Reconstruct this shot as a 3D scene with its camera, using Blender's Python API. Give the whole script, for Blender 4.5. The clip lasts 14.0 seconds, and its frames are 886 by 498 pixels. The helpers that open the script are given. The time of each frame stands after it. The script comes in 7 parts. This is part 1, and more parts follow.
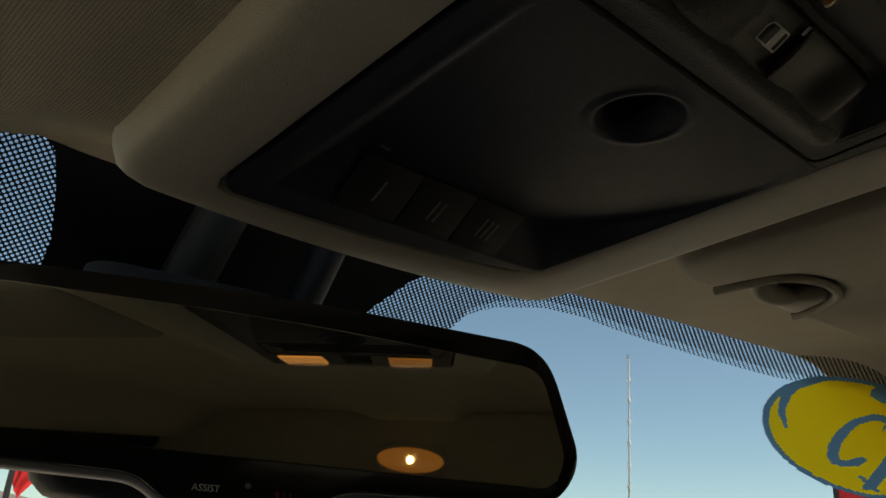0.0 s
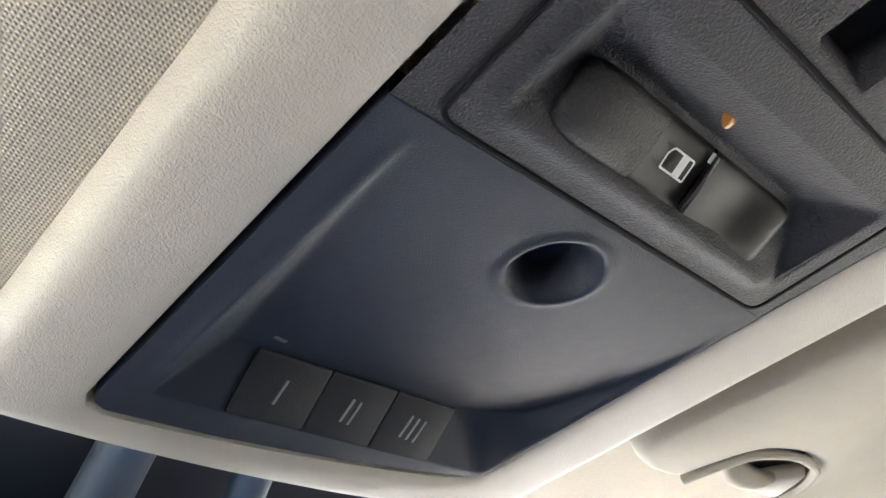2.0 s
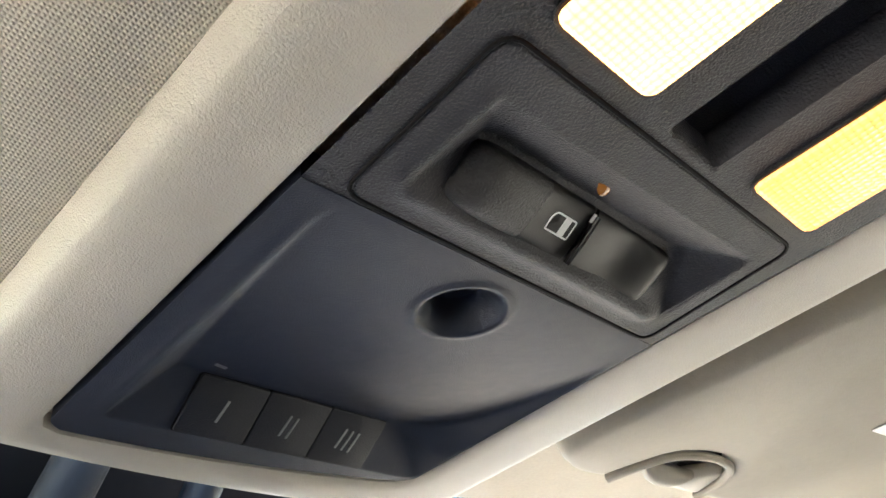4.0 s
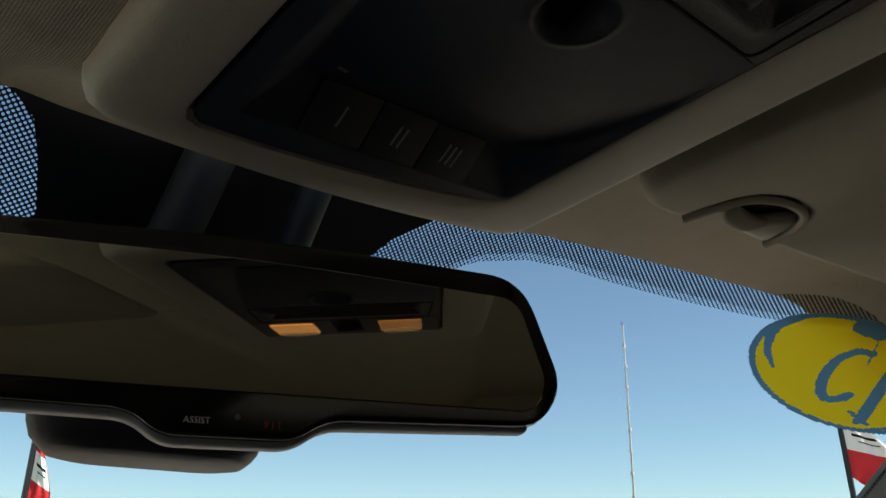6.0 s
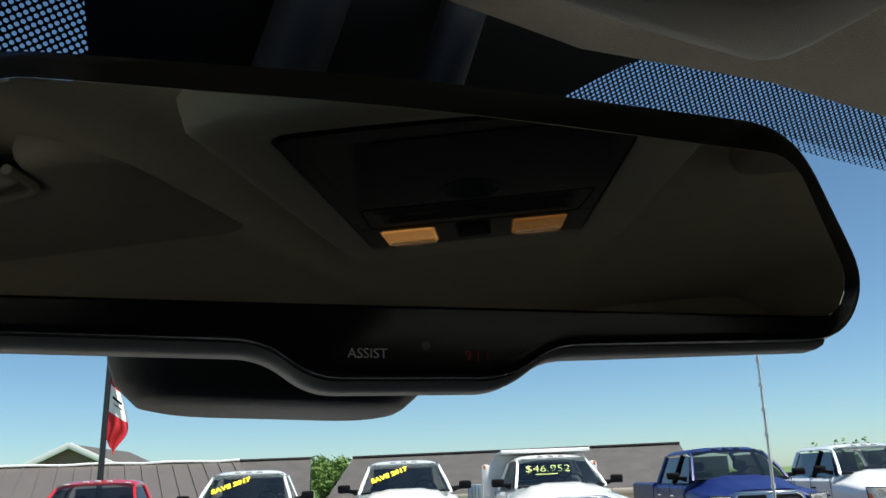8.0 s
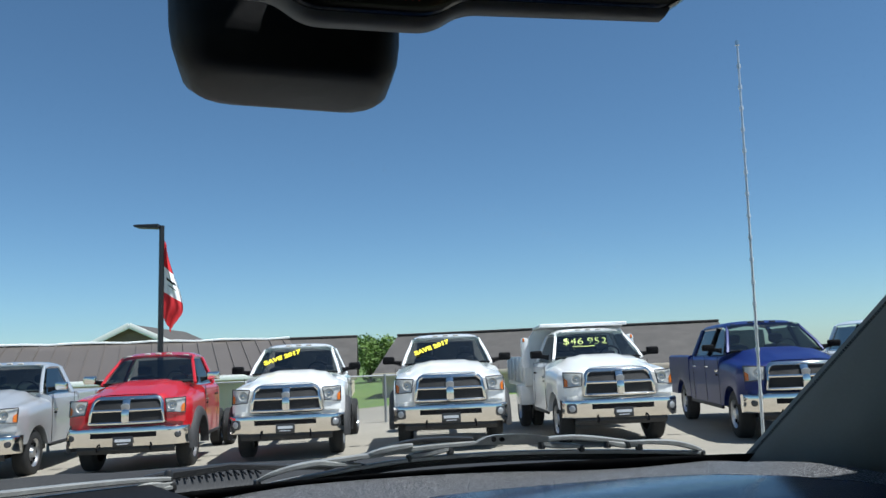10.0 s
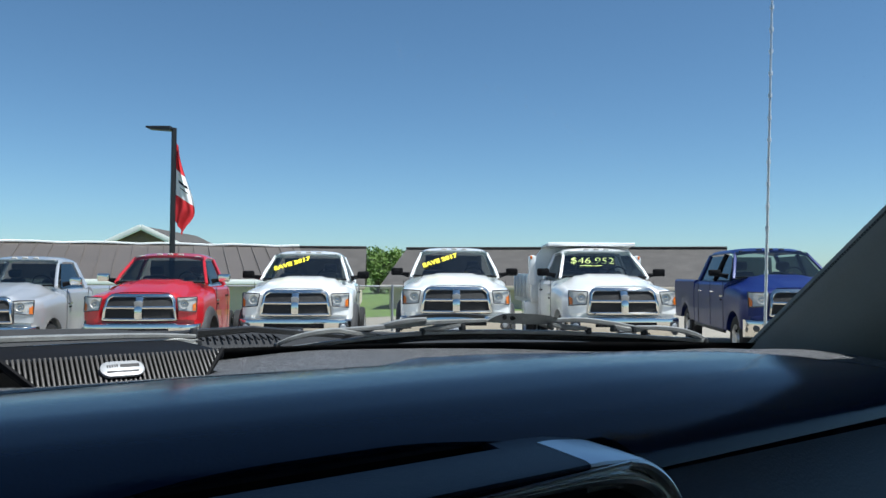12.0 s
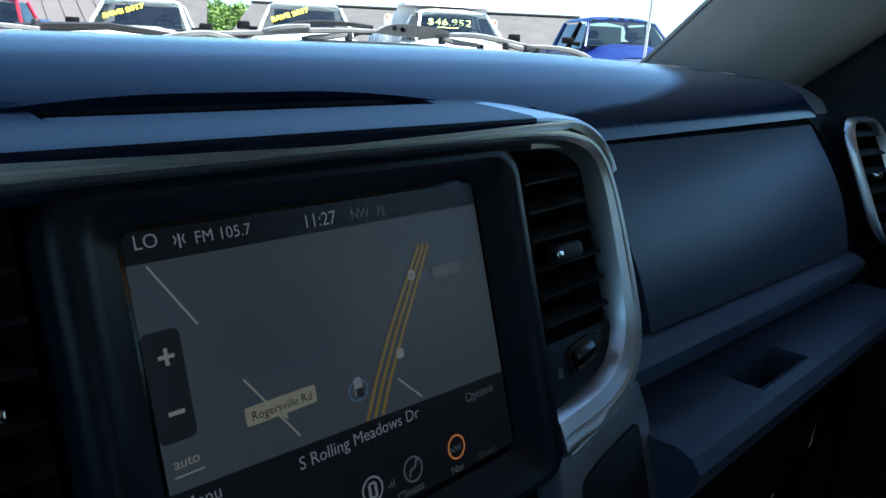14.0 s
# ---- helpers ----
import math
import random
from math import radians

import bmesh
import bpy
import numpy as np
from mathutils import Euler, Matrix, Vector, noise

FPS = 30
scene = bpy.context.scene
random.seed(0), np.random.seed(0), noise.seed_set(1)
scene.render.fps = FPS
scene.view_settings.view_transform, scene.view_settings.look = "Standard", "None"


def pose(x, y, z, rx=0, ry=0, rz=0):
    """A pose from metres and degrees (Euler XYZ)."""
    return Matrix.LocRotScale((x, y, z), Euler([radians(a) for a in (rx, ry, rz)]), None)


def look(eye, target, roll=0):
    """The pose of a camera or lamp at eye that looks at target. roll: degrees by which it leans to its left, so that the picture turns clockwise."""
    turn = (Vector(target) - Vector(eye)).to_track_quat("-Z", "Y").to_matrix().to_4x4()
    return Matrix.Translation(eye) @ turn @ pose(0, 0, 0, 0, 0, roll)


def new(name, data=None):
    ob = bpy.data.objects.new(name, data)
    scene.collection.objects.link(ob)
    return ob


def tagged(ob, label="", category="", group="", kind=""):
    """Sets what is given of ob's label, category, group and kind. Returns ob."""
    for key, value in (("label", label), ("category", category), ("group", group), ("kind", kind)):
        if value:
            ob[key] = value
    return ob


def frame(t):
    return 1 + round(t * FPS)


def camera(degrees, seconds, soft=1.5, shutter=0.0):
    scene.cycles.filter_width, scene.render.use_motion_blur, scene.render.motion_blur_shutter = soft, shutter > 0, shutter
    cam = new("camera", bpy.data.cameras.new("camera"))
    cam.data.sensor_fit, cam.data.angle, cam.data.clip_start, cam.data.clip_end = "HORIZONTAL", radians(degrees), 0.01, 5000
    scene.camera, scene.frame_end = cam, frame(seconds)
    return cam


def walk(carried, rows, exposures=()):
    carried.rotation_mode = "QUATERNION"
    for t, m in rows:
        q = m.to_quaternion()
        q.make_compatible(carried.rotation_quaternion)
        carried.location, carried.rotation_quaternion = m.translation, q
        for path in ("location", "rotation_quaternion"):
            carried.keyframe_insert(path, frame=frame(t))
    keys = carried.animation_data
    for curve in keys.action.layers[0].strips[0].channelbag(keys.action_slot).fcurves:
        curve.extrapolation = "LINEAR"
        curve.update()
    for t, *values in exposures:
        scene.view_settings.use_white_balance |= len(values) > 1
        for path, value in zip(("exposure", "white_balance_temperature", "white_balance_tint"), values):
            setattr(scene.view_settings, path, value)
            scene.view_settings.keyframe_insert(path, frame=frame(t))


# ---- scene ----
cam = camera(59.7, 14.0)
PATH = [
    (0, (-0.178, -0.323, 1.739), (1.112, 1.001, 2.502), 3.6),
    (0.5, (-0.16, -0.313, 1.75), (1.042, 0.843, 2.854), 0.7),
    (1, (-0.139, -0.303, 1.745), (0.98, 0.781, 2.999), -2.2),
    (1.5, (-0.136, -0.304, 1.746), (0.986, 0.748, 3.025), -3.4),
    (2, (-0.141, -0.309, 1.742), (1.014, 0.724, 3.006), -4.2),
    (2.5, (-0.139, -0.314, 1.743), (1.051, 0.696, 2.993), -5.2),
    (3, (-0.141, -0.318, 1.741), (1.068, 0.686, 2.978), -5.6),
    (5.3, (-0.167, -0.378, 1.720), (1.089, 0.691, 2.851), -3.2),
    (5.4, (-0.167, -0.376, 1.714), (1.105, 0.730, 2.791), -2.7),
    (5.5, (-0.165, -0.369, 1.709), (1.131, 0.766, 2.724), -2.5),
    (5.8, (-0.164, -0.352, 1.696), (1.136, 0.934, 2.505), 0.5),
    (6, (-0.168, -0.333, 1.703), (1.127, 0.987, 2.464), -0.2),
    (6.2, (-0.172, -0.316, 1.72), (1.131, 1.014, 2.451), -1.2),
    (6.5, (-0.164, -0.28, 1.746), (1.143, 1.056, 2.46), -1.0),
    (7, (-0.135, -0.201, 1.727), (1.183, 1.129, 2.431), -1.3),
    (7.2, (-0.122, -0.184, 1.732), (1.171, 1.19, 2.397), -1.5),
    (9.3, (-0.154, -0.241, 1.68), (1.069, 1.28, 2.116), -2.7),
    (9.5, (-0.157, -0.265, 1.659), (1.05, 1.289, 2.018), -2.9),
    (9.8, (-0.163, -0.283, 1.618), (1.031, 1.291, 1.924), -2.5),
    (10, (-0.166, -0.29, 1.597), (1.032, 1.285, 1.88), -2.3),
    (10.5, (-0.16, -0.294, 1.589), (1.048, 1.286, 1.799), -2.9),
    (11, (-0.165, -0.312, 1.579), (1.03, 1.284, 1.739), -2.1),
    (11.5, (-0.172, -0.296, 1.56), (1.019, 1.308, 1.659), -1.7),
    (12, (-0.184, -0.295, 1.551), (1.002, 1.314, 1.618), 0.3),
    (12.5, (-0.203, -0.278, 1.528), (1.079, 1.257, 1.488), 3.5),
    (12.7, (-0.213, -0.258, 1.515), (1.176, 1.173, 1.366), 4.2),
    (13, (-0.196, -0.239, 1.499), (1.242, 1.111, 1.17), 2.5),
    (13.5, (-0.188, -0.235, 1.488), (1.25, 1.075, 1.025), 1.3),
    (14, (-0.192, -0.236, 1.484), (1.24, 1.061, 0.966), 2.7),
]
SKY, SUN = 0.069, 4.6
EXPO = [(0.0, 1.15, 8200, 8), (0.5, 2.7, 8300, 11), (1.0, 4.4, 6600, 10), (1.5, 5.2, 6000, 14), (2.5, 5.1, 6000, 14), (3.2, 5.05, 6000, 14), (5.3, 4.0, 7000, 9), (5.6, 2.3, 7000, 9), (6.0, 1.30, 7200, 8), (6.5, 0.95, 6600, 8), (7.2, 1.05, 6400, 8), (9.3, 0.75, 5750, 7), (12.0, 0.80, 5750, 7), (12.5, 0.85, 5750, 7), (13.0, 1.22, 6100, 8), (13.5, 2.0, 5650, 7), (14.0, 2.4, 5650, 7)]
walk(cam, [(t, look(eye, target, roll)) for t, eye, target, roll in PATH], EXPO)

# ---- world, sun and lights ----
world = bpy.data.worlds.new("world")
scene.world = world
world.use_nodes = True
wn = world.node_tree
sky = wn.nodes.new("ShaderNodeTexSky")
sky.sky_type = "NISHITA"
sky.sun_disc = False
SUN_ELEV, SUN_TURN = radians(65), radians(147)
sky.sun_elevation, sky.sun_rotation = SUN_ELEV, SUN_TURN
sky.air_density, sky.dust_density, sky.ozone_density, sky.altitude = 0.8, 0.35, 4.0, 120
bg = wn.nodes["Background"]
bg.inputs["Strength"].default_value = SKY
hue = wn.nodes.new("ShaderNodeVectorMath")
hue.operation = "MULTIPLY"
hue.inputs[1].default_value = (0.895, 0.975, 0.900)
wn.links.new(sky.outputs["Color"], hue.inputs[0])
wn.links.new(hue.outputs[0], bg.inputs["Color"])
lamp = bpy.data.lights.new("sun", "SUN")
lamp.energy, lamp.angle, lamp.color = SUN, radians(0.53), (1.0, 0.93, 0.83)
sun = new("sun", lamp)
sun_dir = Vector((math.sin(SUN_TURN) * math.cos(SUN_ELEV), math.cos(SUN_TURN) * math.cos(SUN_ELEV), math.sin(SUN_ELEV)))
sun.matrix_world = look(sun_dir * 50, (0, 0, 0))


# ---- materials ----
def mat(name, col, rough=0.5, metal=0.0, var=0.12, scale=8.0, bump=0.0, bscale=400.0, coat=0.0, spec=0.5, rvar=0.08, bdist=0.001):
    """A principled surface with colour variation at two scales and a fine relief, in object space."""
    m = bpy.data.materials.new(name)
    m.use_nodes = True
    n, l = m.node_tree.nodes, m.node_tree.links
    b = n["Principled BSDF"]
    tc = n.new("ShaderNodeTexCoord")
    big = n.new("ShaderNodeTexNoise")
    big.inputs["Scale"].default_value, big.inputs["Detail"].default_value = scale, 5
    fine = n.new("ShaderNodeTexNoise")
    fine.inputs["Scale"].default_value, fine.inputs["Detail"].default_value = scale * 14, 3
    for t in (big, fine):
        l.new(tc.outputs["Object"], t.inputs["Vector"])
    add = n.new("ShaderNodeMath")
    add.operation = "ADD"
    l.new(big.outputs["Fac"], add.inputs[0])
    l.new(fine.outputs["Fac"], add.inputs[1])
    mix = n.new("ShaderNodeMapRange")
    mix.inputs["From Min"].default_value, mix.inputs["From Max"].default_value = 0.6, 1.4
    mix.inputs["To Min"].default_value, mix.inputs["To Max"].default_value = 1 - var, 1 + var
    l.new(add.outputs[0], mix.inputs["Value"])
    sc = n.new("ShaderNodeVectorMath")
    sc.operation = "SCALE"
    sc.inputs[0].default_value = col[:3]
    l.new(mix.outputs["Result"], sc.inputs["Scale"])
    l.new(sc.outputs[0], b.inputs["Base Color"])
    rr = n.new("ShaderNodeMapRange")
    rr.inputs["To Min"].default_value, rr.inputs["To Max"].default_value = max(rough - rvar, 0.02), min(rough + rvar, 1)
    l.new(fine.outputs["Fac"], rr.inputs["Value"])
    l.new(rr.outputs["Result"], b.inputs["Roughness"])
    b.inputs["Metallic"].default_value = metal
    b.inputs["Coat Weight"].default_value, b.inputs["Coat Roughness"].default_value = coat, 0.04
    b.inputs["Specular IOR Level"].default_value = spec
    if bump:
        tex = n.new("ShaderNodeTexNoise")
        tex.inputs["Scale"].default_value, tex.inputs["Detail"].default_value = bscale, 2
        l.new(tc.outputs["Object"], tex.inputs["Vector"])
        bm_ = n.new("ShaderNodeBump")
        bm_.inputs["Strength"].default_value, bm_.inputs["Distance"].default_value = bump, bdist
        l.new(tex.outputs["Fac"], bm_.inputs["Height"])
        l.new(bm_.outputs["Normal"], b.inputs["Normal"])
    return m


def speckled(name, dark, light, scale):
    """Coarse-grained vinyl: glints on the grain tops and shaded pits put into the colour."""
    m = mat(name, dark, 0.5, 0, 0.2, 30, 1.0, scale, bdist=0.003, spec=0.3)
    n, l = m.node_tree.nodes, m.node_tree.links
    grain = n.new("ShaderNodeTexNoise")
    grain.inputs["Scale"].default_value, grain.inputs["Detail"].default_value = scale, 2
    ramp = n.new("ShaderNodeValToRGB")
    ramp.color_ramp.elements[0].position, ramp.color_ramp.elements[0].color = 0.46, (*dark, 1)
    ramp.color_ramp.elements[1].position, ramp.color_ramp.elements[1].color = 0.66, (*light, 1)
    tc = n.new("ShaderNodeTexCoord")
    l.new(tc.outputs["Object"], grain.inputs["Vector"])
    l.new(grain.outputs["Fac"], ramp.inputs["Fac"])
    l.new(ramp.outputs["Color"], n["Principled BSDF"].inputs["Base Color"])
    return m


def weave(name, col, pitch=0.0011, depth=0.0003, rough=0.95):
    """Knitted headliner cloth: crossed fine ribs and soft mottling."""
    m = mat(name, col, rough, 0, 0.08, 30, spec=0.15)
    n, l = m.node_tree.nodes, m.node_tree.links
    b = n["Principled BSDF"]
    tc = n.new("ShaderNodeTexCoord")
    heights = []
    for axis in ("X", "Y"):
        w = n.new("ShaderNodeTexWave")
        w.wave_type, w.bands_direction = "BANDS", axis
        w.inputs["Scale"].default_value = 1 / pitch / 3.1416 * 0.5
        w.inputs["Distortion"].default_value, w.inputs["Detail Scale"].default_value = 0.7, 2.0
        l.new(tc.outputs["Object"], w.inputs["Vector"])
        heights.append(w)
    mul = n.new("ShaderNodeMath")
    mul.operation = "MULTIPLY"
    l.new(heights[0].outputs["Fac"], mul.inputs[0])
    l.new(heights[1].outputs["Fac"], mul.inputs[1])
    bm_ = n.new("ShaderNodeBump")
    bm_.inputs["Strength"].default_value, bm_.inputs["Distance"].default_value = 0.9, depth
    l.new(mul.outputs[0], bm_.inputs["Height"])
    l.new(bm_.outputs["Normal"], b.inputs["Normal"])
    return m


def glass(name, tint=(1, 1, 1), gloss=1.0, base=0.0, rough=0.0):
    """A thin pane: clear or tinted, with a mirror-like gloss that grows at a slant."""
    m = bpy.data.materials.new(name)
    m.use_nodes = True
    n, l = m.node_tree.nodes, m.node_tree.links
    n.remove(n["Principled BSDF"])
    out = n["Material Output"]
    tr = n.new("ShaderNodeBsdfTransparent")
    tr.inputs["Color"].default_value = (*tint, 1)
    gl = n.new("ShaderNodeBsdfGlossy")
    gl.inputs["Roughness"].default_value = rough
    fr = n.new("ShaderNodeFresnel")
    fr.inputs["IOR"].default_value = 1.45
    mu = n.new("ShaderNodeMath")
    mu.operation = "MULTIPLY_ADD"
    mu.inputs[1].default_value, mu.inputs[2].default_value = gloss, base
    mu.use_clamp = True
    l.new(fr.outputs[0], mu.inputs[0])
    mx = n.new("ShaderNodeMixShader")
    l.new(mu.outputs[0], mx.inputs[0])
    l.new(tr.outputs[0], mx.inputs[1])
    l.new(gl.outputs[0], mx.inputs[2])
    l.new(mx.outputs[0], out.inputs["Surface"])
    return m


def emitting(name, col, strength, base=0.02):
    m = bpy.data.materials.new(name)
    m.use_nodes = True
    b = m.node_tree.nodes["Principled BSDF"]
    b.inputs["Base Color"].default_value = (base, base, base, 1)
    b.inputs["Emission Color"].default_value = (*col, 1)
    b.inputs["Emission Strength"].default_value = strength
    b.inputs["Roughness"].default_value = 0.25
    return m


def backlit(name, col, share=0.6):
    """A printed film on glass: part of the daylight behind it shines through."""
    m = mat(name, col, 0.5, 0, 0.06, 60)
    n, l = m.node_tree.nodes, m.node_tree.links
    tr = n.new("ShaderNodeBsdfTranslucent")
    tr.inputs["Color"].default_value = (*[min(1.0, c * 1.15) for c in col], 1)
    mx = n.new("ShaderNodeMixShader")
    mx.inputs[0].default_value = share
    l.new(n["Principled BSDF"].outputs[0], mx.inputs[1])
    l.new(tr.outputs[0], mx.inputs[2])
    l.new(mx.outputs[0], n["Material Output"].inputs["Surface"])
    return m


def dotted(name, pitch, radius, u_axis, v_axis):
    """A printed black ceramic band with a staggered grid of clear round holes."""
    m = bpy.data.materials.new(name)
    m.use_nodes = True
    n, l = m.node_tree.nodes, m.node_tree.links
    b = n["Principled BSDF"]
    b.inputs["Base Color"].default_value, b.inputs["Roughness"].default_value = (0.006, 0.006, 0.007, 1), 0.35
    tc = n.new("ShaderNodeTexCoord")
    sep = n.new("ShaderNodeSeparateXYZ")
    l.new(tc.outputs["UV"], sep.inputs[0])

    def math_(op, a, b2=None):
        k = n.new("ShaderNodeMath")
        k.operation = op
        for i, v in enumerate((a, b2)):
            if v is None:
                continue
            if isinstance(v, (int, float)):
                k.inputs[i].default_value = v
            else:
                l.new(v, k.inputs[i])
        return k.outputs[0]

    u, v = math_("DIVIDE", sep.outputs[0], pitch), math_("DIVIDE", sep.outputs[1], pitch)
    dist = []
    for off in (0.0, 0.5):
        du = math_("SUBTRACT", math_("FRACT", math_("ADD", u, off)), 0.5)
        dv = math_("SUBTRACT", math_("FRACT", math_("ADD", v, off)), 0.5)
        dist.append(math_("SQRT", math_("ADD", math_("MULTIPLY", du, du), math_("MULTIPLY", dv, dv))))
    hole = math_("LESS_THAN", math_("MINIMUM", *dist), radius)
    tr = n.new("ShaderNodeBsdfTransparent")
    mx = n.new("ShaderNodeMixShader")
    l.new(hole, mx.inputs[0])
    l.new(b.outputs[0], mx.inputs[1])
    l.new(tr.outputs[0], mx.inputs[2])
    l.new(mx.outputs[0], n["Material Output"].inputs["Surface"])
    return m


CLOTH = weave("headliner cloth", (0.49, 0.447, 0.366), 0.00062, 0.00028)
BEIGE = mat("beige plastic", (0.39, 0.362, 0.312), 0.6, 0, 0.05, 20, 0.5, 1500, bdist=0.0006)
VINYL = mat("visor vinyl", (0.31, 0.283, 0.238), 0.75, 0, 0.06, 20, 0.4, 1100, bdist=0.0006, spec=0.3)
SLATE = mat("slate plastic", (0.0145, 0.0185, 0.0310), 0.52, 0, 0.10, 16, 0.6, 1900, bdist=0.0004, spec=0.25)
MODPLASTIC = mat("grained switch plastic", (0.0215, 0.0220, 0.0275), 0.52, 0, 0.10, 16, 1.0, 1300, bdist=0.0006, spec=0.30)
COAL = mat("charcoal plastic", (0.014, 0.0145, 0.016), 0.5, 0, 0.15, 20, 0.5, 2600, bdist=0.0004, spec=0.28)
GLOSSBLACK = mat("gloss black", (0.008, 0.008, 0.009), 0.16, 0, 0.1, 20)
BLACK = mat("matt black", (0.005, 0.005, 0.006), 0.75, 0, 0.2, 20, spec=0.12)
PAD = mat("dash vinyl", (0.009, 0.020, 0.054), 0.16, 0, 0.06, 10, 0.26, 420, bdist=0.0005, spec=0.26, rvar=0.02)
PANELVINYL = mat("panel vinyl", (0.054, 0.069, 0.104), 0.42, 0, 0.10, 10, 0.5, 420, bdist=0.0006, spec=0.35)
PADTEX = speckled("coarse dash vinyl", (0.022, 0.023, 0.025), (0.235, 0.240, 0.250), 430)
SILVER = mat("satin silver", (0.78, 0.79, 0.80), 0.29, 0.92, 0.03, 6, rvar=0.03)
DARKSILVER = mat("graphite metal", (0.38, 0.385, 0.40), 0.35, 0.6, 0.08, 20)
CHROME = mat("chrome", (0.82, 0.78, 0.72), 0.085, 1.0, 0.04, 6, rvar=0.03)
RUBBER = mat("tyre rubber", (0.014, 0.014, 0.014), 0.8, 0, 0.25, 10, 0.4, 120, bdist=0.004)
STEEL = mat("wheel alloy", (0.55, 0.55, 0.56), 0.3, 0.9, 0.08, 12)
FRAMEBLACK = mat("chassis paint", (0.02, 0.02, 0.021), 0.6, 0, 0.3, 6)
MARK = mat("white print", (0.62, 0.63, 0.65), 0.5, 0, 0.05, 30)
DIMMARK = mat("grey print", (0.16, 0.16, 0.17), 0.5, 0, 0.05, 30)
MIRROR = mat("dimming mirror glass", (0.52, 0.525, 0.47), 0.015, 1.0, 0.01, 5, rvar=0.005)
WINDSHIELD = glass("windshield glass", (0.96, 0.98, 0.98), 0.02)
SIDEGLASS = glass("tinted side glass", (0.86, 0.90, 0.89), 0.6)
PRIVACY = glass("privacy glass", (0.30, 0.31, 0.30), 0.6)
CARGLASS = glass("vehicle glass", (0.50, 0.56, 0.53), 1.0, 0.08)
CARTINT = glass("dark vehicle side glass", (0.07, 0.08, 0.08), 0.35, 0.0)
LENSGLASS = glass("clear lens", (0.95, 0.95, 0.94), 0.25, 0.0)
FRIT = dotted("dotted ceramic band", 0.0040, 0.245, 0, 1)
FRITEDGE = dotted("sparse edge of the dotted band", 0.0040, 0.31, 0, 1)
FRITBLACK = mat("black ceramic band", (0.004, 0.004, 0.005), 0.35, 0, 0.1, 20)
WHITEPAINT = mat("white car paint", (0.80, 0.80, 0.79), 0.32, 0, 0.03, 3, coat=1.0)
REDPAINT = mat("red car paint", (0.43, 0.006, 0.012), 0.40, 0, 0.05, 3, coat=1.0)
BLUEPAINT = mat("blue metallic paint", (0.004, 0.014, 0.105), 0.42, 0.1, 0.08, 3, coat=0.15, spec=0.3)
SILVERPAINT = mat("silver metallic paint", (0.52, 0.53, 0.55), 0.35, 0.5, 0.05, 3, coat=1.0)
GREYTRIM = mat("unpainted grey trim", (0.030, 0.030, 0.032), 0.7, 0, 0.15, 14)
AMBER = mat("amber plastic", (0.75, 0.20, 0.02), 0.25, 0, 0.1, 30, coat=0.5)
SEATCLOTH = mat("grey seat cloth", (0.06, 0.06, 0.06), 0.9, 0, 0.2, 20)
ALU = mat("dump body aluminium", (0.62, 0.62, 0.61), 0.4, 0.6, 0.12, 4)


# ---- building helpers ----
def link(name, verts, faces, material, parent=None, label="", smooth=True, sharp=34, uvs=None):
    """One mesh object from points and faces, with edges sharper than the given angle kept crisp."""
    me = bpy.data.meshes.new(name)
    bm = bmesh.new()
    vs = [bm.verts.new(v) for v in verts]
    for f in faces:
        if len(set(f)) > 2:
            try:
                bm.faces.new([vs[i] for i in f])
            except ValueError:
                pass
    return part(name, bm, material, parent, label, smooth, sharp)


def part(name, bm, material, parent=None, label="", smooth=True, sharp=34, fix=True):
    me = bpy.data.meshes.new(name)
    if fix:
        bmesh.ops.recalc_face_normals(bm, faces=bm.faces)
    lim = radians(sharp)
    for f in bm.faces:
        f.smooth = smooth
    for e in bm.edges:
        e.smooth = not (len(e.link_faces) == 2 and e.calc_face_angle(0) > lim)
    bm.to_mesh(me)
    bm.free()
    me.materials.append(material)
    ob = new(name, me)
    if parent is not None:
        ob.parent = parent
    if label:
        ob["label"] = label
    return ob


def thing(name, m=None, label="", category="", group="", kind=""):
    e = new(name)
    e.empty_display_size = 0.05
    if m is not None:
        e.matrix_world = m
    return tagged(e, label, category, group, kind)


def loft(rings, closed=True, caps=(True, True), loop=False):
    """Points and faces of a skin over rings of equal length."""
    n = len(rings[0])
    verts = [tuple(p) for r in rings for p in r]
    faces = []
    last = len(rings) if loop else len(rings) - 1
    for i in range(last):
        a, b = i * n, ((i + 1) % len(rings)) * n
        for j in range(n if closed else n - 1):
            k = (j + 1) % n
            faces.append((a + j, a + k, b + k, b + j))
    if closed and not loop:
        if caps[0]:
            faces.append(tuple(reversed(range(n))))
        if caps[1]:
            faces.append(tuple(range((len(rings) - 1) * n, len(rings) * n)))
    return verts, faces


def join(*shapes):
    verts, faces = [], []
    for v, f in shapes:
        k = len(verts)
        verts += list(v)
        faces += [tuple(i + k for i in q) for q in f]
    return verts, faces


def moved(shape, m):
    return [tuple(m @ Vector(v)) for v in shape[0]], shape[1]


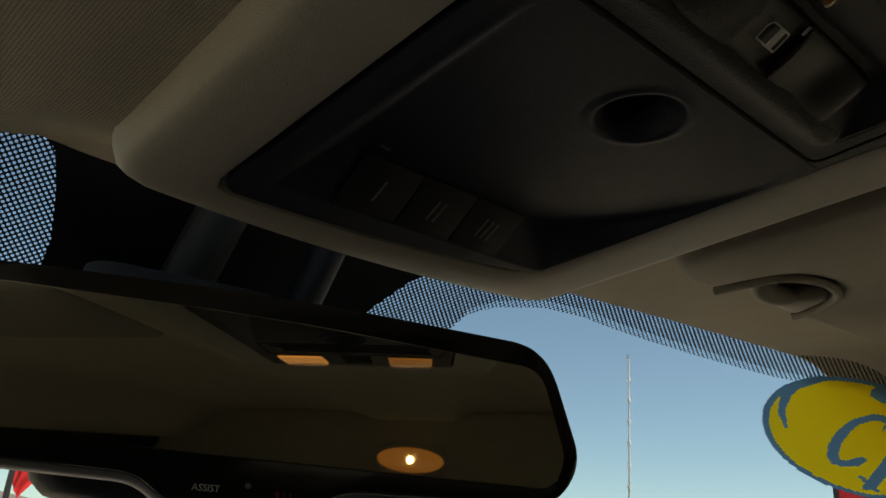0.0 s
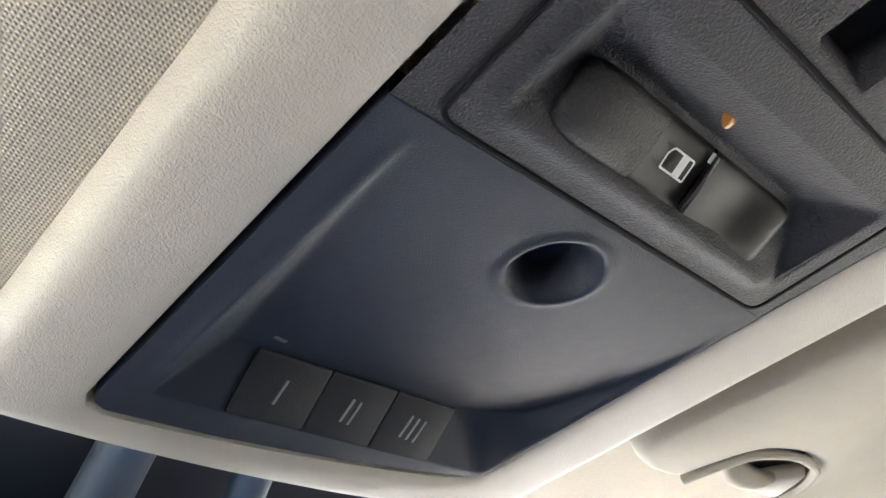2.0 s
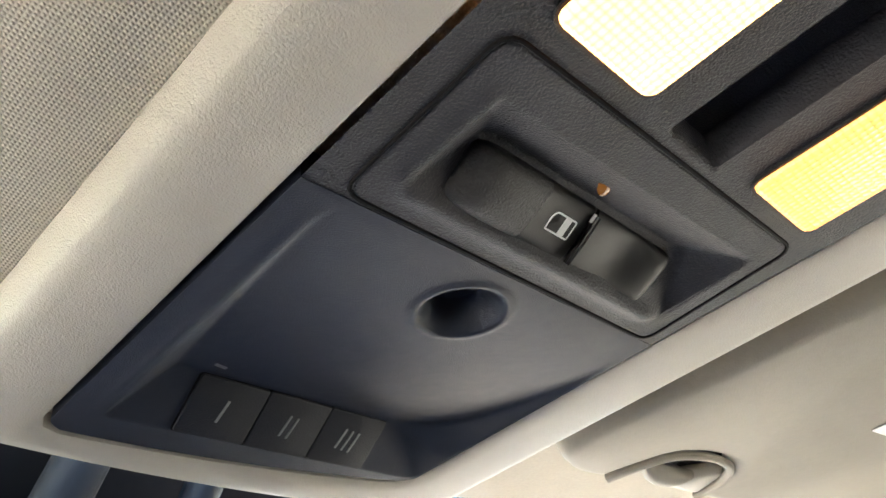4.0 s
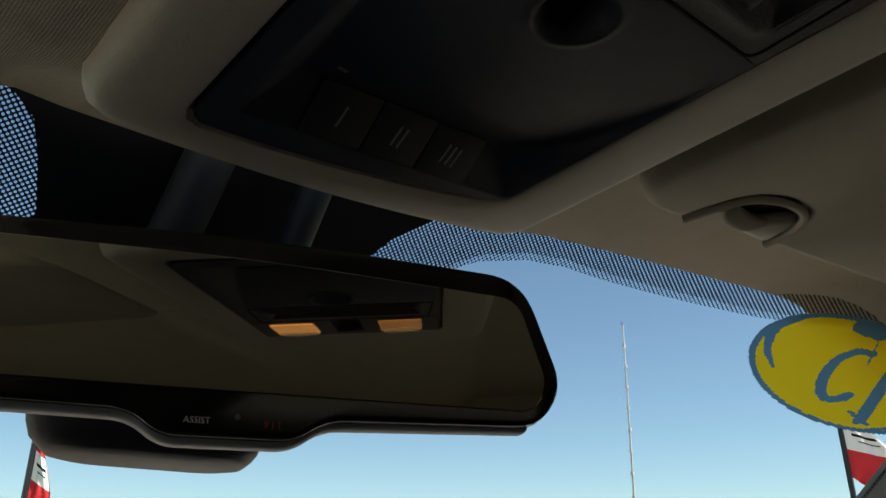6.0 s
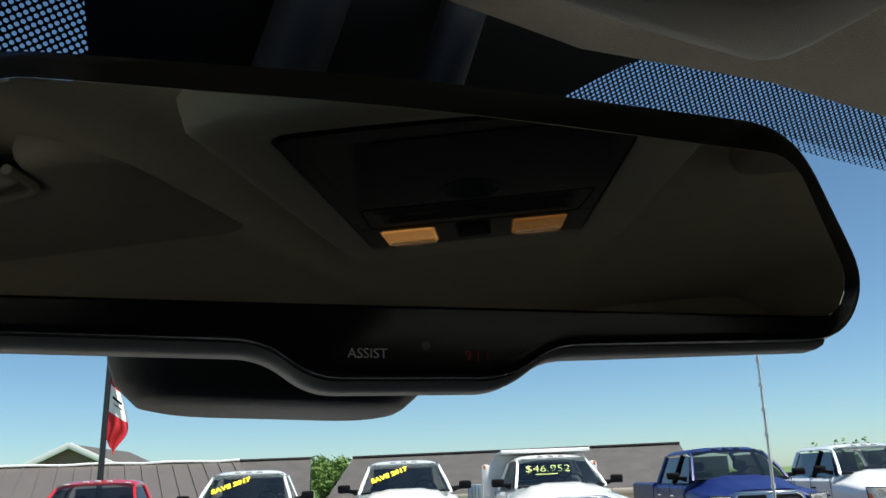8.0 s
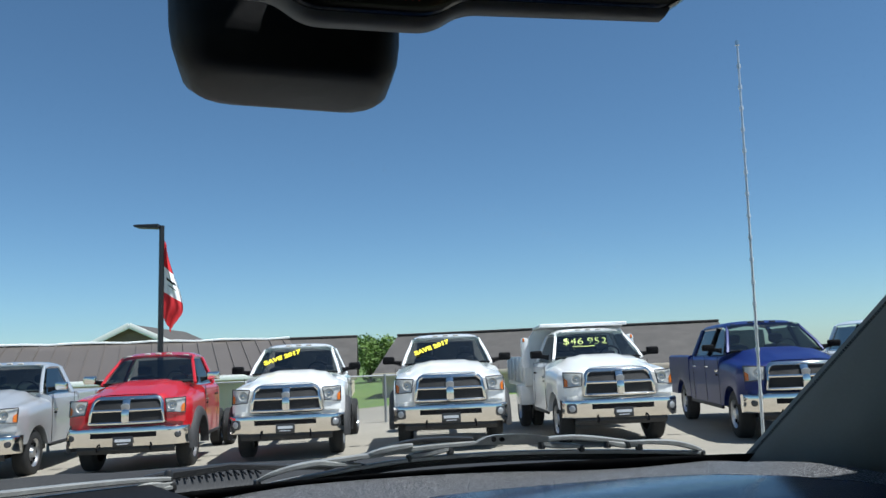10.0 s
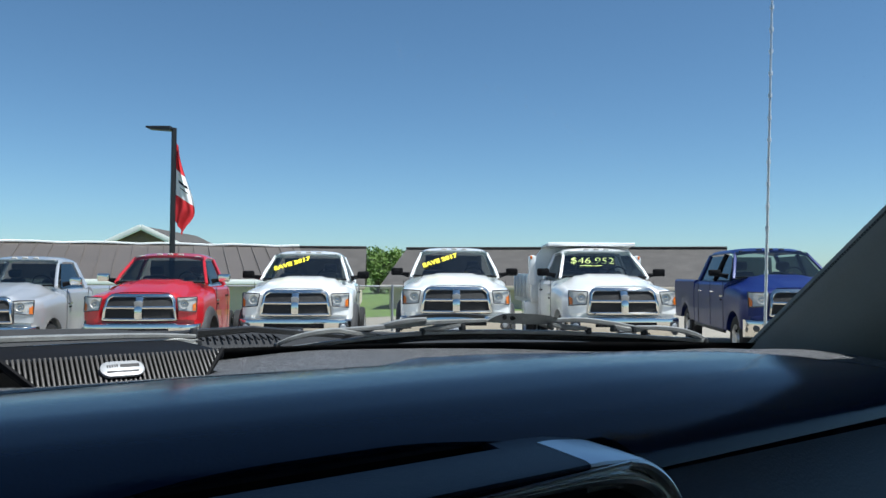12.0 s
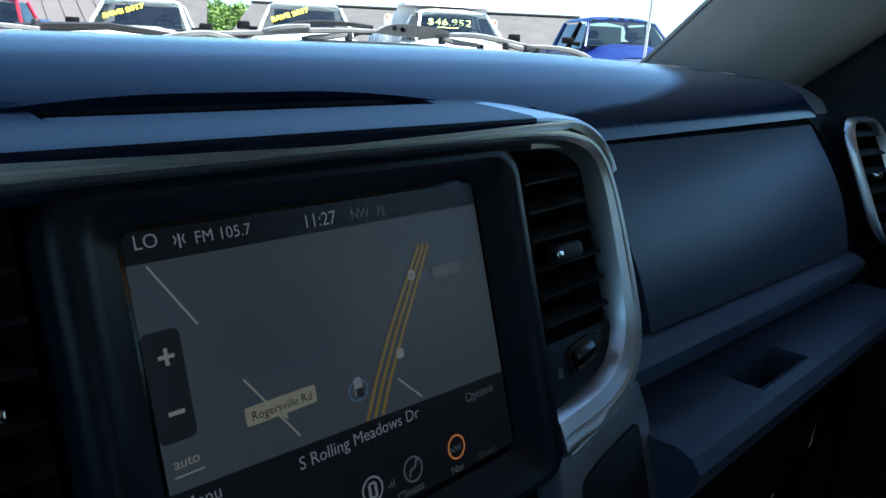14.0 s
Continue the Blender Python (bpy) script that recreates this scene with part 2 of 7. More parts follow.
def box(c, s, bevel=0.0):
    """A box, its edges chamfered when a bevel is given."""
    hx, hy, hz = (v / 2 for v in s)
    b = min(bevel, hx * 0.9, hy * 0.9, hz * 0.9)
    if b <= 0:
        rings = [[(c[0] + x * hx, c[1] + y * hy, c[2] + z * hz) for x, y in ((-1, -1), (1, -1), (1, 1), (-1, 1))] for z in (-1, 1)]
        return loft(rings)
    rings = []
    for z, i in ((-hz, b), (-hz + b * 0.3, b * 0.3), (-hz + b, 0), (hz - b, 0), (hz - b * 0.3, b * 0.3), (hz, b)):
        rings.append([(c[0] + p[0], c[1] + p[1], c[2] + z) for p in rrect(2 * (hx - i), 2 * (hy - i), max(b - i * 0.5, b * 0.3), 3)])
    return loft(rings)


def rrect(w, h, r, n=4):
    """A rounded rectangle as points, anticlockwise."""
    r = min(r, w / 2 * 0.999, h / 2 * 0.999)
    out = []
    for cx, cy, a0 in ((w / 2 - r, h / 2 - r, 0), (-w / 2 + r, h / 2 - r, 90), (-w / 2 + r, -h / 2 + r, 180), (w / 2 - r, -h / 2 + r, 270)):
        for i in range(n + 1):
            a = radians(a0 + 90 * i / n)
            out.append((cx + r * math.cos(a), cy + r * math.sin(a)))
    return out


def rounded(corners, radii, n=5):
    """A polygon with rounded corners: each corner becomes n + 1 points on a curve."""
    out = []
    k = len(corners)
    if isinstance(radii, (int, float)):
        radii = [radii] * k
    for i in range(k):
        p, a, b = Vector(corners[i]), Vector(corners[i - 1]), Vector(corners[(i + 1) % k])
        da, db = (a - p), (b - p)
        r = min(radii[i], da.length * 0.49, db.length * 0.49)
        s, e = p + da.normalized() * r, p + db.normalized() * r
        for j in range(n + 1):
            t = j / n
            q = s * (1 - t) ** 2 + p * 2 * t * (1 - t) + e * t * t
            out.append((q.x, q.y))
    return out


def inset(poly, d):
    """A closed outline moved inwards by d along its normals."""
    n = len(poly)
    area = sum(poly[i][0] * poly[(i + 1) % n][1] - poly[(i + 1) % n][0] * poly[i][1] for i in range(n))
    s = 1 if area > 0 else -1
    out = []
    for i in range(n):
        a, b = Vector(poly[i - 1]), Vector(poly[(i + 1) % n])
        t = (b - a).normalized()
        out.append((poly[i][0] - s * t.y * d, poly[i][1] + s * t.x * d))
    return out


def slab(poly, z0, z1, bevel=0.002):
    """An outline given thickness from z0 to z1, with rounded edges."""
    lo, hi = min(z0, z1), max(z0, z1)
    b = min(bevel, (hi - lo) * 0.45)
    rings = []
    for z, i in ((lo, b), (lo + b * 0.3, b * 0.3), (lo + b, 0), (hi - b, 0), (hi - b * 0.3, b * 0.3), (hi, b)):
        rings.append([(x, y, z) for x, y in inset(poly, i)])
    return loft(rings)


def tube(path, radius, n=8, caps=True):
    """A round bar along a path; radius may be a list."""
    pts = [Vector(p) for p in path]
    rr = radius if isinstance(radius, (list, tuple)) else [radius] * len(pts)
    rings, up = [], None
    for i, p in enumerate(pts):
        d = (pts[min(i + 1, len(pts) - 1)] - pts[max(i - 1, 0)]).normalized()
        if up is None:
            up = Vector((0, 0, 1)) if abs(d.z) < 0.9 else Vector((1, 0, 0))
        a = d.cross(up).normalized()
        b = a.cross(d).normalized()
        up = b
        rings.append([tuple(p + rr[i] * (math.cos(k * 2 * math.pi / n) * a + math.sin(k * 2 * math.pi / n) * b)) for k in range(n)])
    return loft(rings, caps=(caps, caps))


def bar(path, w, h, up=(0, 0, 1)):
    """A flat-sided bar along a path: w across, h along up."""
    pts = [Vector(p) for p in path]
    rings, u0 = [], Vector(up)
    ww = w if isinstance(w, (list, tuple)) else [w] * len(pts)
    hh = h if isinstance(h, (list, tuple)) else [h] * len(pts)
    for i, p in enumerate(pts):
        d = (pts[min(i + 1, len(pts) - 1)] - pts[max(i - 1, 0)]).normalized()
        a = d.cross(u0).normalized()
        b = a.cross(d).normalized()
        rings.append([tuple(p + a * x * ww[i] / 2 + b * y * hh[i] / 2) for x, y in ((-1, -0.6), (-0.6, -1), (0.6, -1), (1, -0.6), (1, 0.6), (0.6, 1), (-0.6, 1), (-1, 0.6))])
    return loft(rings)


def lathe(profile, n=32, axis="x"):
    """A turned body: profile of (radius, along)."""
    rings = []
    for k in range(n):
        a = 2 * math.pi * k / n
        c, s = math.cos(a), math.sin(a)
        rings.append([(h, r * c, r * s) if axis == "x" else (r * c, r * s, h) for r, h in profile])
    return loft(rings, closed=False, loop=True)


def grid(fn, us, vs):
    """A sheet of points fn(u, v)."""
    verts = [tuple(fn(u, v)) for v in vs for u in us]
    n = len(us)
    faces = [(j * n + i, j * n + i + 1, (j + 1) * n + i + 1, (j + 1) * n + i) for j in range(len(vs) - 1) for i in range(n - 1)]
    return verts, faces


def steps(a, b, n):
    return [a + (b - a) * i / n for i in range(n + 1)]


def smoothstep(a, b, x):
    t = min(max((x - a) / (b - a), 0.0), 1.0)
    return t * t * (3 - 2 * t)


def lettering(name, body, size, m, material, parent, label="", depth=0.0004, align="LEFT", shear=0.0, space=1.0, bold=0.0):
    """Raised letters in the built-in font, turned into a mesh; m places their baseline start in the parent's space."""
    cu = bpy.data.curves.new(name, "FONT")
    cu.body, cu.size, cu.extrude, cu.align_x, cu.shear, cu.space_character = body, size, depth, align, shear, space
    cu.resolution_u, cu.offset = 3, bold
    tmp = new(name + "_tmp", cu)
    bpy.context.view_layer.update()
    me = bpy.data.meshes.new_from_object(tmp.evaluated_get(bpy.context.evaluated_depsgraph_get()))
    bpy.data.objects.remove(tmp)
    bpy.data.curves.remove(cu)
    me.transform(m)
    me.materials.clear()
    me.materials.append(material)
    me.name = name
    ob = new(name, me)
    if parent is not None:
        ob.parent = parent
    if label:
        ob["label"] = label
    return ob


# ---- the cab: overhead frame, leaning a little as the truck stands ----
def basis(o, x, y, z):
    m = Matrix((x, y, z)).transposed().to_4x4()
    m.translation = o
    return m


UPN = Vector((-0.0627, 0.0675, 0.9957)).normalized()
UPX = Vector((0, 1, 0)).cross(UPN).normalized()
UPY = UPN.cross(UPX)
OVER = basis(Vector((0.0185, -0.2512, 1.8821)), UPX, UPY, UPN)


def ws_y(x, z, off=0.0):
    """The windshield's inner face: y at a given x and height."""
    return 0.60 - (z - 1.465) * 1.03 - 0.57 * x * x + off


# windshield: a bowed pane, 5 mm thick
def ws_pt(u, z, off=0.0):
    return (u, ws_y(u, z, off), z + off * 0.9)


window_1 = thing("window_1", None, "clear bowed windshield of the pickup seen from inside", "window", kind="structure")
xs, zs = steps(-0.86, 0.86, 40), steps(1.43, 2.06, 15)
v1, f1 = grid(lambda u, z: ws_pt(u, z), xs, zs)
pane = link("pane", v1, f1, WINDSHIELD, window_1)
pane.visible_shadow = False


def band_mesh(name, lo, hi, us, material, rows=3, off=-0.002):
    """A printed band on the inside of the glass between two edge curves, with its own flat measure for the print."""
    bm = bmesh.new()
    uvl = bm.loops.layers.uv.new("UVMap")
    cols = []
    for u in us:
        a, b = lo(u), hi(u)
        cols.append([bm.verts.new(ws_pt(u, a + (b - a) * k / rows, off)) for k in range(rows + 1)])
    bm.verts.index_update()
    for i in range(len(us) - 1):
        for k in range(rows):
            f = bm.faces.new((cols[i][k], cols[i + 1][k], cols[i + 1][k + 1], cols[i][k + 1]))
            for lp in f.loops:
                c = lp.vert.co
                lp[uvl].uv = (c.x, c.z * 1.43)
    return part(name, bm, material, window_1)


# dotted edge along the header, deeper beside the mirror mount; solid mount zone; solid outer rim
def along(knots, u):
    """Height of a line through (u, z) knots."""
    for (u0, z0), (u1, z1) in zip(knots, knots[1:]):
        if u <= u1:
            return z0 + (z1 - z0) * max(0.0, (u - u0) / (u1 - u0))
    return knots[-1][1]


FRIT_RIGHT = [(0.235, 1.885), (0.2425, 1.905), (0.245, 1.922), (0.250, 1.9340), (0.268, 1.9425), (0.307, 1.9490), (0.343, 1.9485), (0.38, 1.9440), (0.44, 1.938), (0.54, 1.928), (0.80, 1.915)]
MOUNT_LOW = [(-0.135, 1.966), (-0.0926, 1.954), (-0.082, 1.950), (-0.0695, 1.944), (-0.0585, 1.928), (-0.0475, 1.9056), (-0.045, 1.885), (0.158, 1.885), (0.1735, 1.920), (0.189, 1.941), (0.203, 1.951), (0.229, 1.967), (0.30, 1.992)]


def frit_low(u):
    return along(FRIT_RIGHT, u if u > 0.055 else 0.120 - u)


band_mesh("dotted_edge", lambda u: frit_low(u) - 0.0048, frit_low, steps(-0.8, 0.8, 320), FRITEDGE, 1)
band_mesh("dotted_band", frit_low, lambda u: 2.05, steps(-0.8, 0.8, 320), FRIT)
band_mesh("mount_zone", lambda u: along(MOUNT_LOW, u), lambda u: 2.05, steps(-0.135, 0.30, 145), FRITBLACK, off=-0.0035)
band_mesh("side_band", lambda u: 1.42, lambda u: 2.0, steps(0.752, 0.86, 6), FRITBLACK, off=-0.003)
band_mesh("side_band", lambda u: 1.42, lambda u: 2.0, steps(-0.86, -0.752, 6), FRITBLACK, off=-0.003)
band_mesh("side_dots", lambda u: 1.42, lambda u: 2.0, steps(0.744, 0.753, 2), FRIT, 14)
band_mesh("lower_band", lambda u: 1.41, lambda u: 1.467, steps(-0.86, 0.86, 40), FRITBLACK, off=-0.003)

# oval dealer sticker stuck inside the glass: yellow field, blue rim and a blue scroll, seen from behind
YELLOW = backlit("sticker yellow", (0.86, 0.58, 0.02), 0.9)
STICKBLUE = backlit("sticker blue", (0.10, 0.22, 0.32), 0.8)


def on_glass(u, w, off):
    """A place on the glass from sideways and up-slope metres round the sticker's middle."""
    x = 0.658 + u
    z = 1.881 + w * 0.70
    return ws_pt(x, z, off)


sticker = thing("sticker", None, "yellow oval dealer sticker with blue scroll on the windshield", "sticker")
SCROLL = [(0.003, -0.025), (-0.006, -0.029), (-0.015, -0.027), (-0.022, -0.019), (-0.027, -0.008), (-0.029, 0.0014), (-0.029, 0.012), (-0.027, 0.021), (-0.017, 0.029), (-0.008, 0.029), (0.0, 0.026)]
STROKE = [(0.030, -0.053), (0.027, -0.007), (0.026, 0.036)]
MARKS = [(SCROLL, lambda t: 0.0032 + 0.0045 * math.sin(math.pi * min(1, t * 0.9 + 0.1)) ** 2 * t + 0.003 * max(0, 0.12 - t) / 0.12), (STROKE, lambda t: 0.0062),
         ([(0.015, -0.043), (0.040, -0.060)], lambda t: 0.0016), ([(0.018, 0.041), (0.041, 0.022)], lambda t: 0.0018), ([(-0.028, 0.059), (-0.005, 0.050)], lambda t: 0.0075),
         ([(-0.006, 0.050), (0.001, 0.014)], lambda t: 0.0008), ([(-0.088, 0.066), (-0.099, 0.056), (-0.101, 0.044), (-0.094, 0.026), (-0.078, 0.007)], lambda t: 0.0062 * (1 - t) ** 0.7 + 0.0006),
         ([(0.030, -0.066), (0.060, -0.064), (0.085, -0.056), (0.100, -0.045)], lambda t: 0.0005 + 0.005 * t)]


def near_mark(x, y):
    """Which painted mark covers a place on the sticker's field, or none."""
    for which, (path, width) in enumerate(MARKS):
        n = len(path) - 1
        for i in range(n):
            (x0, y0), (x1, y1) = path[i], path[i + 1]
            dx, dy = x1 - x0, y1 - y0
            t = min(max(((x - x0) * dx + (y - y0) * dy) / (dx * dx + dy * dy), 0), 1)
            if math.hypot(x - x0 - dx * t, y - y0 - dy * t) < width((i + t) / n):
                return which
    return None


LONG, SHORT, LEAN = 0.122, 0.0545, radians(-25)
cells = {}
for i in range(168):
    for j in range(76):
        u, v = -LONG + 2 * LONG * (i + 0.5) / 168, -SHORT + 2 * SHORT * (j + 0.5) / 76
        r = math.hypot(u / LONG, v / SHORT)
        x, y = u * math.cos(LEAN) - v * math.sin(LEAN), u * math.sin(LEAN) + v * math.cos(LEAN)
        if r < 1:
            mark = near_mark(x, y)
            cells.setdefault("rim" if r > 0.935 else "field" if mark is None else mark, []).append((u, v))
for key in sorted(cells, key=str):
    name_, material = ("rim", STICKBLUE) if key == "rim" else ("field", YELLOW) if key == "field" else ("scroll_mark", STICKBLUE)
    vv, ff, idx = [], [], {}
    du, dv = LONG / 168, SHORT / 76
    for u, v in cells[key]:
        q = []
        for a, b in ((-1, -1), (1, -1), (1, 1), (-1, 1)):
            cu, cv = u + a * du, v + b * dv
            k = (round(cu * 1e5), round(cv * 1e5))
            if k not in idx:
                idx[k] = len(vv)
                vv.append(on_glass(cu * math.cos(LEAN) - cv * math.sin(LEAN), cu * math.sin(LEAN) + cv * math.cos(LEAN), -0.0045))
            q.append(idx[k])
        ff.append(tuple(q))
    link(name_, vv, ff, material, sticker, "" if name_ != "scroll_mark" else "slate blue scroll mark")


# headliner: front edge follows the glass, edges turn down over the doors
def roof_h(x, y):
    """Height of the cloth above the overhead plane."""
    side = smoothstep(0.5, 0.74, abs(x))
    near = (1 - smoothstep(0.15, 0.25, abs(x))) * (1 - smoothstep(0.175, 0.245, y) * smoothstep(-0.17, -0.11, x)) * (1 - smoothstep(0.06, 0.12, x))
    return 0.038 - 0.025 * near - 0.085 * side * side


def edge_y(x):
    pts = [(-0.80, 0.172), (-0.51, 0.192), (-0.34, 0.208), (-0.22, 0.220), (-0.14, 0.232), (-0.112, 0.250), (-0.03, 0.254), (0.10, 0.250), (0.22, 0.222), (0.34, 0.208), (0.51, 0.192), (0.73, 0.178), (0.80, 0.172)]
    for (x0, y0), (x1, y1) in zip(pts, pts[1:]):
        if x <= x1:
            break
    return y0 + (y1 - y0) * (x - x0) / (x1 - x0)


us, vs = steps(-0.76, 0.76, 76), [1 - (1 - k / 60) ** 2.0 for k in range(61)]
v1, f1 = grid(lambda u, v: (u, -1.75 + (edge_y(u) + 1.75) * v, roof_h(u, -1.75 + (edge_y(u) + 1.75) * v)), us, vs)
lip = [(u, edge_y(u) + 0.006, roof_h(u, edge_y(u)) + 0.008) for u in us]
lip2 = [(u, edge_y(u) + 0.004, roof_h(u, edge_y(u)) + 0.03) for u in us]
v2, f2 = loft([[(u, edge_y(u), roof_h(u, edge_y(u))) for u in us], lip, lip2], closed=False)
ceiling = link("ceiling", *join((v1, f1), (v2, f2)), CLOTH)
ceiling.matrix_world = OVER
tagged(ceiling, "beige knitted cloth headliner of the cab", "ceiling", kind="structure")
# outer roof skin
v1, f1 = grid(lambda u, v: (u, -1.85 + (edge_y(u) + 1.87) * v, roof_h(u, 0) + 0.045), steps(-0.80, 0.80, 20), steps(0, 1, 6))
roof_skin = link("roof", v1, f1, WHITEPAINT)
roof_skin.matrix_world = OVER
tagged(roof_skin, "painted steel roof skin over the headliner", "roof", kind="structure")

# ---- overhead console ----
console = thing("overhead_console", OVER @ pose(-0.0037, 0, 0, 0, 0, -2.7), "beige overhead console with dark switch panel, lit map lamps", "console")


def dense(poly, m=96):
    """The outline resampled to m even points, from its first point."""
    pts = [Vector(p) for p in poly] + [Vector(poly[0])]
    seg = [0]
    for a, b in zip(pts, pts[1:]):
        seg.append(seg[-1] + (b - a).length)
    out, j = [], 0
    for k in range(m):
        d = seg[-1] * k / m
        while seg[j + 1] < d:
            j += 1
        q = pts[j].lerp(pts[j + 1], (d - seg[j]) / max(seg[j + 1] - seg[j], 1e-9))
        out.append((q.x, q.y))
    return out


PANEL = [(x, y + 0.005 * max(0, 1 - (x / 0.083) ** 2) * smoothstep(0.10, 0.16, y) ** 3) for x, y in dense(rounded([(-0.0830, 0.1730), (0.0830, 0.1600), (0.0843, -0.128), (-0.0843, -0.128)], [0.009, 0.016, 0.010, 0.010], 6), 160)]
OUT0 = [(x, y + 0.010 * max(0, 1 - (x / 0.123) ** 2) * smoothstep(-0.2, 0.188, y) ** 6) for x, y in dense(rounded([(-0.1165, 0.1885), (0.1255, 0.1915), (0.1265, -0.205), (-0.1140, -0.205)], [0.014, 0.013, 0.026, 0.026], 6), 160)]
rings = []
for d, h in ((-0.006, 0.044), (-0.0045, 0.030), (-0.003, 0.012), (-0.001, 0.0045), (0.0025, 0.0012), (0.008, 0.0)):
    rings.append([(x, y, h) for x, y in dense(inset(dense(OUT0, 160), d), 120)])
for d, h in ((-0.010, -0.0015), (-0.003, -0.001), (-0.0012, 0.0), (-0.0009, 0.006)):
    rings.append([(x, y, h) for x, y in dense(inset(dense(PANEL, 160), d), 120)])


def align(rings):
    """Turns each ring's numbering to start at its point nearest the first ring's start direction."""
    out = []
    for r in rings:
        cx, cy = sum(p[0] for p in r) / len(r), sum(p[1] for p in r) / len(r)
        k = min(range(len(r)), key=lambda i: abs(math.atan2(r[i][0] - cx, r[i][1] - cy)))
        out.append(r[k:] + r[:k])
    return out


link("housing", *loft(align(rings), caps=(False, False)), BEIGE, console, "beige grained plastic surround", sharp=50)
link("gap", *slab(inset(PANEL, -0.0005), 0.021, 0.030, 0.001), BLACK, console)


def half_w(y):
    return 0.0830 + 0.0013 * (0.166 - y) / 0.294 - 0.0010


def front_y(x):
    return 0.1632 - 0.0723 * x + 0.005 * max(0, 1 - (x / 0.083) ** 2)


def soft_min(values, k):
    """The least of some heights, with the creases between them rounded."""
    low = min(values)
    return low - k * math.log(sum(math.exp((low - v) / k) for v in values))


def door_h(x, y):
    """Bowl-shaped door that deepens towards a crease, its left and right walls, the slope with the buttons, and the thumb dimple; positive is recessed."""
    bowl = 0.0138 * max(0.0, (y - 0.022) / 0.110) ** (1.15 + 0.65 * smoothstep(-0.05, 0.05, x))
    left = 0.90 * (x + 0.0708 - 0.016 * y)
    right = (0.45 + 1.15 * smoothstep(0.134, 0.095, y)) * (0.0815 - x)
    front = 0.62 * (0.1535 - y)
    h = max(0.0, soft_min((bowl, left, right, front), 0.0006 + 0.0006 * smoothstep(0.0, 0.06, x)))
    ridge = math.exp(-((x + 0.0722) / 0.0022) ** 2) * smoothstep(0.02, 0.06, y) * (1 - smoothstep(0.13, 0.150, y))
    h -= 0.0010 * ridge
    d = math.hypot(x - 0.0005, (y - 0.0405) * 1.02) / 0.0160
    if d < 1.25:
        h += 0.0105 * (1 - smoothstep(0.45, 1.0, d)) - 0.0008 * smoothstep(0.85, 1.02, d) * (1 - smoothstep(1.02, 1.25, d))
    return h - 0.001


def panel_sheet(y0, y1, fn, nx, ny, curved=False):
    def at(u, v):
        y = y0 + (y1 - y0) * v
        if curved:
            y = y0 + (front_y(u * half_w(y1)) - y0) * v
        w = half_w(y)
        ex = max(0.0, (v - 0.955) / 0.045) if curved else 0.0
        w -= 0.006 * ex * ex
        x = u * w
        return (x, y, fn(x, y))
    return grid(at, steps(-1, 1, nx), steps(0, 1, ny))


def with_skirt(shape, nx, ny, drop=0.012):
    """Adds a turned-up rim round a sheet, so that the piece has thickness."""
    v, f = list(shape[0]), list(shape[1])
    n, m = nx + 1, ny + 1
    loop = [i for i in range(n)] + [j * n + n - 1 for j in range(1, m)] + [(m - 1) * n + i for i in range(n - 2, -1, -1)] + [j * n for j in range(m - 2, 0, -1)]
    k = len(v)
    v += [(v[i][0] * 0.997, v[i][1], v[i][2] + drop) for i in loop]
    q = len(loop)
    f += [(loop[i], loop[(i + 1) % q], k + (i + 1) % q, k + i) for i in range(q)]
    return v, f


bin_door = link("bin_door", *with_skirt(panel_sheet(0.0172, 0.166, door_h, 190, 170, True), 190, 170), SLATE, console, "dark slate scooped storage door with thumb dimple", sharp=60)

# three opener buttons side by side on the rear-facing slope inside the scoop
BTN = mat("button plastic", (0.0120, 0.0135, 0.0185), 0.55, 0, 0.1, 20, 0.8, 1500, bdist=0.0004, spec=0.3)
SLOPE = math.degrees(math.atan(0.62))
FACE = pose(0.0030, 0.1425, 0.0058, -SLOPE, 0, 0)
link("button_gap", *moved(slab(rrect(0.0922, 0.0262, 0.0015, 3), -0.0004, 0.003, 0.0003), FACE), BLACK, console)
for k in range(3):
    m = FACE @ pose((k - 1) * 0.0304, 0, 0)
    btn = link("opener_button", *moved(slab(rrect(0.0298, 0.0252, 0.0012, 3), -0.0014, 0.003, 0.0006), m), BTN, console, "dark opener button with raised bars")
    for j in range(k + 1):
        xx = (j - k / 2) * 0.0036
        link("bar", *moved(box((xx, 0.0005, -0.00145), (0.0011, 0.0100, 0.0005), 0.0002), m @ pose(0, 0, 0, 0, 0, 6)), DIMMARK, btn)
link("scuff", *moved(box((0, 0, 0), (0.0050, 0.0016, 0.0002)), pose(-0.041, 0.1215, 0.0098, 4, 0, 10)), DIMMARK, bin_door, "small pale scuff")

# switch module: a bevelled plate with a tilted floor sunk in it, and the rocker on the floor
MODO = dense(rounded([(-0.0702, 0.0152), (0.0762, 0.0158), (0.0722, -0.0468), (-0.0722, -0.0452)], 0.0055, 5), 200)
TILTF = 0.50


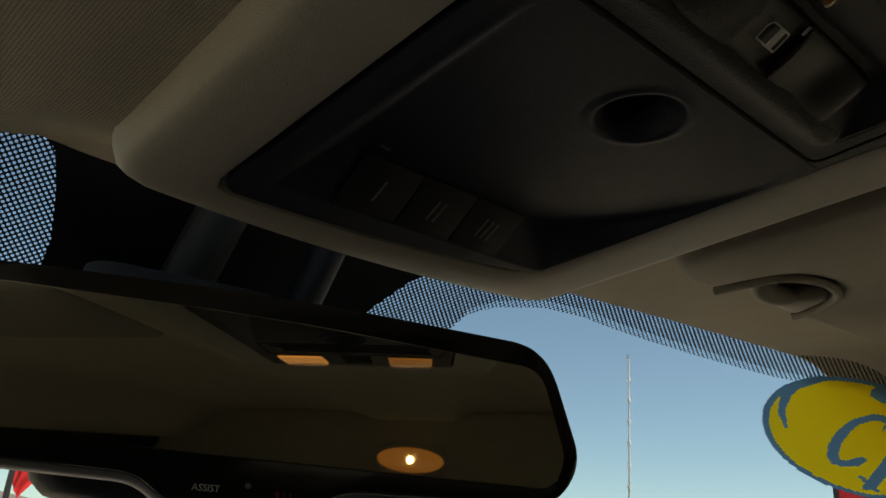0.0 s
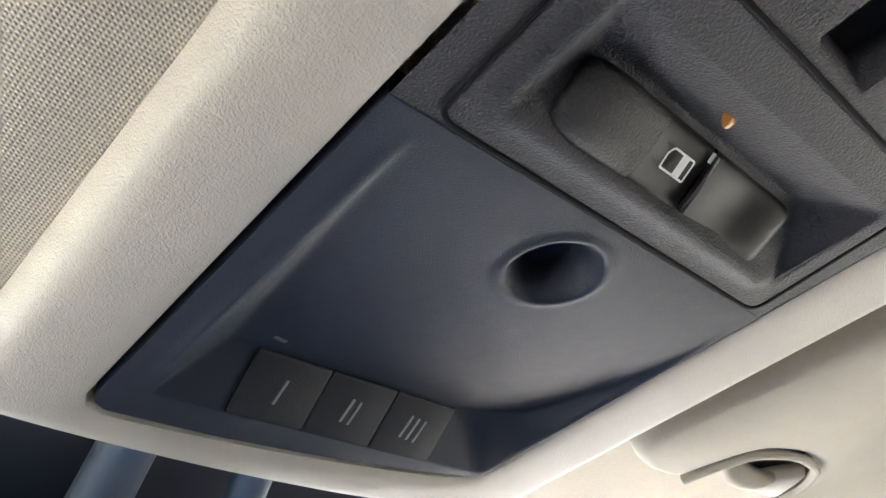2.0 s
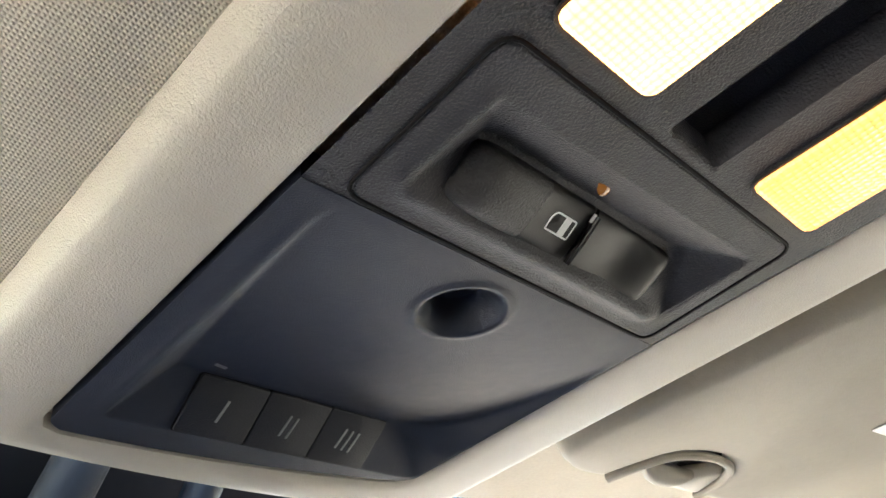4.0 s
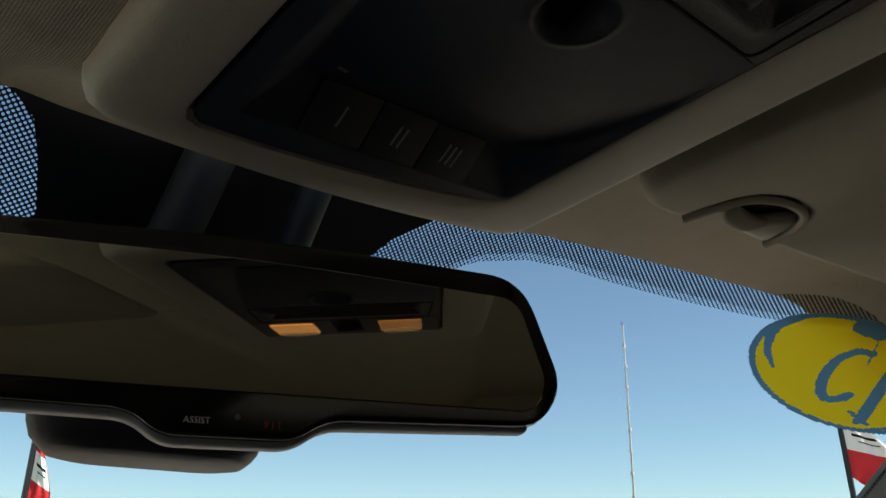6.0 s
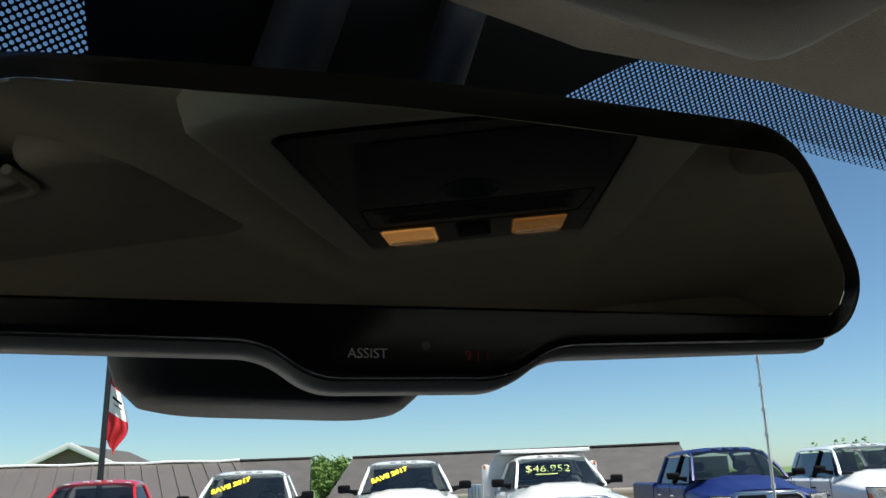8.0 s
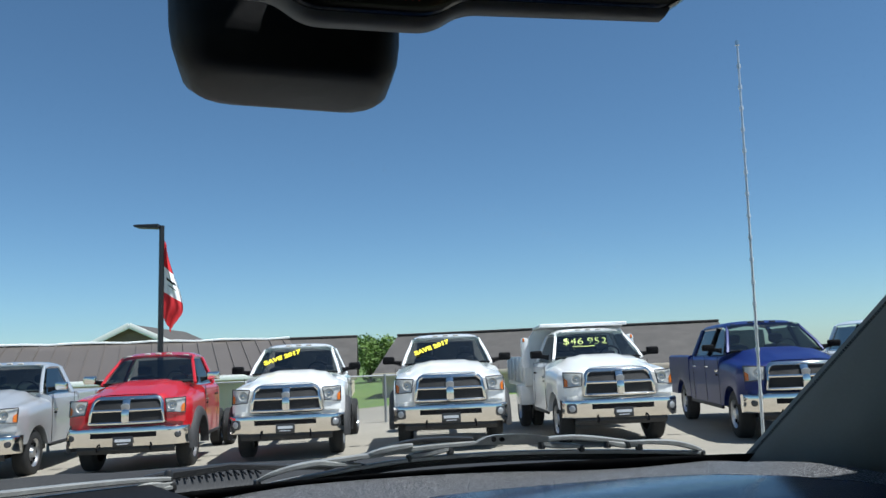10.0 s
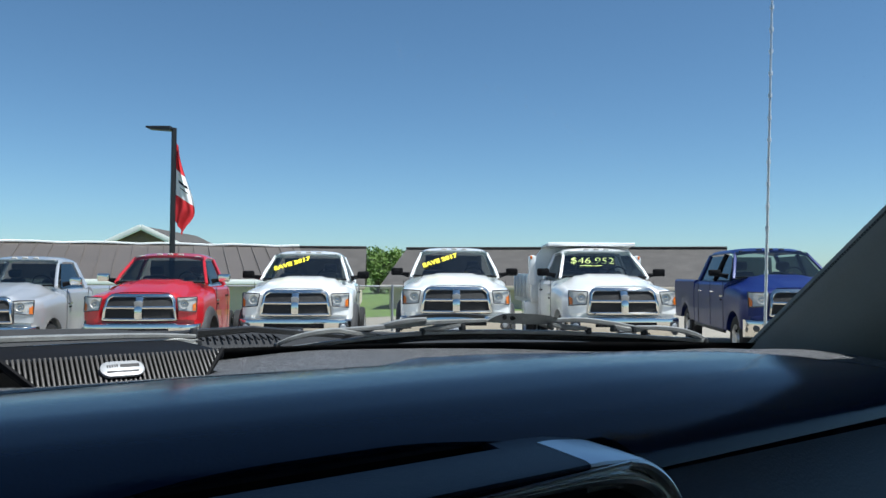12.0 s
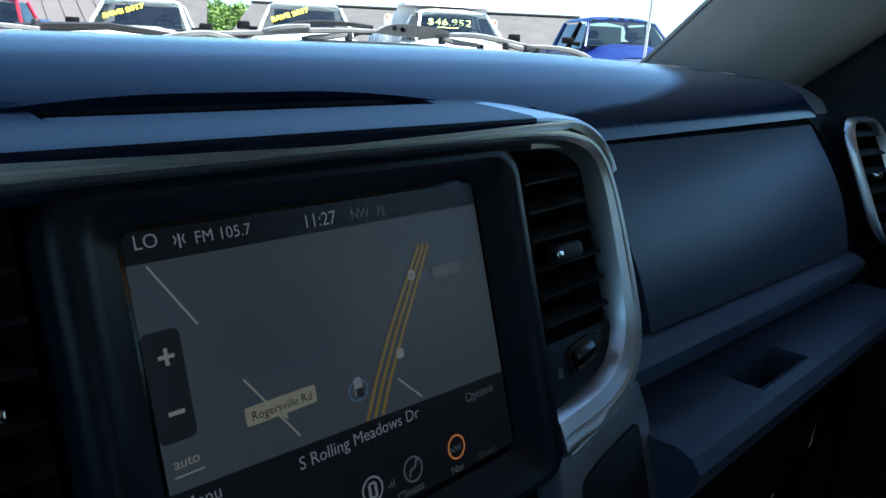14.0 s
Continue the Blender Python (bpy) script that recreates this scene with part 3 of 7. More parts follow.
def well_h(x, y):
    """Height of the plate and its well; the floor deepens to the rear and meets a long rear wall."""
    floor_ = TILTF * (0.0035 - y)
    rear_ = 0.66 * (y + 0.0337 + 0.027 * x)
    left_ = 0.80 * (x + 0.0590 - 0.045 * (y - 0.0035))
    right_ = 0.62 * (0.0680 + 0.045 * y - x)
    h = -0.001 + max(0.0, soft_min((floor_, rear_, left_, right_), 0.0005))
    across = smoothstep(-0.064, -0.054, x) * (1 - smoothstep(0.058, 0.068, x))
    h -= 0.0024 * math.exp(-((y - 0.0052) / 0.0038) ** 2) * across
    h -= 0.0012 * math.exp(-((x + 0.0615) / 0.0028) ** 2) * smoothstep(-0.036, -0.028, y) * (1 - smoothstep(0.002, 0.008, y))
    return h


mc = (0.0015, -0.0155)
rings = [[(x, y, 0.010) for x, y in MODO], [(x, y, -0.0002) for x, y in MODO], [(x, y, -0.0009) for x, y in inset(MODO, 0.0006)]]
for k in range(88):
    s = 1 - 0.022 - (1 - 0.034) * k / 87
    ring = []
    for x, y in MODO:
        px_, py_ = mc[0] + (x - mc[0]) * s, mc[1] + (y - mc[1]) * s
        ring.append((px_, py_, well_h(px_, py_)))
    rings.append(ring)
link("seam", *tube([(x, y, -0.0007) for x, y in inset(MODO, -0.0006)] + [(*inset(MODO, -0.0006)[0], -0.0007)], 0.0007, 6, False), BLACK, console)
module = link("switch_module", *loft(rings, caps=(False, True)), MODPLASTIC, console, "dark window-switch bezel with a deep well", sharp=60)
FN = Vector((0, -TILTF, -1)).normalized()
ROCKER = mat("grained rocker plastic", (0.020, 0.0195, 0.0195), 0.6, 0, 0.12, 60, 1.0, 1300, bdist=0.0005)
ROCKSMOOTH = mat("smooth rocker plastic", (0.0055, 0.0053, 0.0055), 0.40, 0, 0.1, 40, 0.3, 2600, bdist=0.0003, spec=0.22)


def rock_at(x, y, e):
    """A place e above the well's tilted floor."""
    return Vector((x, y, TILTF * (0.0035 - y) - 0.001)) + FN * e


def rocker(x0, x1, sink, material, name):
    def at(u, v):
        x = x0 + (x1 - x0) * u
        tl, tr = (x + 0.0480) / 0.012, (0.0508 - x) / 0.005
        end = math.sqrt(max(0.0, 1 - max(0.0, 1 - tl) ** 2)) * math.sqrt(max(0.0, 1 - max(0.0, 1 - tr) ** 2))
        peak = 0.0026 + 0.0036 * math.exp(-((x + 0.034) / 0.017) ** 2) + 0.0012 * smoothstep(0.028, 0.048, x)
        e = (peak * (1 - 0.25 * v) - sink) * math.sqrt(max(0.0, 1 - abs(v) ** 5)) * (0.15 + 0.85 * end) - 0.0003
        e -= 0.0016 * math.exp(-((x - 0.027) / 0.012) ** 2) * (1 - v * v) * (x1 > 0.02)
        return tuple(rock_at(x, -0.0062 + 0.0094 * v * (0.72 + 0.28 * end), e))
    v, f = grid(at, steps(0, 1, 24), [math.sin(radians(a)) for a in range(-90, 91, 7)] + [1.0])
    n = 25
    m = len(v) // n
    return link(name, v, f + [tuple(j * n for j in range(m)), tuple(j * n + n - 1 for j in reversed(range(m)))], material, module, sharp=50)


rocker(-0.0480, -0.0168, 0.0, ROCKER, "rocker_end")
mid = rocker(-0.0164, 0.0052, 0.0003, ROCKSMOOTH, "rocker_button")
rocker(0.0075, 0.0508, 0.0004, ROCKSMOOTH, "rocker_cup")
link("rocker_rib", *bar([rock_at(0.0063, 0.0020, 0.0030), rock_at(0.0063, -0.0060, 0.0034), rock_at(0.0063, -0.0135, 0.0030)], 0.0016, 0.0022, tuple(FN)), GLOSSBLACK, module)
sym = basis(rock_at(-0.0058, -0.0065, 0.0040), Vector((1, 0, 0)), FN.cross(Vector((1, 0, 0))), FN) @ pose(0, 0, 0, 0, 0, 0)
frame_poly = rounded([(-0.0056, -0.0034), (0.0052, -0.0034), (0.0052, 0.0034), (-0.0046, 0.0034), (-0.0058, 0.0010)], [0.0004, 0.0008, 0.0008, 0.0012, 0.0006], 3)
link("symbol", *moved(loft(align([[(x, y, 0) for x, y in dense(frame_poly, 60)], [(x, y, 0) for x, y in dense(inset(frame_poly, 0.0006), 60)]]), caps=(False, False)), sym), MARK, mid)
link("symbol", *moved(box((0.0014, 0, 0), (0.0026, 0.0062, 0.0003)), sym), MARK, mid)
link("symbol", *moved(box((0.0104, 0.0068, -0.0008), (0.0012, 0.0030, 0.0004)), sym), MARK, mid)
link("amber_lamp", *moved(lathe([(0.0, -0.0004), (0.0018, -0.0003), (0.0030, 0.0005)], 16, "z"), pose(-0.0036, -0.0250, well_h(-0.0036, -0.0250) - 0.0002, -33, 0, 0)), emitting("amber pin lamp", (1.0, 0.36, 0.03), 0.006), module)


# lamp panel with a slot between the two lenses
def lamp_panel_h(x, y):
    inslot = smoothstep(-0.0140, -0.0125, x) * (1 - smoothstep(0.0095, 0.0110, x)) * smoothstep(-0.112, -0.108, y) * (1 - smoothstep(-0.0535, -0.0515, y))
    return -0.001 + 0.011 * inslot


rear = link("lamp_panel", *with_skirt(panel_sheet(-0.127, -0.0480, lamp_panel_h, 130, 60), 130, 60), MODPLASTIC, console, "dark lamp panel with a recessed slot", sharp=50)
v1, f1 = panel_sheet(-0.0481, 0.0173, lambda x, y: -0.0007, 60, 24)
f1 = [q for q in f1 if not all(-0.066 < v1[i][0] < 0.068 and -0.042 < v1[i][1] < 0.011 for i in q)]
link("switch_surround", v1, f1, MODPLASTIC, console, sharp=60)


def lens_mat(name, col, strength):
    """A lit ribbed lens: a warm bulb glow behind moulded prisms."""
    m = emitting(name, col, strength)
    n, l = m.node_tree.nodes, m.node_tree.links
    b = n["Principled BSDF"]
    b.inputs["Base Color"].default_value = (0.35, 0.17, 0.06, 1)
    tc = n.new("ShaderNodeTexCoord")
    ch = n.new("ShaderNodeTexVoronoi")
    ch.inputs["Scale"].default_value, ch.inputs["Randomness"].default_value = 420, 0.0
    l.new(tc.outputs["Object"], ch.inputs["Vector"])
    ramp = n.new("ShaderNodeMapRange")
    ramp.inputs["From Max"].default_value = 0.75
    ramp.inputs["To Min"].default_value, ramp.inputs["To Max"].default_value = strength * 1.35, strength * 0.35
    l.new(ch.outputs["Distance"], ramp.inputs["Value"])
    l.new(ramp.outputs["Result"], b.inputs["Emission Strength"])
    bp = n.new("ShaderNodeBump")
    bp.inputs["Strength"].default_value, bp.inputs["Distance"].default_value = 0.8, 0.001
    l.new(ch.outputs["Distance"], bp.inputs["Height"])
    l.new(bp.outputs["Normal"], b.inputs["Normal"])
    return m


LENS_L = lens_mat("lit map lens", (1.0, 0.42, 0.11), 0.40)
LENS_R = lens_mat("dim map lens", (1.0, 0.38, 0.08), 0.15)
for x, mtl, lab in ((-0.0487, LENS_L, "brightly lit ribbed map lamp lens"), (0.0467, LENS_R, "warm lit ribbed map lamp lens")):
    lens = link("map_lamp", *moved(slab(rrect(0.0385, 0.0535, 0.004, 4), -0.0035, 0.010, 0.0015), pose(x, -0.081, 0)), mtl, console, lab)
    link("lens_rim", *moved(loft(align([[(a, b, 0.001) for a, b in dense(rrect(0.0415, 0.0565, 0.005, 4), 80)], [(a, b, -0.0020) for a, b in dense(rrect(0.0410, 0.0560, 0.005, 4), 80)],
         [(a, b, -0.0020) for a, b in dense(rrect(0.0392, 0.0542, 0.004, 4), 80)]]), caps=(False, False)), pose(x, -0.081, 0)), COAL, lens)
    link("pad", *moved(slab(rrect(0.034, 0.0125, 0.003, 4), -0.0046, -0.003, 0.0006), pose(x + 0.0005, -0.0995, 0)), emitting("plain lens end", (1.0, 0.42, 0.12), 0.06, 0.4), lens)

# ---- sun visors ----
def visor(sign, name_label):
    vz = thing("sun_visor", OVER, name_label, "sun visor")
    bay = [(0.230, 0.130), (0.235, 0.108), (0.241, 0.086), (0.268, 0.074), (0.303, 0.075), (0.322, 0.094), (0.328, 0.118)]
    edge = dense(rounded([(0.168, 0.092), (0.172, 0.122), (0.203, 0.134), *bay, (0.517, 0.101), (0.665, 0.087), (0.66, -0.06), (0.60, -0.115), (0.178, -0.09)], [0.02, 0.02, 0.014, 0.008, 0.02, 0.012, 0.016, 0.016, 0.014, 0.007, 0.02, 0.02, 0.04, 0.03, 0.03], 8), 240)
    rr = []
    for d, h in ((0.008, 0.037), (0.002, 0.034), (0.0, 0.028), (0.001, 0.0225), (0.004, 0.0180), (0.009, 0.0160)):
        rr.append([(sign * x, y, h) for x, y in inset(edge, d)])
    link("panel", *loft(rr), VINYL, vz, "beige vinyl visor panel, folded up", sharp=70)
    # clip bay: a thin rim round it, a dark hollow behind, and the hooked hinge shell in front
    arch_ = rounded([(0.2325, 0.127), *bay[1:-1], (0.3265, 0.116)], [0.001, 0.02, 0.012, 0.016, 0.016, 0.014, 0.001], 6)[6:-6]
    clip = link("clip", *tube([(sign * x, y + 0.0012, 0.0168) for x, y in arch_], [0.0028] * len(arch_), 10), VINYL, vz, "beige visor clip rim")
    bayfill = [(sign * x, y) for x, y in rounded([(0.236, 0.112), (0.243, 0.088), (0.268, 0.077), (0.302, 0.078), (0.319, 0.095), (0.324, 0.112)], 0.008, 4)]
    link("hollow", *slab(bayfill, 0.026, 0.031, 0.001), BLACK, clip)
    link("hinge_shell", *loft([[(sign * (cx + 0.0030 * math.sin(a) * k), cy + r * math.cos(a), 0.0195 + 1.15 * r * math.sin(a)) for a in steps(0, 2 * math.pi * 15 / 16, 15)] for cx, cy, r, k in ((0.2420, 0.1040, 0.002, 0), (0.247, 0.1055, 0.0050, 1), (0.256, 0.1080, 0.0068, 1), (0.268, 0.1090, 0.0072, 1), (0.280, 0.1080, 0.0066, 1), (0.288, 0.1050, 0.0052, 1), (0.292, 0.1010, 0.003, 0))]), VINYL, clip, "rounded hinge shell", sharp=80)
    lobe = [(sign * x, y) for x, y in rounded([(0.290, 0.118), (0.286, 0.108), (0.296, 0.094), (0.309, 0.084), (0.318, 0.095), (0.325, 0.116)], [0.006, 0.006, 0.008, 0.005, 0.007, 0.004], 5)]
    link("tongue", *slab(lobe, 0.0165, 0.028, 0.005), BEIGE, clip, "smooth clip tongue", sharp=70)
    return vz


vr = visor(1, "folded beige vinyl sun visor with hinge clip, passenger side")
visor(-1, "folded beige vinyl sun visor with hinge clip, driver side")
LABELW = mat("paper label", (0.72, 0.70, 0.66), 0.6, 0, 0.03, 60)
lab = link("warning_label", *moved(box((0, 0, 0), (0.15, 0.058, 0.0008), 0.0003), pose(0.405, -0.040, 0.0148, 0, 0, -8)), LABELW, vr, "pale warning label with fine print")
for k in range(7):
    link("print_bar", *moved(box((0.0, 0.022 - 0.007 * k, -0.0006), (0.135 if k % 3 else 0.10, 0.0018, 0.0003)), pose(0.405, -0.040, 0.0148, 0, 0, -8)), DIMMARK, lab)

# dome lamp on the rear header, lit
dome = thing("dome_lamp", pose(-0.045, -1.894, 1.892, -90, 0, 0), "small lit amber dome lamp on the rear header", "lamp")
link("bezel", *slab(rrect(0.215, 0.090, 0.04, 6), -0.004, 0.008, 0.003), BEIGE, dome)
link("lens", *moved(lathe([(0.0, -0.020), (0.018, -0.0185), (0.033, -0.012), (0.040, 0.0), (0.033, 0.012), (0.018, 0.0185), (0.0, 0.020)], 28, "z"), pose(0.0, 0.0, 0.008) @ Matrix.Diagonal((2.35, 0.85, 0.6, 1.0))), emitting("dome lens", (1.0, 0.36, 0.06), 0.11, 0.3), dome, "amber glowing lens")
link("bulb", *moved(lathe([(0.0, -0.010), (0.009, -0.007), (0.012, 0.0), (0.009, 0.007), (0.0, 0.010)], 16, "z"), pose(0.0, 0.0, 0.016)), emitting("dome bulb", (1.0, 0.72, 0.32), 6), dome)

# ---- rear-view mirror ----
MN = Vector((-0.3969, -0.9172, -0.0349)).normalized()
MU = Vector((0.91775, -0.39715, 0.0))
MV = MN.cross(MU)
MIR = basis(Vector((-0.0033, -0.0110, 1.7641)) - 0.013 * MN, MU, MV, MN)
LIPGREY = mat("grey lip plastic", (0.16, 0.16, 0.165), 0.5, 0, 0.08, 20)
mirror = thing("rear_view_mirror", MIR, "black auto-dimming rear-view mirror with a dipped lower edge", "mirror")
out = rounded([(-0.140, 0.0062), (-0.0305, 0.0040), (-0.0165, -0.0070), (0.0455, -0.0070), (0.0605, 0.0035), (0.1770, 0.0070), (0.1925, 0.030), (0.1685, 0.0915), (0.02, 0.0945), (-0.122, 0.088), (-0.150, 0.04)],
              [0.012, 0.009, 0.009, 0.010, 0.010, 0.018, 0.03, 0.022, 0.05, 0.024, 0.03], 6)
OUTM = dense(out, 180)
rings = []
for d, zz in ((0.0040, 0.0), (0.001, -0.001), (0.0, -0.005), (0.0, -0.012), (0.006, -0.022), (0.02, -0.030), (0.034, -0.033)):
    rings.append([(x, y, zz) for x, y in inset(OUTM, d)])
link("housing", *loft(rings), GLOSSBLACK, mirror, "gloss black mirror housing", sharp=45)
gl = rounded([(-0.131, 0.0152), (-0.03, 0.0148), (0.1720, 0.0150), (0.1808, 0.030), (0.1640, 0.0775), (0.02, 0.0818), (-0.112, 0.0785), (-0.138, 0.04)], [0.01, 0.03, 0.008, 0.02, 0.012, 0.05, 0.015, 0.02], 6)
link("glass", *slab(gl, 0.0, 0.0016, 0.0005), MIRROR, mirror, "dark tinted mirror glass", smooth=False)
low = rounded([(-0.150, 0.030), (-0.138, 0.0052), (-0.0305, 0.0030), (-0.0165, -0.0080), (0.0455, -0.0080), (0.0605, 0.0028), (0.1715, 0.0066)], [0.001, 0.008, 0.009, 0.009, 0.010, 0.010, 0.001], 6)[6:-6]
link("lower_lip", *loft([[(x, y + a, b) for a, b in ((0.0012, -0.004), (-0.0004, -0.0052), (-0.0016, -0.009), (-0.0022, -0.016), (0.0005, -0.019), (0.004, -0.014))] for x, y in low]), LIPGREY, mirror, "matt grey lower lip", sharp=60)
lettering("button_text", "ASSIST", 0.0042, pose(-0.0067, -0.0003, 0.0003), MARK, mirror, "", 0.0001)
lettering("button_text", "911", 0.0046, pose(0.0297, -0.0010, 0.0003), mat("dark red print", (0.34, 0.015, 0.02), 0.5), mirror, "dark red call button lettering", 0.0001, "LEFT", 0.0, 1.35)
link("sensor", *moved(lathe([(0.0, 0.0006), (0.0012, 0.0004), (0.0014, 0)], 12, "z"), pose(0.0175, 0.0035, 0)), DIMMARK, mirror)
# stalk, ball and the sensor box behind the glass
mount = thing("mirror_mount", None, "black plastic mirror mount and sensor cover on the windshield", "mirror mount")


def quad_loft(rs, name, material, lab=""):
    return link(name, *loft(rs), material, mount, lab)


def sect(cx, cy, cz, w, d, r=0.012):
    return [(cx + p[0], cy + p[1], cz) for p in rrect(w, d, r, 4)]


def turned(ring, c=(0.045, 0.135), a=-23):
    ca, sa = math.cos(radians(a)), math.sin(radians(a))
    return [(c[0] + (x - c[0]) * ca - (y - c[1]) * sa, c[1] + (x - c[0]) * sa + (y - c[1]) * ca, z) for x, y, z in ring]


quad_loft([[(x, y, zz - 0.05 * (x - 0.032)) for x, y, zz in turned(sect(0.032, 0.118, z, w, d, 0.022), (0.034, 0.118), -25)] for z, w, d in ((1.7590, 0.096, 0.050), (1.7610, 0.111, 0.066), (1.7665, 0.123, 0.076), (1.774, 0.128, 0.082), (1.785, 0.131, 0.085), (1.85, 0.135, 0.088), (1.885, 0.12, 0.085))], "sensor_box", COAL, "black sensor box with a rounded foot")
link("stalk", *tube([(0.012, 0.028, 1.80), (0.03, 0.09, 1.83), (0.04, 0.12, 1.85)], [0.012, 0.014, 0.016], 14), COAL, mount)
link("cable_cover", *tube([(0.012, 0.105, 1.84), (0.020, 0.100, 1.89), (0.029, 0.070, 1.955), (0.037, 0.01, 2.03)], 0.016, 14), COAL, mount)
link("cable_cover", *tube([(0.083, 0.085, 1.84), (0.093, 0.085, 1.89), (0.103, 0.060, 1.955), (0.113, 0.01, 2.03)], 0.012, 14), COAL, mount)


# ---- dashboard ----
dash = thing("dashboard", None, "dark vinyl dashboard with coarse-grained front strip", "dashboard")
PROFILE = [(0.028, 1.4265), (0.032, 1.4360), (0.044, 1.4495), (0.065, 1.4625), (0.10, 1.4740), (0.14, 1.4793), (0.18, 1.4803), (0.22, 1.4785), (0.26, 1.4750), (0.31, 1.4722), (0.36, 1.4665), (0.44, 1.4570), (0.52, 1.4535), (0.64, 1.4490)]


def dash_z(x, y):
    """Height of the dash: one rounded section all along, its crown falling away towards the doors."""
    k = next((i for i in range(len(PROFILE) - 1) if y <= PROFILE[i + 1][0]), len(PROFILE) - 2)
    (y0, z0), (y1, z1) = PROFILE[k], PROFILE[k + 1]
    def slope(i):
        if i in (0, len(PROFILE) - 1):
            j = max(i - 1, 0)
            return (PROFILE[j + 1][1] - PROFILE[j][1]) / (PROFILE[j + 1][0] - PROFILE[j][0])
        a_ = (PROFILE[i][1] - PROFILE[i - 1][1]) / (PROFILE[i][0] - PROFILE[i - 1][0])
        b_ = (PROFILE[i + 1][1] - PROFILE[i][1]) / (PROFILE[i + 1][0] - PROFILE[i][0])
        return 0.0 if a_ * b_ <= 0 else 2 * a_ * b_ / (a_ + b_)
    w = y1 - y0
    t = (y - y0) / w
    z = z0 * (1 + 2 * t) * (1 - t) ** 2 + slope(k) * w * t * (1 - t) ** 2 + z1 * t * t * (3 - 2 * t) - slope(k + 1) * w * t * t * (1 - t)
    return z - 0.013 * smoothstep(0.24, 0.76, abs(x)) * smoothstep(0.03, 0.12, y) + 0.0085 * smoothstep(0.36, 0.48, y) * smoothstep(0.10, 0.26, abs(x))


SPLIT = [(0.0, 0.278), (0.10, 0.258), (0.143, 0.246), (0.155, 0.249), (0.232, 0.311), (0.30, 0.298), (0.354, 0.281), (0.41, 0.262), (0.464, 0.230), (0.53, 0.180), (0.58, 0.130), (0.62, 0.090), (0.65, 0.052), (0.664, 0.030), (0.76, 0.029)]


def split_y(x):
    """Where the smooth pad meets the coarse strip."""
    a = abs(x)
    for (x0, y0), (x1, y1) in zip(SPLIT, SPLIT[1:]):
        if a <= x1:
            break
    return y0 + (y1 - y0) * (a - x0) / (x1 - x0)


def pad_pt(x, v, lift=0.0):
    y = 0.028 + (split_y(x) - 0.028) * v ** 1.35
    rise = 0.030 * (1 - 0.5 * smoothstep(0.03, 0.19, abs(x))) * (1 - smoothstep(0.190, 0.224, abs(x))) * (1 - v) ** 2
    return (x, y + rise, dash_z(x, y + rise) + lift)


xs = steps(-0.664, 0.664, 132)
vsn = [k / 60 for k in range(61)]
v1, f1 = grid(lambda x, v: pad_pt(x, v), xs, vsn)
v2, f2 = loft([[(x, pad_pt(x, 0)[1] + 0.05, 1.418) for x in xs], [pad_pt(x, 0) for x in xs]], closed=False)
link("pad", *join((v1, f1), (v2, f2)), PAD, dash, "smooth dark dash pad", sharp=50)
def strip_z(x, y):
    return dash_z(x, y) - 0.003 * smoothstep(0.0, 0.02, y - split_y(x)) + 0.0004
v1, f1 = grid(lambda x, v: (x, split_y(x) + (0.64 - 0.57 * x * x - split_y(x)) * v, strip_z(x, split_y(x) + (0.64 - 0.57 * x * x - split_y(x)) * v)), steps(-0.704, 0.704, 141), steps(0, 1, 60))
f1 = [q for q in f1 if not all(abs(v1[i][0]) < 0.066 + 0.030 * smoothstep(0.424, 0.455, v1[i][1]) and 0.424 < v1[i][1] < 0.62 for i in q)]
v2, f2 = loft([[(x, split_y(x) - 0.0008, dash_z(x, split_y(x)) - 0.002) for x in steps(-0.704, 0.704, 141)], [(x, split_y(x), strip_z(x, split_y(x))) for x in steps(-0.704, 0.704, 141)]], closed=False)
link("coarse_strip", *join((v1, f1), (v2, f2)), PADTEX, dash, "coarse-grained strip below the windshield", sharp=50)
# centre speaker grille: a face leaning towards the seats, thin upright ribs, slanted ends, and an oval badge
GRL = basis(Vector((0.0, 0.424, 1.4480)), Vector((1, 0, 0)), Vector((0, 0.030, 0.0265)).normalized(), Vector((0, -0.0265, 0.030)).normalized())


def grille_half(v):
    return 0.067 + 0.72 * v


gface = [(-grille_half(0), 0.0), (grille_half(0), 0.0), (grille_half(0.042), 0.042), (-grille_half(0.042), 0.042)]
grille = link("speaker_grille", *join(moved(slab(gface, -0.008, -0.004, 0.001), GRL), *[moved(bar([(*gface[i], -0.001), (*gface[(i + 1) % 4], -0.001)], 0.004, 0.007), GRL) for i in (1, 3)], box((0, 0.534, 1.4700), (0.20, 0.155, 0.010), 0.003)), BLACK, dash, "black ribbed centre speaker grille with slanted ends", sharp=30)
BADGEGREY = mat("brushed badge metal", (0.30, 0.31, 0.32), 0.45, 0.3, 0.08, 40)
RIBPAINT = mat("grille rib plastic", (0.044, 0.041, 0.037), 0.45, 0, 0.15, 30)
for k in range(47):
    x = -0.0955 + k * 0.00415
    v0 = max(0.0, (abs(x) - 0.067) / 0.72)
    if v0 < 0.036:
        link("rib", *moved(box((x, (v0 + 0.042) / 2, -0.0015), (0.0025, 0.042 - v0, 0.007), 0.0009), GRL), RIBPAINT, grille)
BADGE = GRL @ pose(-0.002, 0.0205, 0.0025)
badge = link("badge", *moved(slab(rrect(0.0385, 0.0185, 0.0088, 6), 0.0, 0.0035, 0.0014), BADGE), BADGEGREY, grille, "oval grey metal speaker badge")
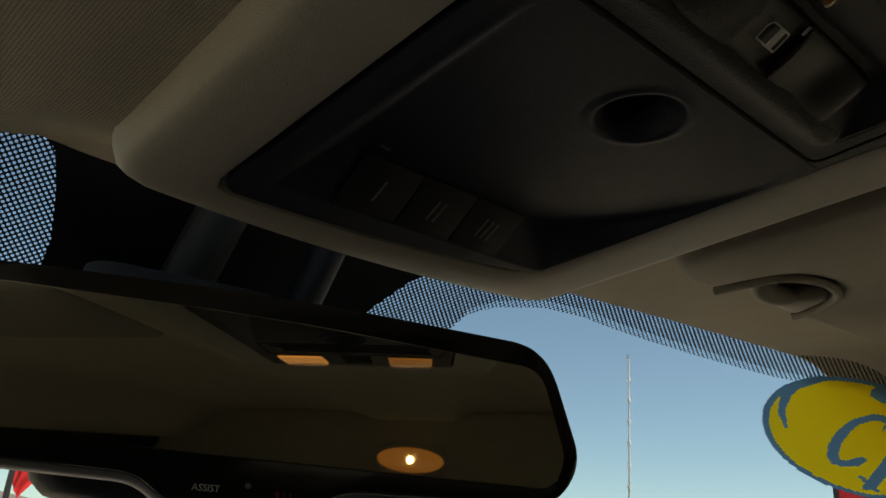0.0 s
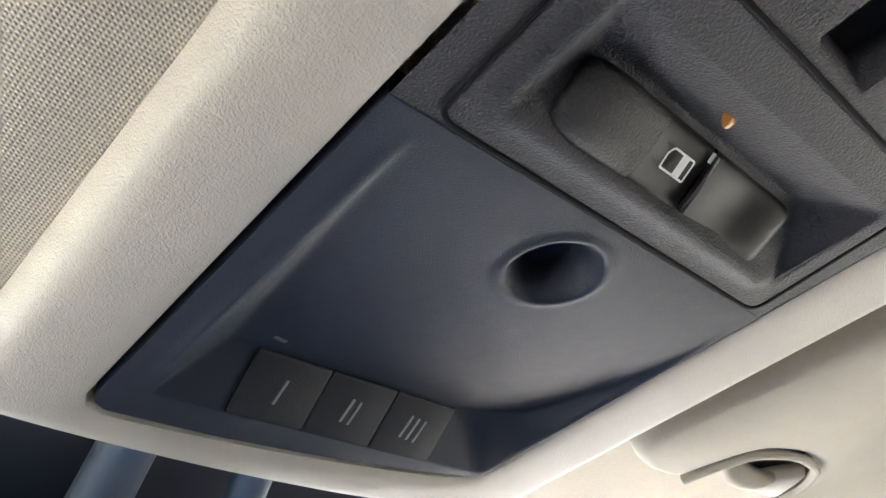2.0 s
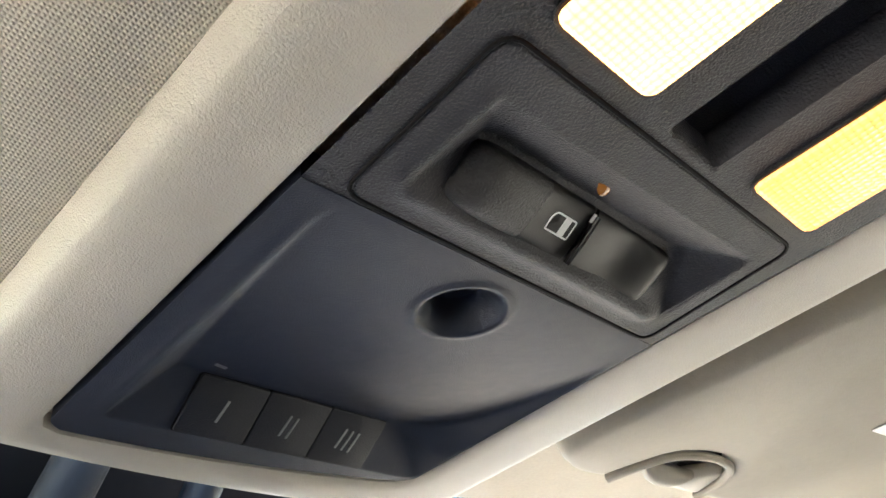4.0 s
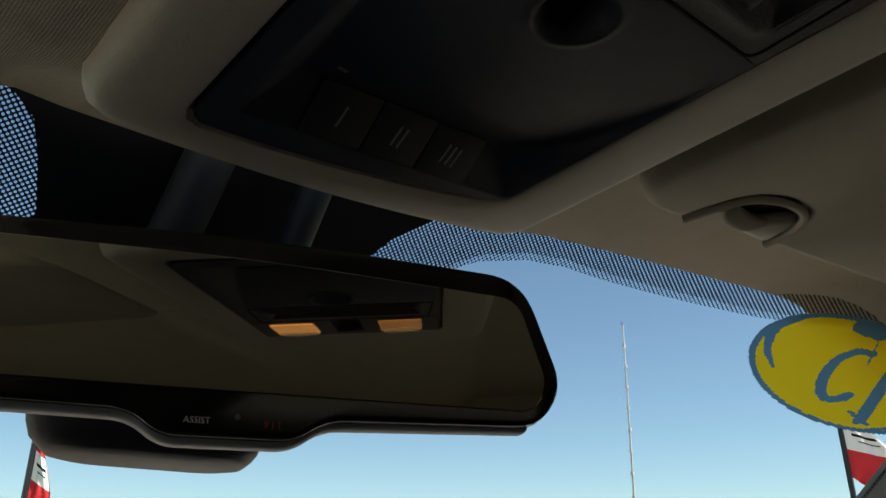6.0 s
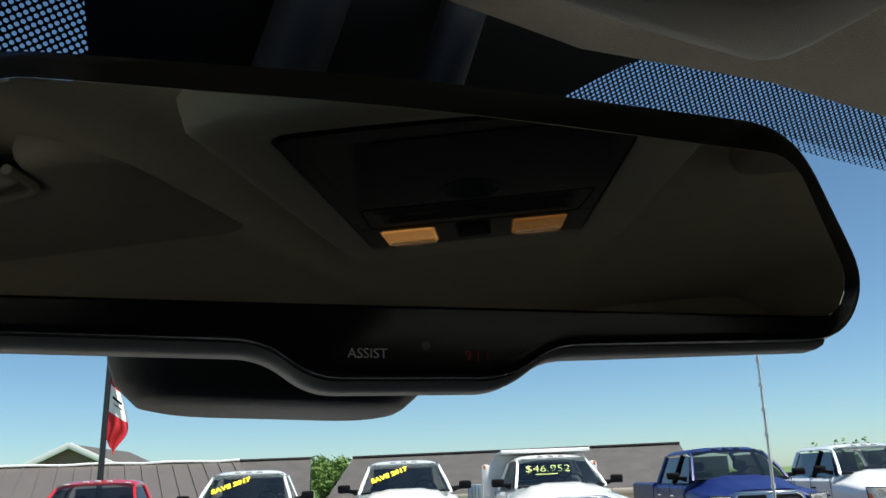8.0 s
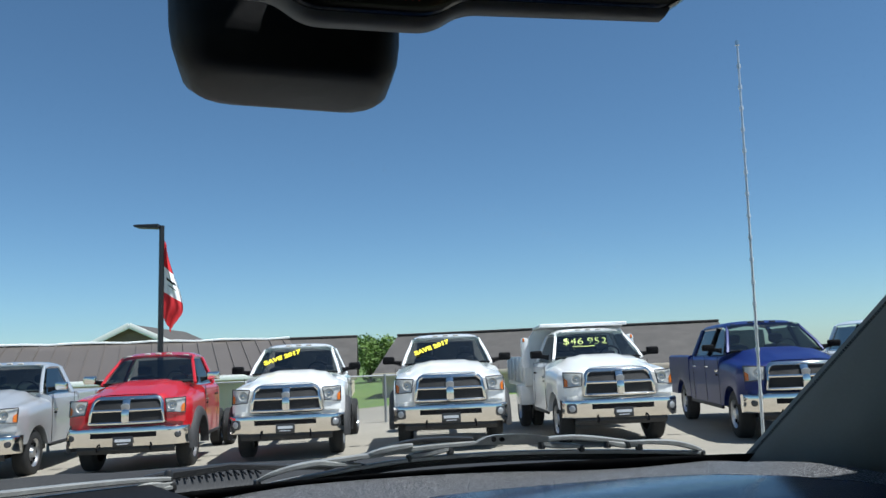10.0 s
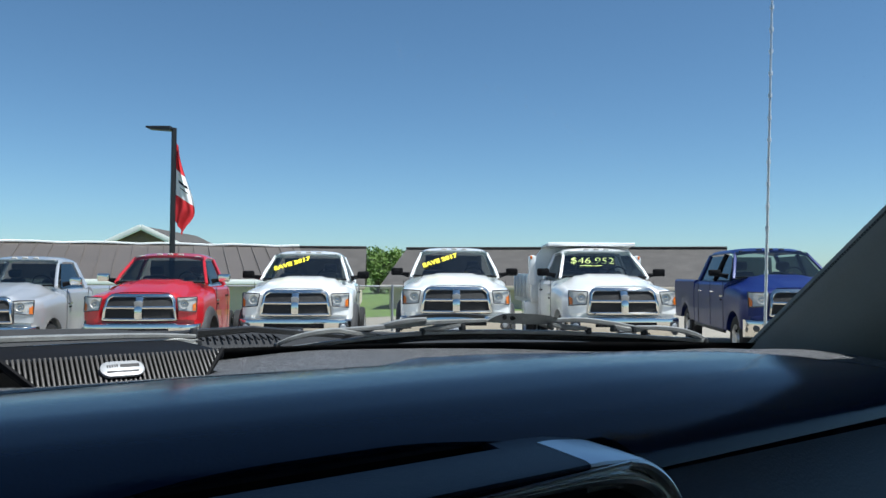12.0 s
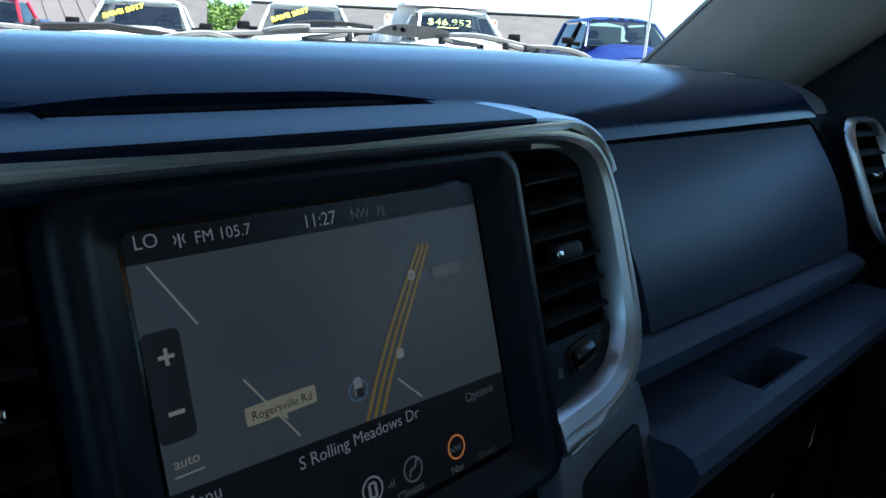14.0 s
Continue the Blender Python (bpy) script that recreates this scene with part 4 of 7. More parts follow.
for k in range(5):
    link("bar", *moved(box((-0.0125 + k * 0.0021, 0.0025 + 0.0002 * k, 0.0036), (0.0012, 0.0034, 0.0003)), BADGE), GREYTRIM, badge)
link("bar", *moved(box((0.0065, 0.0028, 0.0036), (0.0165, 0.0036, 0.0003)), BADGE), GREYTRIM, badge)
link("bar", *moved(box((0.0, -0.0040, 0.0036), (0.027, 0.0020, 0.0003)), BADGE), GREYTRIM, badge)


# passenger side face: glovebox lid, chamfered rail, ledge with a pull
def face_pt(x, v):
    """Upper lid: v 0 at the seam, 1 at the bottom."""
    z = (1.4235 - 0.012 * (x - 0.25)) * (1 - v) + (1.3145 - 0.041 * (x - 0.23)) * v
    y = 0.029 - 0.058 * v - 0.010 * math.sin(math.pi * v)
    return (x, y, z)


def lid_pt(u, v, off=0.0):
    x0, x1 = 0.222 + 0.012 * v, 0.655 - 0.006 * v
    p = face_pt(x0 + (x1 - x0) * u, v)
    return (p[0], p[1] - off, p[2])


glove = thing("glovebox", None, "closed dark vinyl glovebox lid with a chamfered lower rail", "glovebox")
us, vs = steps(0, 1, 48), steps(0, 1, 20)
v1, f1 = grid(lambda u, v: lid_pt(u, v), us, vs)
edge = [lid_pt(u, 0) for u in us] + [lid_pt(1, v) for v in vs[1:]] + [lid_pt(u, 1) for u in reversed(us[:-1])] + [lid_pt(0, v) for v in reversed(vs[1:-1])]
v2, f2 = loft([edge, [(p[0], p[1] + 0.02, p[2]) for p in edge]], caps=(False, False))
link("lid", *join((v1, f1), (v2, f2)), PANELVINYL, glove, "dark grained glovebox lid", sharp=50)


def rail(x, k):
    zt = 1.3130 - 0.041 * (x - 0.23)
    prof = [(-0.018, 0.001), (-0.0320, -0.0015), (-0.0425, -0.006), (-0.0445, -0.0095), (-0.0410, -0.018), (-0.032, -0.032), (-0.015, -0.038)]
    return (x, prof[k][0], zt + prof[k][1])


link("rail", *loft([[rail(x, k) for k in range(7)] for x in steps(0.180, 0.662, 16)]), PANELVINYL, glove, "slate chamfered rail", sharp=20)
lower = thing("lower_glovebox", None, "dark lower glovebox drawer with a recessed pull", "glovebox")


def ledge(x, k):
    zt = 1.266 - 0.022 * (x - 0.23)
    prof = [(0.03, 0.0), (-0.070, -0.002), (-0.080, -0.006), (-0.086, -0.014), (-0.084, -0.024), (-0.065, -0.055), (-0.035, -0.09), (0.03, -0.10)]
    return (x, prof[k][0], zt + prof[k][1])


link("body", *loft([[ledge(x, k) for k in range(8)] for x in steps(0.200, 0.325, 12)]), PANELVINYL, lower, sharp=25)
link("body", *loft([[ledge(x, k) for k in range(8)] for x in steps(0.420, 0.70, 6)]), PANELVINYL, lower, sharp=25)
link("pull", *loft([[(x, y, ledge(x, 0)[2] + z) for y, z in ((0.03, -0.001), (-0.043, -0.002), (-0.045, -0.034), (-0.067, -0.034), (-0.0685, -0.004), (-0.072, -0.003), (-0.080, -0.006), (-0.086, -0.014), (-0.084, -0.024), (-0.065, -0.055), (-0.035, -0.09), (0.03, -0.10))] for x in steps(0.325, 0.420, 4)]), PANELVINYL, lower, "recessed pull behind a thin lip", sharp=25)
# black sheet over the recess floor, standing in for the shade inside
link("pull_shade", *box((0.3725, -0.056, 1.2305), (0.093, 0.022, 0.004)), BLACK, lower)

# dash back wall and lower body, so that nothing opens behind the panels
for c, size in (((0, 0.22, 1.30), (1.42, 0.34, 0.24)), ((0, 0.13, 1.05), (1.5, 0.25, 0.34)), ((0.44, 0.075, 1.36), (0.47, 0.05, 0.11)), ((0.45, 0.03, 1.16), (0.72, 0.10, 0.20)), ((0.72, 0.17, 1.2), (0.2, 0.2, 0.3))):
    link("core", *box(c, size), BLACK, dash, sharp=20)
# right end of the dash with its upright outer vent
link("end_cap", *loft([[(x, y, z) for y, z in ((0.42, 1.36), (0.20, 1.425), (0.09, 1.430), (0.045, 1.424), (0.016, 1.395), (-0.012, 1.33), (-0.03, 1.26), (-0.035, 1.20), (0.1, 1.15), (0.42, 1.15))] for x in (0.690, 0.698, 0.79, 0.80)]), COAL, dash, "dark end of the dash", sharp=30)
sidevent = thing("air_vent", None, "upright outer air vent with a satin silver rim", "air vent")


def sv(u, v, w=0.0):
    """Place on the outer vent's face: u across, v down, w towards the cab."""
    return (0.694 + u * 0.075 + 0.004 * v, 0.012 - 0.055 * v - 0.012 * u - w, 1.424 - 0.125 * v)


outl = rounded([(0, 0), (1, 0), (1, 1), (0, 1)], [0.3, 0.3, 0.3, 0.3], 6)
link("rim", *loft([[sv(0.5 + (u - 0.5) * s, 0.5 + (v - 0.5) * (1 - (1 - s) * 0.6), w) for u, v in outl] for s, w in ((1.06, 0.0), (1.05, 0.007), (1.00, 0.009), (0.93, 0.006), (0.91, -0.004))], caps=(False, False)), SILVER, sidevent, "satin silver rim", sharp=40)
link("throat", *loft([[sv(0.5 + (u - 0.5) * 0.85, 0.5 + (v - 0.5) * 0.92, w) for u, v in outl] for w in (0.0, -0.03)], caps=(False, True)), BLACK, sidevent)
for k in range(6):
    v = 0.12 + 0.152 * k
    link("vane", *bar([sv(0.08, v, 0.0), sv(0.92, v, 0.0)], 0.012, 0.0022, (0, -0.4, 1)), COAL, sidevent)
link("knob", *box(sv(0.4, 0.45, 0.006), (0.012, 0.010, 0.006), 0.002), CHROME, sidevent, "small bright knob")

# ---- centre stack: face frame with x right, y up the face, z towards the seats ----
TILT = radians(16.5)
STK = basis(Vector((0, 0, 1.42)), Vector((1, 0, 0)), Vector((0, math.sin(TILT), math.cos(TILT))), Vector((0, -math.cos(TILT), math.sin(TILT))))
stack = thing("centre_stack", STK, "dark centre stack with satin silver frame and top tray", "console")
# top shelf with a shallow tray; satin end caps beyond the seams
def shelf(x0, x1, prof, material, name, n=24, lab=""):
    """An end of the shelf: flat, then rolling over its outer corner."""
    def drop(x):
        k = min(1.0, max(0.0, (abs(x) - 0.163) / 0.039))
        return 0.034 * (1 - math.sqrt(1 - k * k)) + 0.002 * smoothstep(0.14, 0.17, abs(x))
    xs_ = [x0 + (x1 - x0) * math.sin(k / n * math.pi / 2) for k in range(n + 1)]
    return link(name, *loft([[(x, y - drop(x) * (1 + 0.4 * max(0, -z) / 0.06), z) for y, z in prof] for x in xs_]), material, stack, lab, sharp=35)


SHELFVINYL = mat("dark shelf vinyl", (0.008, 0.015, 0.034), 0.34, 0, 0.06, 10, 0.4, 900, bdist=0.0004, spec=0.20, rvar=0.02)
SHELF = [(0.0235, 0.0085), (0.0250, 0.0115), (0.0268, 0.0112), (0.0290, 0.0070), (0.0350, -0.0080), (0.0408, -0.0230), (0.0430, -0.0300), (0.0515, -0.0490), (0.0620, -0.0660), (0.0665, -0.0850), (0.02, -0.085), (0.012, -0.03), (0.012, 0.004)]
TRAY = [(0.0235, 0.0085), (0.0250, 0.0115), (0.0268, 0.0112), (0.0290, 0.0070), (0.0350, -0.0080), (0.0395, -0.0195), (0.0418, -0.0255), (0.0430, -0.0282), (0.0424, -0.0302), (0.0250, -0.0325), (0.0260, -0.0450), (0.0492, -0.0465), (0.0515, -0.0490), (0.0620, -0.0660), (0.0665, -0.0850), (0.0135, -0.085), (0.012, -0.03), (0.012, 0.004)]
link("top_shelf", *join(*[loft([[(x, y, z) for y, z in prof] for x in xs_]) for prof, xs_ in ((SHELF, (-0.131, -0.118, -0.091)), (TRAY, (-0.091, -0.05, 0.0, 0.05, 0.104)), (SHELF, (0.104, 0.120, 0.131)))]), SHELFVINYL, stack, "dark top shelf with a recessed tray", sharp=30)
CAP = [(0.0235, 0.0075), (0.0250, 0.0105), (0.0268, 0.0102), (0.0290, 0.0070), (0.0350, -0.0080), (0.0430, -0.0290), (0.0400, -0.0300), (0.012, -0.03), (0.012, 0.004)]
SHELF_BACK = [(0.0425, -0.0300), (0.0515, -0.0490), (0.0620, -0.0660), (0.0665, -0.0850), (0.02, -0.085), (0.02, -0.03)]
for sg in (1, -1):
    shelf(sg * 0.1322, sg * 0.2015, CAP, SILVER, "end_cap", 24, "satin silver end cap")
    shelf(sg * 0.1312, sg * 0.2012, SHELF_BACK, SHELFVINYL, "shelf_back", 16)
link("tray_floor", *join(box((0.0065, 0.0275, -0.0388), (0.1945, 0.0012, 0.0120)), box((0.0065, 0.037, -0.0448), (0.1945, 0.020, 0.0008))), BLACK, stack, "dark tray lining", sharp=20)
# face plate behind everything
face = rounded([(-0.204, 0.016), (0.200, 0.016), (0.206, -0.13), (0.196, -0.30), (-0.196, -0.30), (-0.206, -0.13)], 0.02, 5)
link("face_plate", *slab(face, -0.08, -0.012, 0.004), BLACK, stack, sharp=30)
# silver frame: along the top, round the corner and down to the lower tip
knots = [(-0.16, 0.0222, 0.0046), (0.0, 0.0186, 0.0044), (0.10, 0.0180, 0.0044), (0.13, 0.0176, 0.0048), (0.154, 0.0160, 0.0054), (0.172, 0.0110, 0.0066), (0.182, 0.002, 0.0078), (0.1875, -0.014, 0.0088), (0.1900, -0.040, 0.0104), (0.1912, -0.070, 0.0130), (0.1900, -0.095, 0.0158), (0.182, -0.112, 0.0175), (0.168, -0.1225, 0.0182), (0.148, -0.1290, 0.0188), (0.110, -0.1352, 0.0195)]
for _ in range(2):
    cut = [knots[0]]
    for p, q in zip(knots, knots[1:]):
        cut += [tuple(a * 0.75 + c * 0.25 for a, c in zip(p, q)), tuple(a * 0.25 + c * 0.75 for a, c in zip(p, q))]
    knots = cut + [knots[-1]]
path, wid = [(k[0], k[1]) for k in knots], [k[2] for k in knots]
TURN = next(i for i, p in enumerate(path) if p[0] > 0.150)


def frame_side(sg, name, lab):
    rings = []
    for i, (x, y) in enumerate(path):
        a, b = Vector(path[max(i - 1, 0)]), Vector(path[min(i + 1, len(path) - 1)])
        t = (b - a).normalized()
        nx, ny = -t.y, t.x
        w = wid[i]
        ring = []
        for o, h in ((-0.66, -0.010), (-0.62, -0.004), (-0.56, 0.004), (-0.36, 0.0118), (0.02, 0.0142), (0.08, 0.0137), (0.16, 0.0147), (0.40, 0.0150), (0.50, 0.0130), (0.55, -0.004)):
            low_ = h * (0.72 + 0.28 * smoothstep(0.110, 0.155, x)) if y < -0.10 and h > 0 else h
            ring.append((sg * (max(x + nx * w * o, 0.1136) if y < -0.10 else x + nx * w * o), y + ny * w * o, low_))
        rings.append(ring)
    return link(name, *loft(rings), SILVER, stack, lab, sharp=28)


frame_side(1, "silver_frame", "satin silver frame round the vent")
frame_side(-1, "silver_frame", "satin silver frame round the vent")
# thin bright outline and graphite outer side
for sg in (1, -1):
    outer = [(sg * (x + 0.002 + 0.0065 * (1 - smoothstep(-0.012, 0.018, y))), y + 0.006 * smoothstep(-0.012, 0.012, y) - 0.011 * (1 - smoothstep(-0.135, -0.095, y)), 0.008) for x, y in path[TURN:]]
    link("outer_line", *tube(outer, 0.0013, 8), CHROME, stack)
    side = []
    for i, (x, y) in enumerate(path[TURN - 1:]):
        k = min(1, i / 8)
        side.append([(sg * (x + 0.005 * k), y + 0.004 * (1 - k), 0.006), (sg * (x + 0.013 * k), y + 0.004 - 0.008 * max(0, -y / 0.13), 0.004), (sg * (x + 0.020 * k), y + 0.003 - 0.01 * max(0, -y / 0.13), -0.02)])
    link("graphite_side", *loft(side, closed=False), DARKSILVER, stack, "graphite outer edge", sharp=50)
    low = rounded([(sg * 0.112, -0.142), (sg * 0.170, -0.136), (sg * 0.199, -0.125), (sg * 0.206, -0.15), (sg * 0.198, -0.30), (sg * 0.112, -0.30)], 0.006, 4)
    link("lower_cheek", *slab(low, -0.03, 0.005, 0.003), DARKSILVER, stack, "graphite lower cheek", sharp=30)
    pad_ = rounded([(sg * 0.128, -0.165), (sg * 0.150, -0.158), (sg * 0.190, -0.151), (sg * 0.190, -0.29), (sg * 0.128, -0.29)], [0.008, 0.004, 0.006, 0.006, 0.006], 4)
    link("rubber_pad", *slab(pad_, 0.003, 0.0075, 0.002), COAL, stack, sharp=30)

# screen surround, tapering in to the glass
SURROUND = mat("satin screen surround", (0.011, 0.014, 0.022), 0.36, 0, 0.08, 14, 0.3, 1200, bdist=0.0003, spec=0.25)
rr = []
for w, top_, bot_, zz in ((0.2260, 0.0148, -0.1520, -0.012), (0.2255, 0.0146, -0.1517, 0.005), (0.2225, 0.0140, -0.1507, 0.0098), (0.2150, 0.0122, -0.1485, 0.0128), (0.2060, 0.0098, -0.1460, 0.0130), (0.1970, 0.0076, -0.1430, 0.0110), (0.1890, 0.0056, -0.1390, 0.0070), (0.1745, 0.0018, -0.1310, 0.0006)):
    rr.append([(x, y + (top_ + bot_) / 2, zz) for x, y in rrect(w, top_ - bot_, 0.009 + 0.1 * (w - 0.1745), 6)])
link("screen_surround", *loft(rr, caps=(False, False)), SURROUND, stack, "dark raised frame sloping in to the screen", sharp=40)
# touch screen with its map picture
screen = thing("touch_screen", STK, "dim lit touch screen showing a navigation map", "screen")
link("glass", *slab(rrect(0.176, 0.134, 0.003, 3), -0.004, 0.0, 0.0006), GLOSSBLACK, screen).matrix_local = pose(0, -0.064, 0)


def glow(name, col, s=0.31):
    return emitting(name, col, s, 0.01)


G_MAP, G_BAR, G_BOX = glow("map ground", (0.0135, 0.0165, 0.019)), glow("screen bar", (0.0015, 0.0018, 0.0024)), glow("zoom box", (0.0026, 0.003, 0.0036))
G_TXT, G_DIM, G_ROAD, G_RAMP = glow("screen letters", (0.048, 0.053, 0.058)), glow("dim letters", (0.022, 0.025, 0.028)), glow("map highway", (0.048, 0.033, 0.010)), glow("map road", (0.062, 0.061, 0.056))
G_WATER, G_TAG, G_RING = glow("map stream", (0.012, 0.017, 0.030)), glow("road tag", (0.062, 0.060, 0.044)), glow("orange ring", (0.16, 0.055, 0.015))
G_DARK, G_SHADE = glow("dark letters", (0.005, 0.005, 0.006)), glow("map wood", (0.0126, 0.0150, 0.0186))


def flat(name, poly, z, material, parent=None):
    return link(name, [(x, y, z) for x, y in poly], [tuple(range(len(poly)))], material, parent or screen, smooth=False)


def strip(name, pts, w, z, material, parent=None):
    rings = []
    for i, p in enumerate(pts):
        a, b = Vector(pts[max(i - 1, 0)]), Vector(pts[min(i + 1, len(pts) - 1)])
        t = (b - a).normalized()
        rings.append([(p[0] - t.y * w / 2, p[1] + t.x * w / 2, z), (p[0] + t.y * w / 2, p[1] - t.x * w / 2, z)])
    return link(name, *loft(rings, closed=False), material, parent or screen, smooth=False)


flat("status_bar", [(-0.0855, 0.0), (0.0855, 0.0), (0.0855, -0.0105), (-0.0855, -0.0105)], 0.0004, G_BAR)
mapp = flat("map", [(-0.0855, -0.0105), (0.0855, -0.0105), (0.0855, -0.0925), (-0.0855, -0.0865)], 0.0004, G_MAP)
flat("street_bar", [(-0.0855, -0.0865), (0.0855, -0.0925), (0.0855, -0.128), (-0.0855, -0.128)], 0.0004, G_BAR)
flat("wood", [(-0.055, -0.035), (-0.03, -0.026), (-0.012, -0.03), (0.0, -0.045), (-0.015, -0.06), (-0.045, -0.058), (-0.062, -0.05)], 0.0006, G_SHADE, mapp)
for off in (-0.0042, 0.0, 0.0042):
    strip("highway_line", [(0.0035 + off, -0.089), (0.0115 + off, -0.075), (0.0225 + off, -0.058), (0.034 + off * 0.9, -0.042), (0.047 + off * 0.7, -0.024)], 0.0016, 0.0009, G_ROAD, mapp)
strip("street_line", [(-0.079, -0.0115), (-0.065, -0.034)], 0.0008, 0.0009, G_RAMP, mapp)
strip("street_line", [(-0.052, -0.057), (-0.033, -0.084)], 0.0008, 0.0009, G_RAMP, mapp)
strip("street_line", [(0.019, -0.077), (0.031, -0.0885)], 0.0008, 0.0009, G_RAMP, mapp)
strip("stream", [(-0.0835, -0.018), (-0.078, -0.0225), (-0.0735, -0.030), (-0.076, -0.034)], 0.0006, 0.0008, G_WATER, mapp)
strip("stream", [(-0.06, -0.082), (-0.05, -0.067), (-0.036, -0.056), (-0.024, -0.060), (-0.012, -0.054)], 0.0006, 0.0008, G_WATER, mapp)
flat("zoom_box", [(p[0] - 0.079, p[1] - 0.0515) for p in rrect(0.0135, 0.037, 0.0025, 4)], 0.001, G_BOX, mapp)
flat("plus", [(-0.0812, -0.0411), (-0.0790, -0.0411), (-0.0790, -0.0389), (-0.0776, -0.0389), (-0.0776, -0.0411), (-0.0754, -0.0411), (-0.0754, -0.0425), (-0.0776, -0.0425), (-0.0776, -0.0447), (-0.0790, -0.0447), (-0.0790, -0.0425), (-0.0812, -0.0425)], 0.0014, G_RAMP, mapp)
flat("minus", [(-0.0812, -0.0598), (-0.0754, -0.0598), (-0.0754, -0.0613), (-0.0812, -0.0613)], 0.0014, G_RAMP, mapp)
flat("road_tag", [(p[0] - 0.0385, p[1] - 0.0705) for p in rrect(0.031, 0.0068, 0.001, 3)], 0.0012, G_TAG, mapp)
flat("tag_tail", [(-0.0400, -0.0736), (-0.0370, -0.0736), (-0.0372, -0.0765)], 0.0012, G_TAG, mapp)
flat("road_tag", [(p[0] + 0.0585, p[1] - 0.0375) for p in rrect(0.018, 0.0050, 0.001, 3)], 0.0012, G_DIM, mapp)


def words(text, x, y, size, material, z=0.0009, align="LEFT", parent=None):
    return lettering("words", text, size, pose(x, y, z), material, parent or screen, "", 0.0, align)


words("Rogersville Rd", -0.0385, -0.0722, 0.0046, G_DARK, 0.0015, "CENTER", mapp)
words("LO", -0.0822, -0.0058, 0.0068, G_TXT)
words("FM 105.7", -0.0605, -0.0068, 0.0060, G_TXT)
words("11:27", -0.0150, -0.0082, 0.0074, G_TXT)
words("NW", 0.0088, -0.0078, 0.0056, G_DIM)
words("75", 0.0225, -0.0085, 0.0056, G_DIM)
words("out", 0.0305, -0.0080, 0.0046, glow("faint print", (0.009, 0.010, 0.012)))
words("auto", -0.0825, -0.0788, 0.0052, G_RAMP)
words("S Rolling Meadows Dr", -0.0358, -0.0965, 0.0070, G_TXT)
words("Menu", -0.0825, -0.0935, 0.0066, G_TXT)
words("Options", 0.0570, -0.0995, 0.0060, G_DIM)
words("Climate", 0.0160, -0.1265, 0.0050, G_DIM, align="CENTER")
words("Nav", 0.0450, -0.1275, 0.0050, G_DIM, align="CENTER")
words("Phone", 0.0660, -0.1275, 0.0050, glow("faint letters", (0.008, 0.009, 0.010)), align="CENTER")
words("NW", 0.0455, -0.1185, 0.0042, G_DIM, 0.0012, align="CENTER")
for cx, mtl, r0 in ((0.0190, G_DIM, 0.0056), (0.0465, G_RING, 0.0056), (-0.004, G_TXT, 0.0056)):
    link("ring", *loft([[(cx + r * math.cos(a), -0.1165 + r * math.sin(a), 0.0008) for a in steps(0, 2 * math.pi, 32)] for r in (r0, r0 - 0.0009)], closed=False), mtl, screen)
# pictures inside the ring icons: three seats, a hand of air flow, a small tuner
for dx in (-0.0016, 0.0016):
    strip("seat_mark", [(-0.004 + dx, -0.1192), (-0.004 + dx, -0.1140)], 0.0014, 0.0009, G_TXT)
strip("seat_mark", [(-0.0060, -0.1196), (-0.0020, -0.1196)], 0.0009, 0.0009, G_TXT)
strip("seat_mark", [(-0.0056, -0.1138), (-0.0024, -0.1138)], 0.0009, 0.0009, G_TXT)
strip("flow_arrow", [(0.0165, -0.1192), (0.0175, -0.1165), (0.0200, -0.1160), (0.0212, -0.1140)], 0.0011, 0.0009, G_DIM)
flat("flow_arrow", [(0.0200, -0.1142), (0.0226, -0.1138), (0.0216, -0.1118)], 0.0009, G_DIM)
for k in range(3):
    strip("level_mark", [(0.0045 + 0.0014 * k, -0.1195), (0.0045 + 0.0014 * k, -0.1178 + 0.0009 * k)], 0.0005, 0.0009, G_DIM)
for k in range(2):
    strip("radio_mark", [(-0.0290 + 0.003 * k, -0.1140 - 0.002 * k), (-0.0200 + 0.003 * k, -0.1140 - 0.002 * k), (-0.0200 + 0.003 * k, -0.1195), (-0.0290 + 0.003 * k, -0.1195)], 0.0007, 0.0009, G_DIM)
strip("signal_mark", [(-0.066, -0.0075), (-0.066, -0.0025)], 0.0008, 0.0009, G_TXT)
strip("signal_mark", [(-0.068, -0.0030), (-0.0672, -0.0045), (-0.068, -0.006)], 0.0006, 0.0009, G_TXT)
strip("signal_mark", [(-0.064, -0.0030), (-0.0648, -0.0045), (-0.064, -0.006)], 0.0006, 0.0009, G_TXT)
strip("scale_mark", [(-0.0828, -0.0815), (-0.0722, -0.0815)], 0.0006, 0.0009, G_RAMP)
link("car_mark", *loft([[(-0.0028 + x * 0.0021, -0.0745 + y * 0.0042, 0.0016) for x, y in rrect(2, 2, 0.6, 4)], [(-0.0028 + x * 0.0018, -0.0745 + y * 0.0039, 0.0020) for x, y in rrect(2, 2, 0.6, 4)]]), G_TXT, mapp)
link("car_mark", *box((-0.0028, -0.0765, 0.0022), (0.0038, 0.0036, 0.0003)), G_DARK, mapp)
strip("locator_ring", [(-0.0028 + 0.0048 * math.cos(a), -0.0755 + 0.0042 * math.sin(a)) for a in steps(0, 6.28, 28)], 0.0005, 0.0013, glow("locator blue", (0.020, 0.040, 0.062)), mapp)
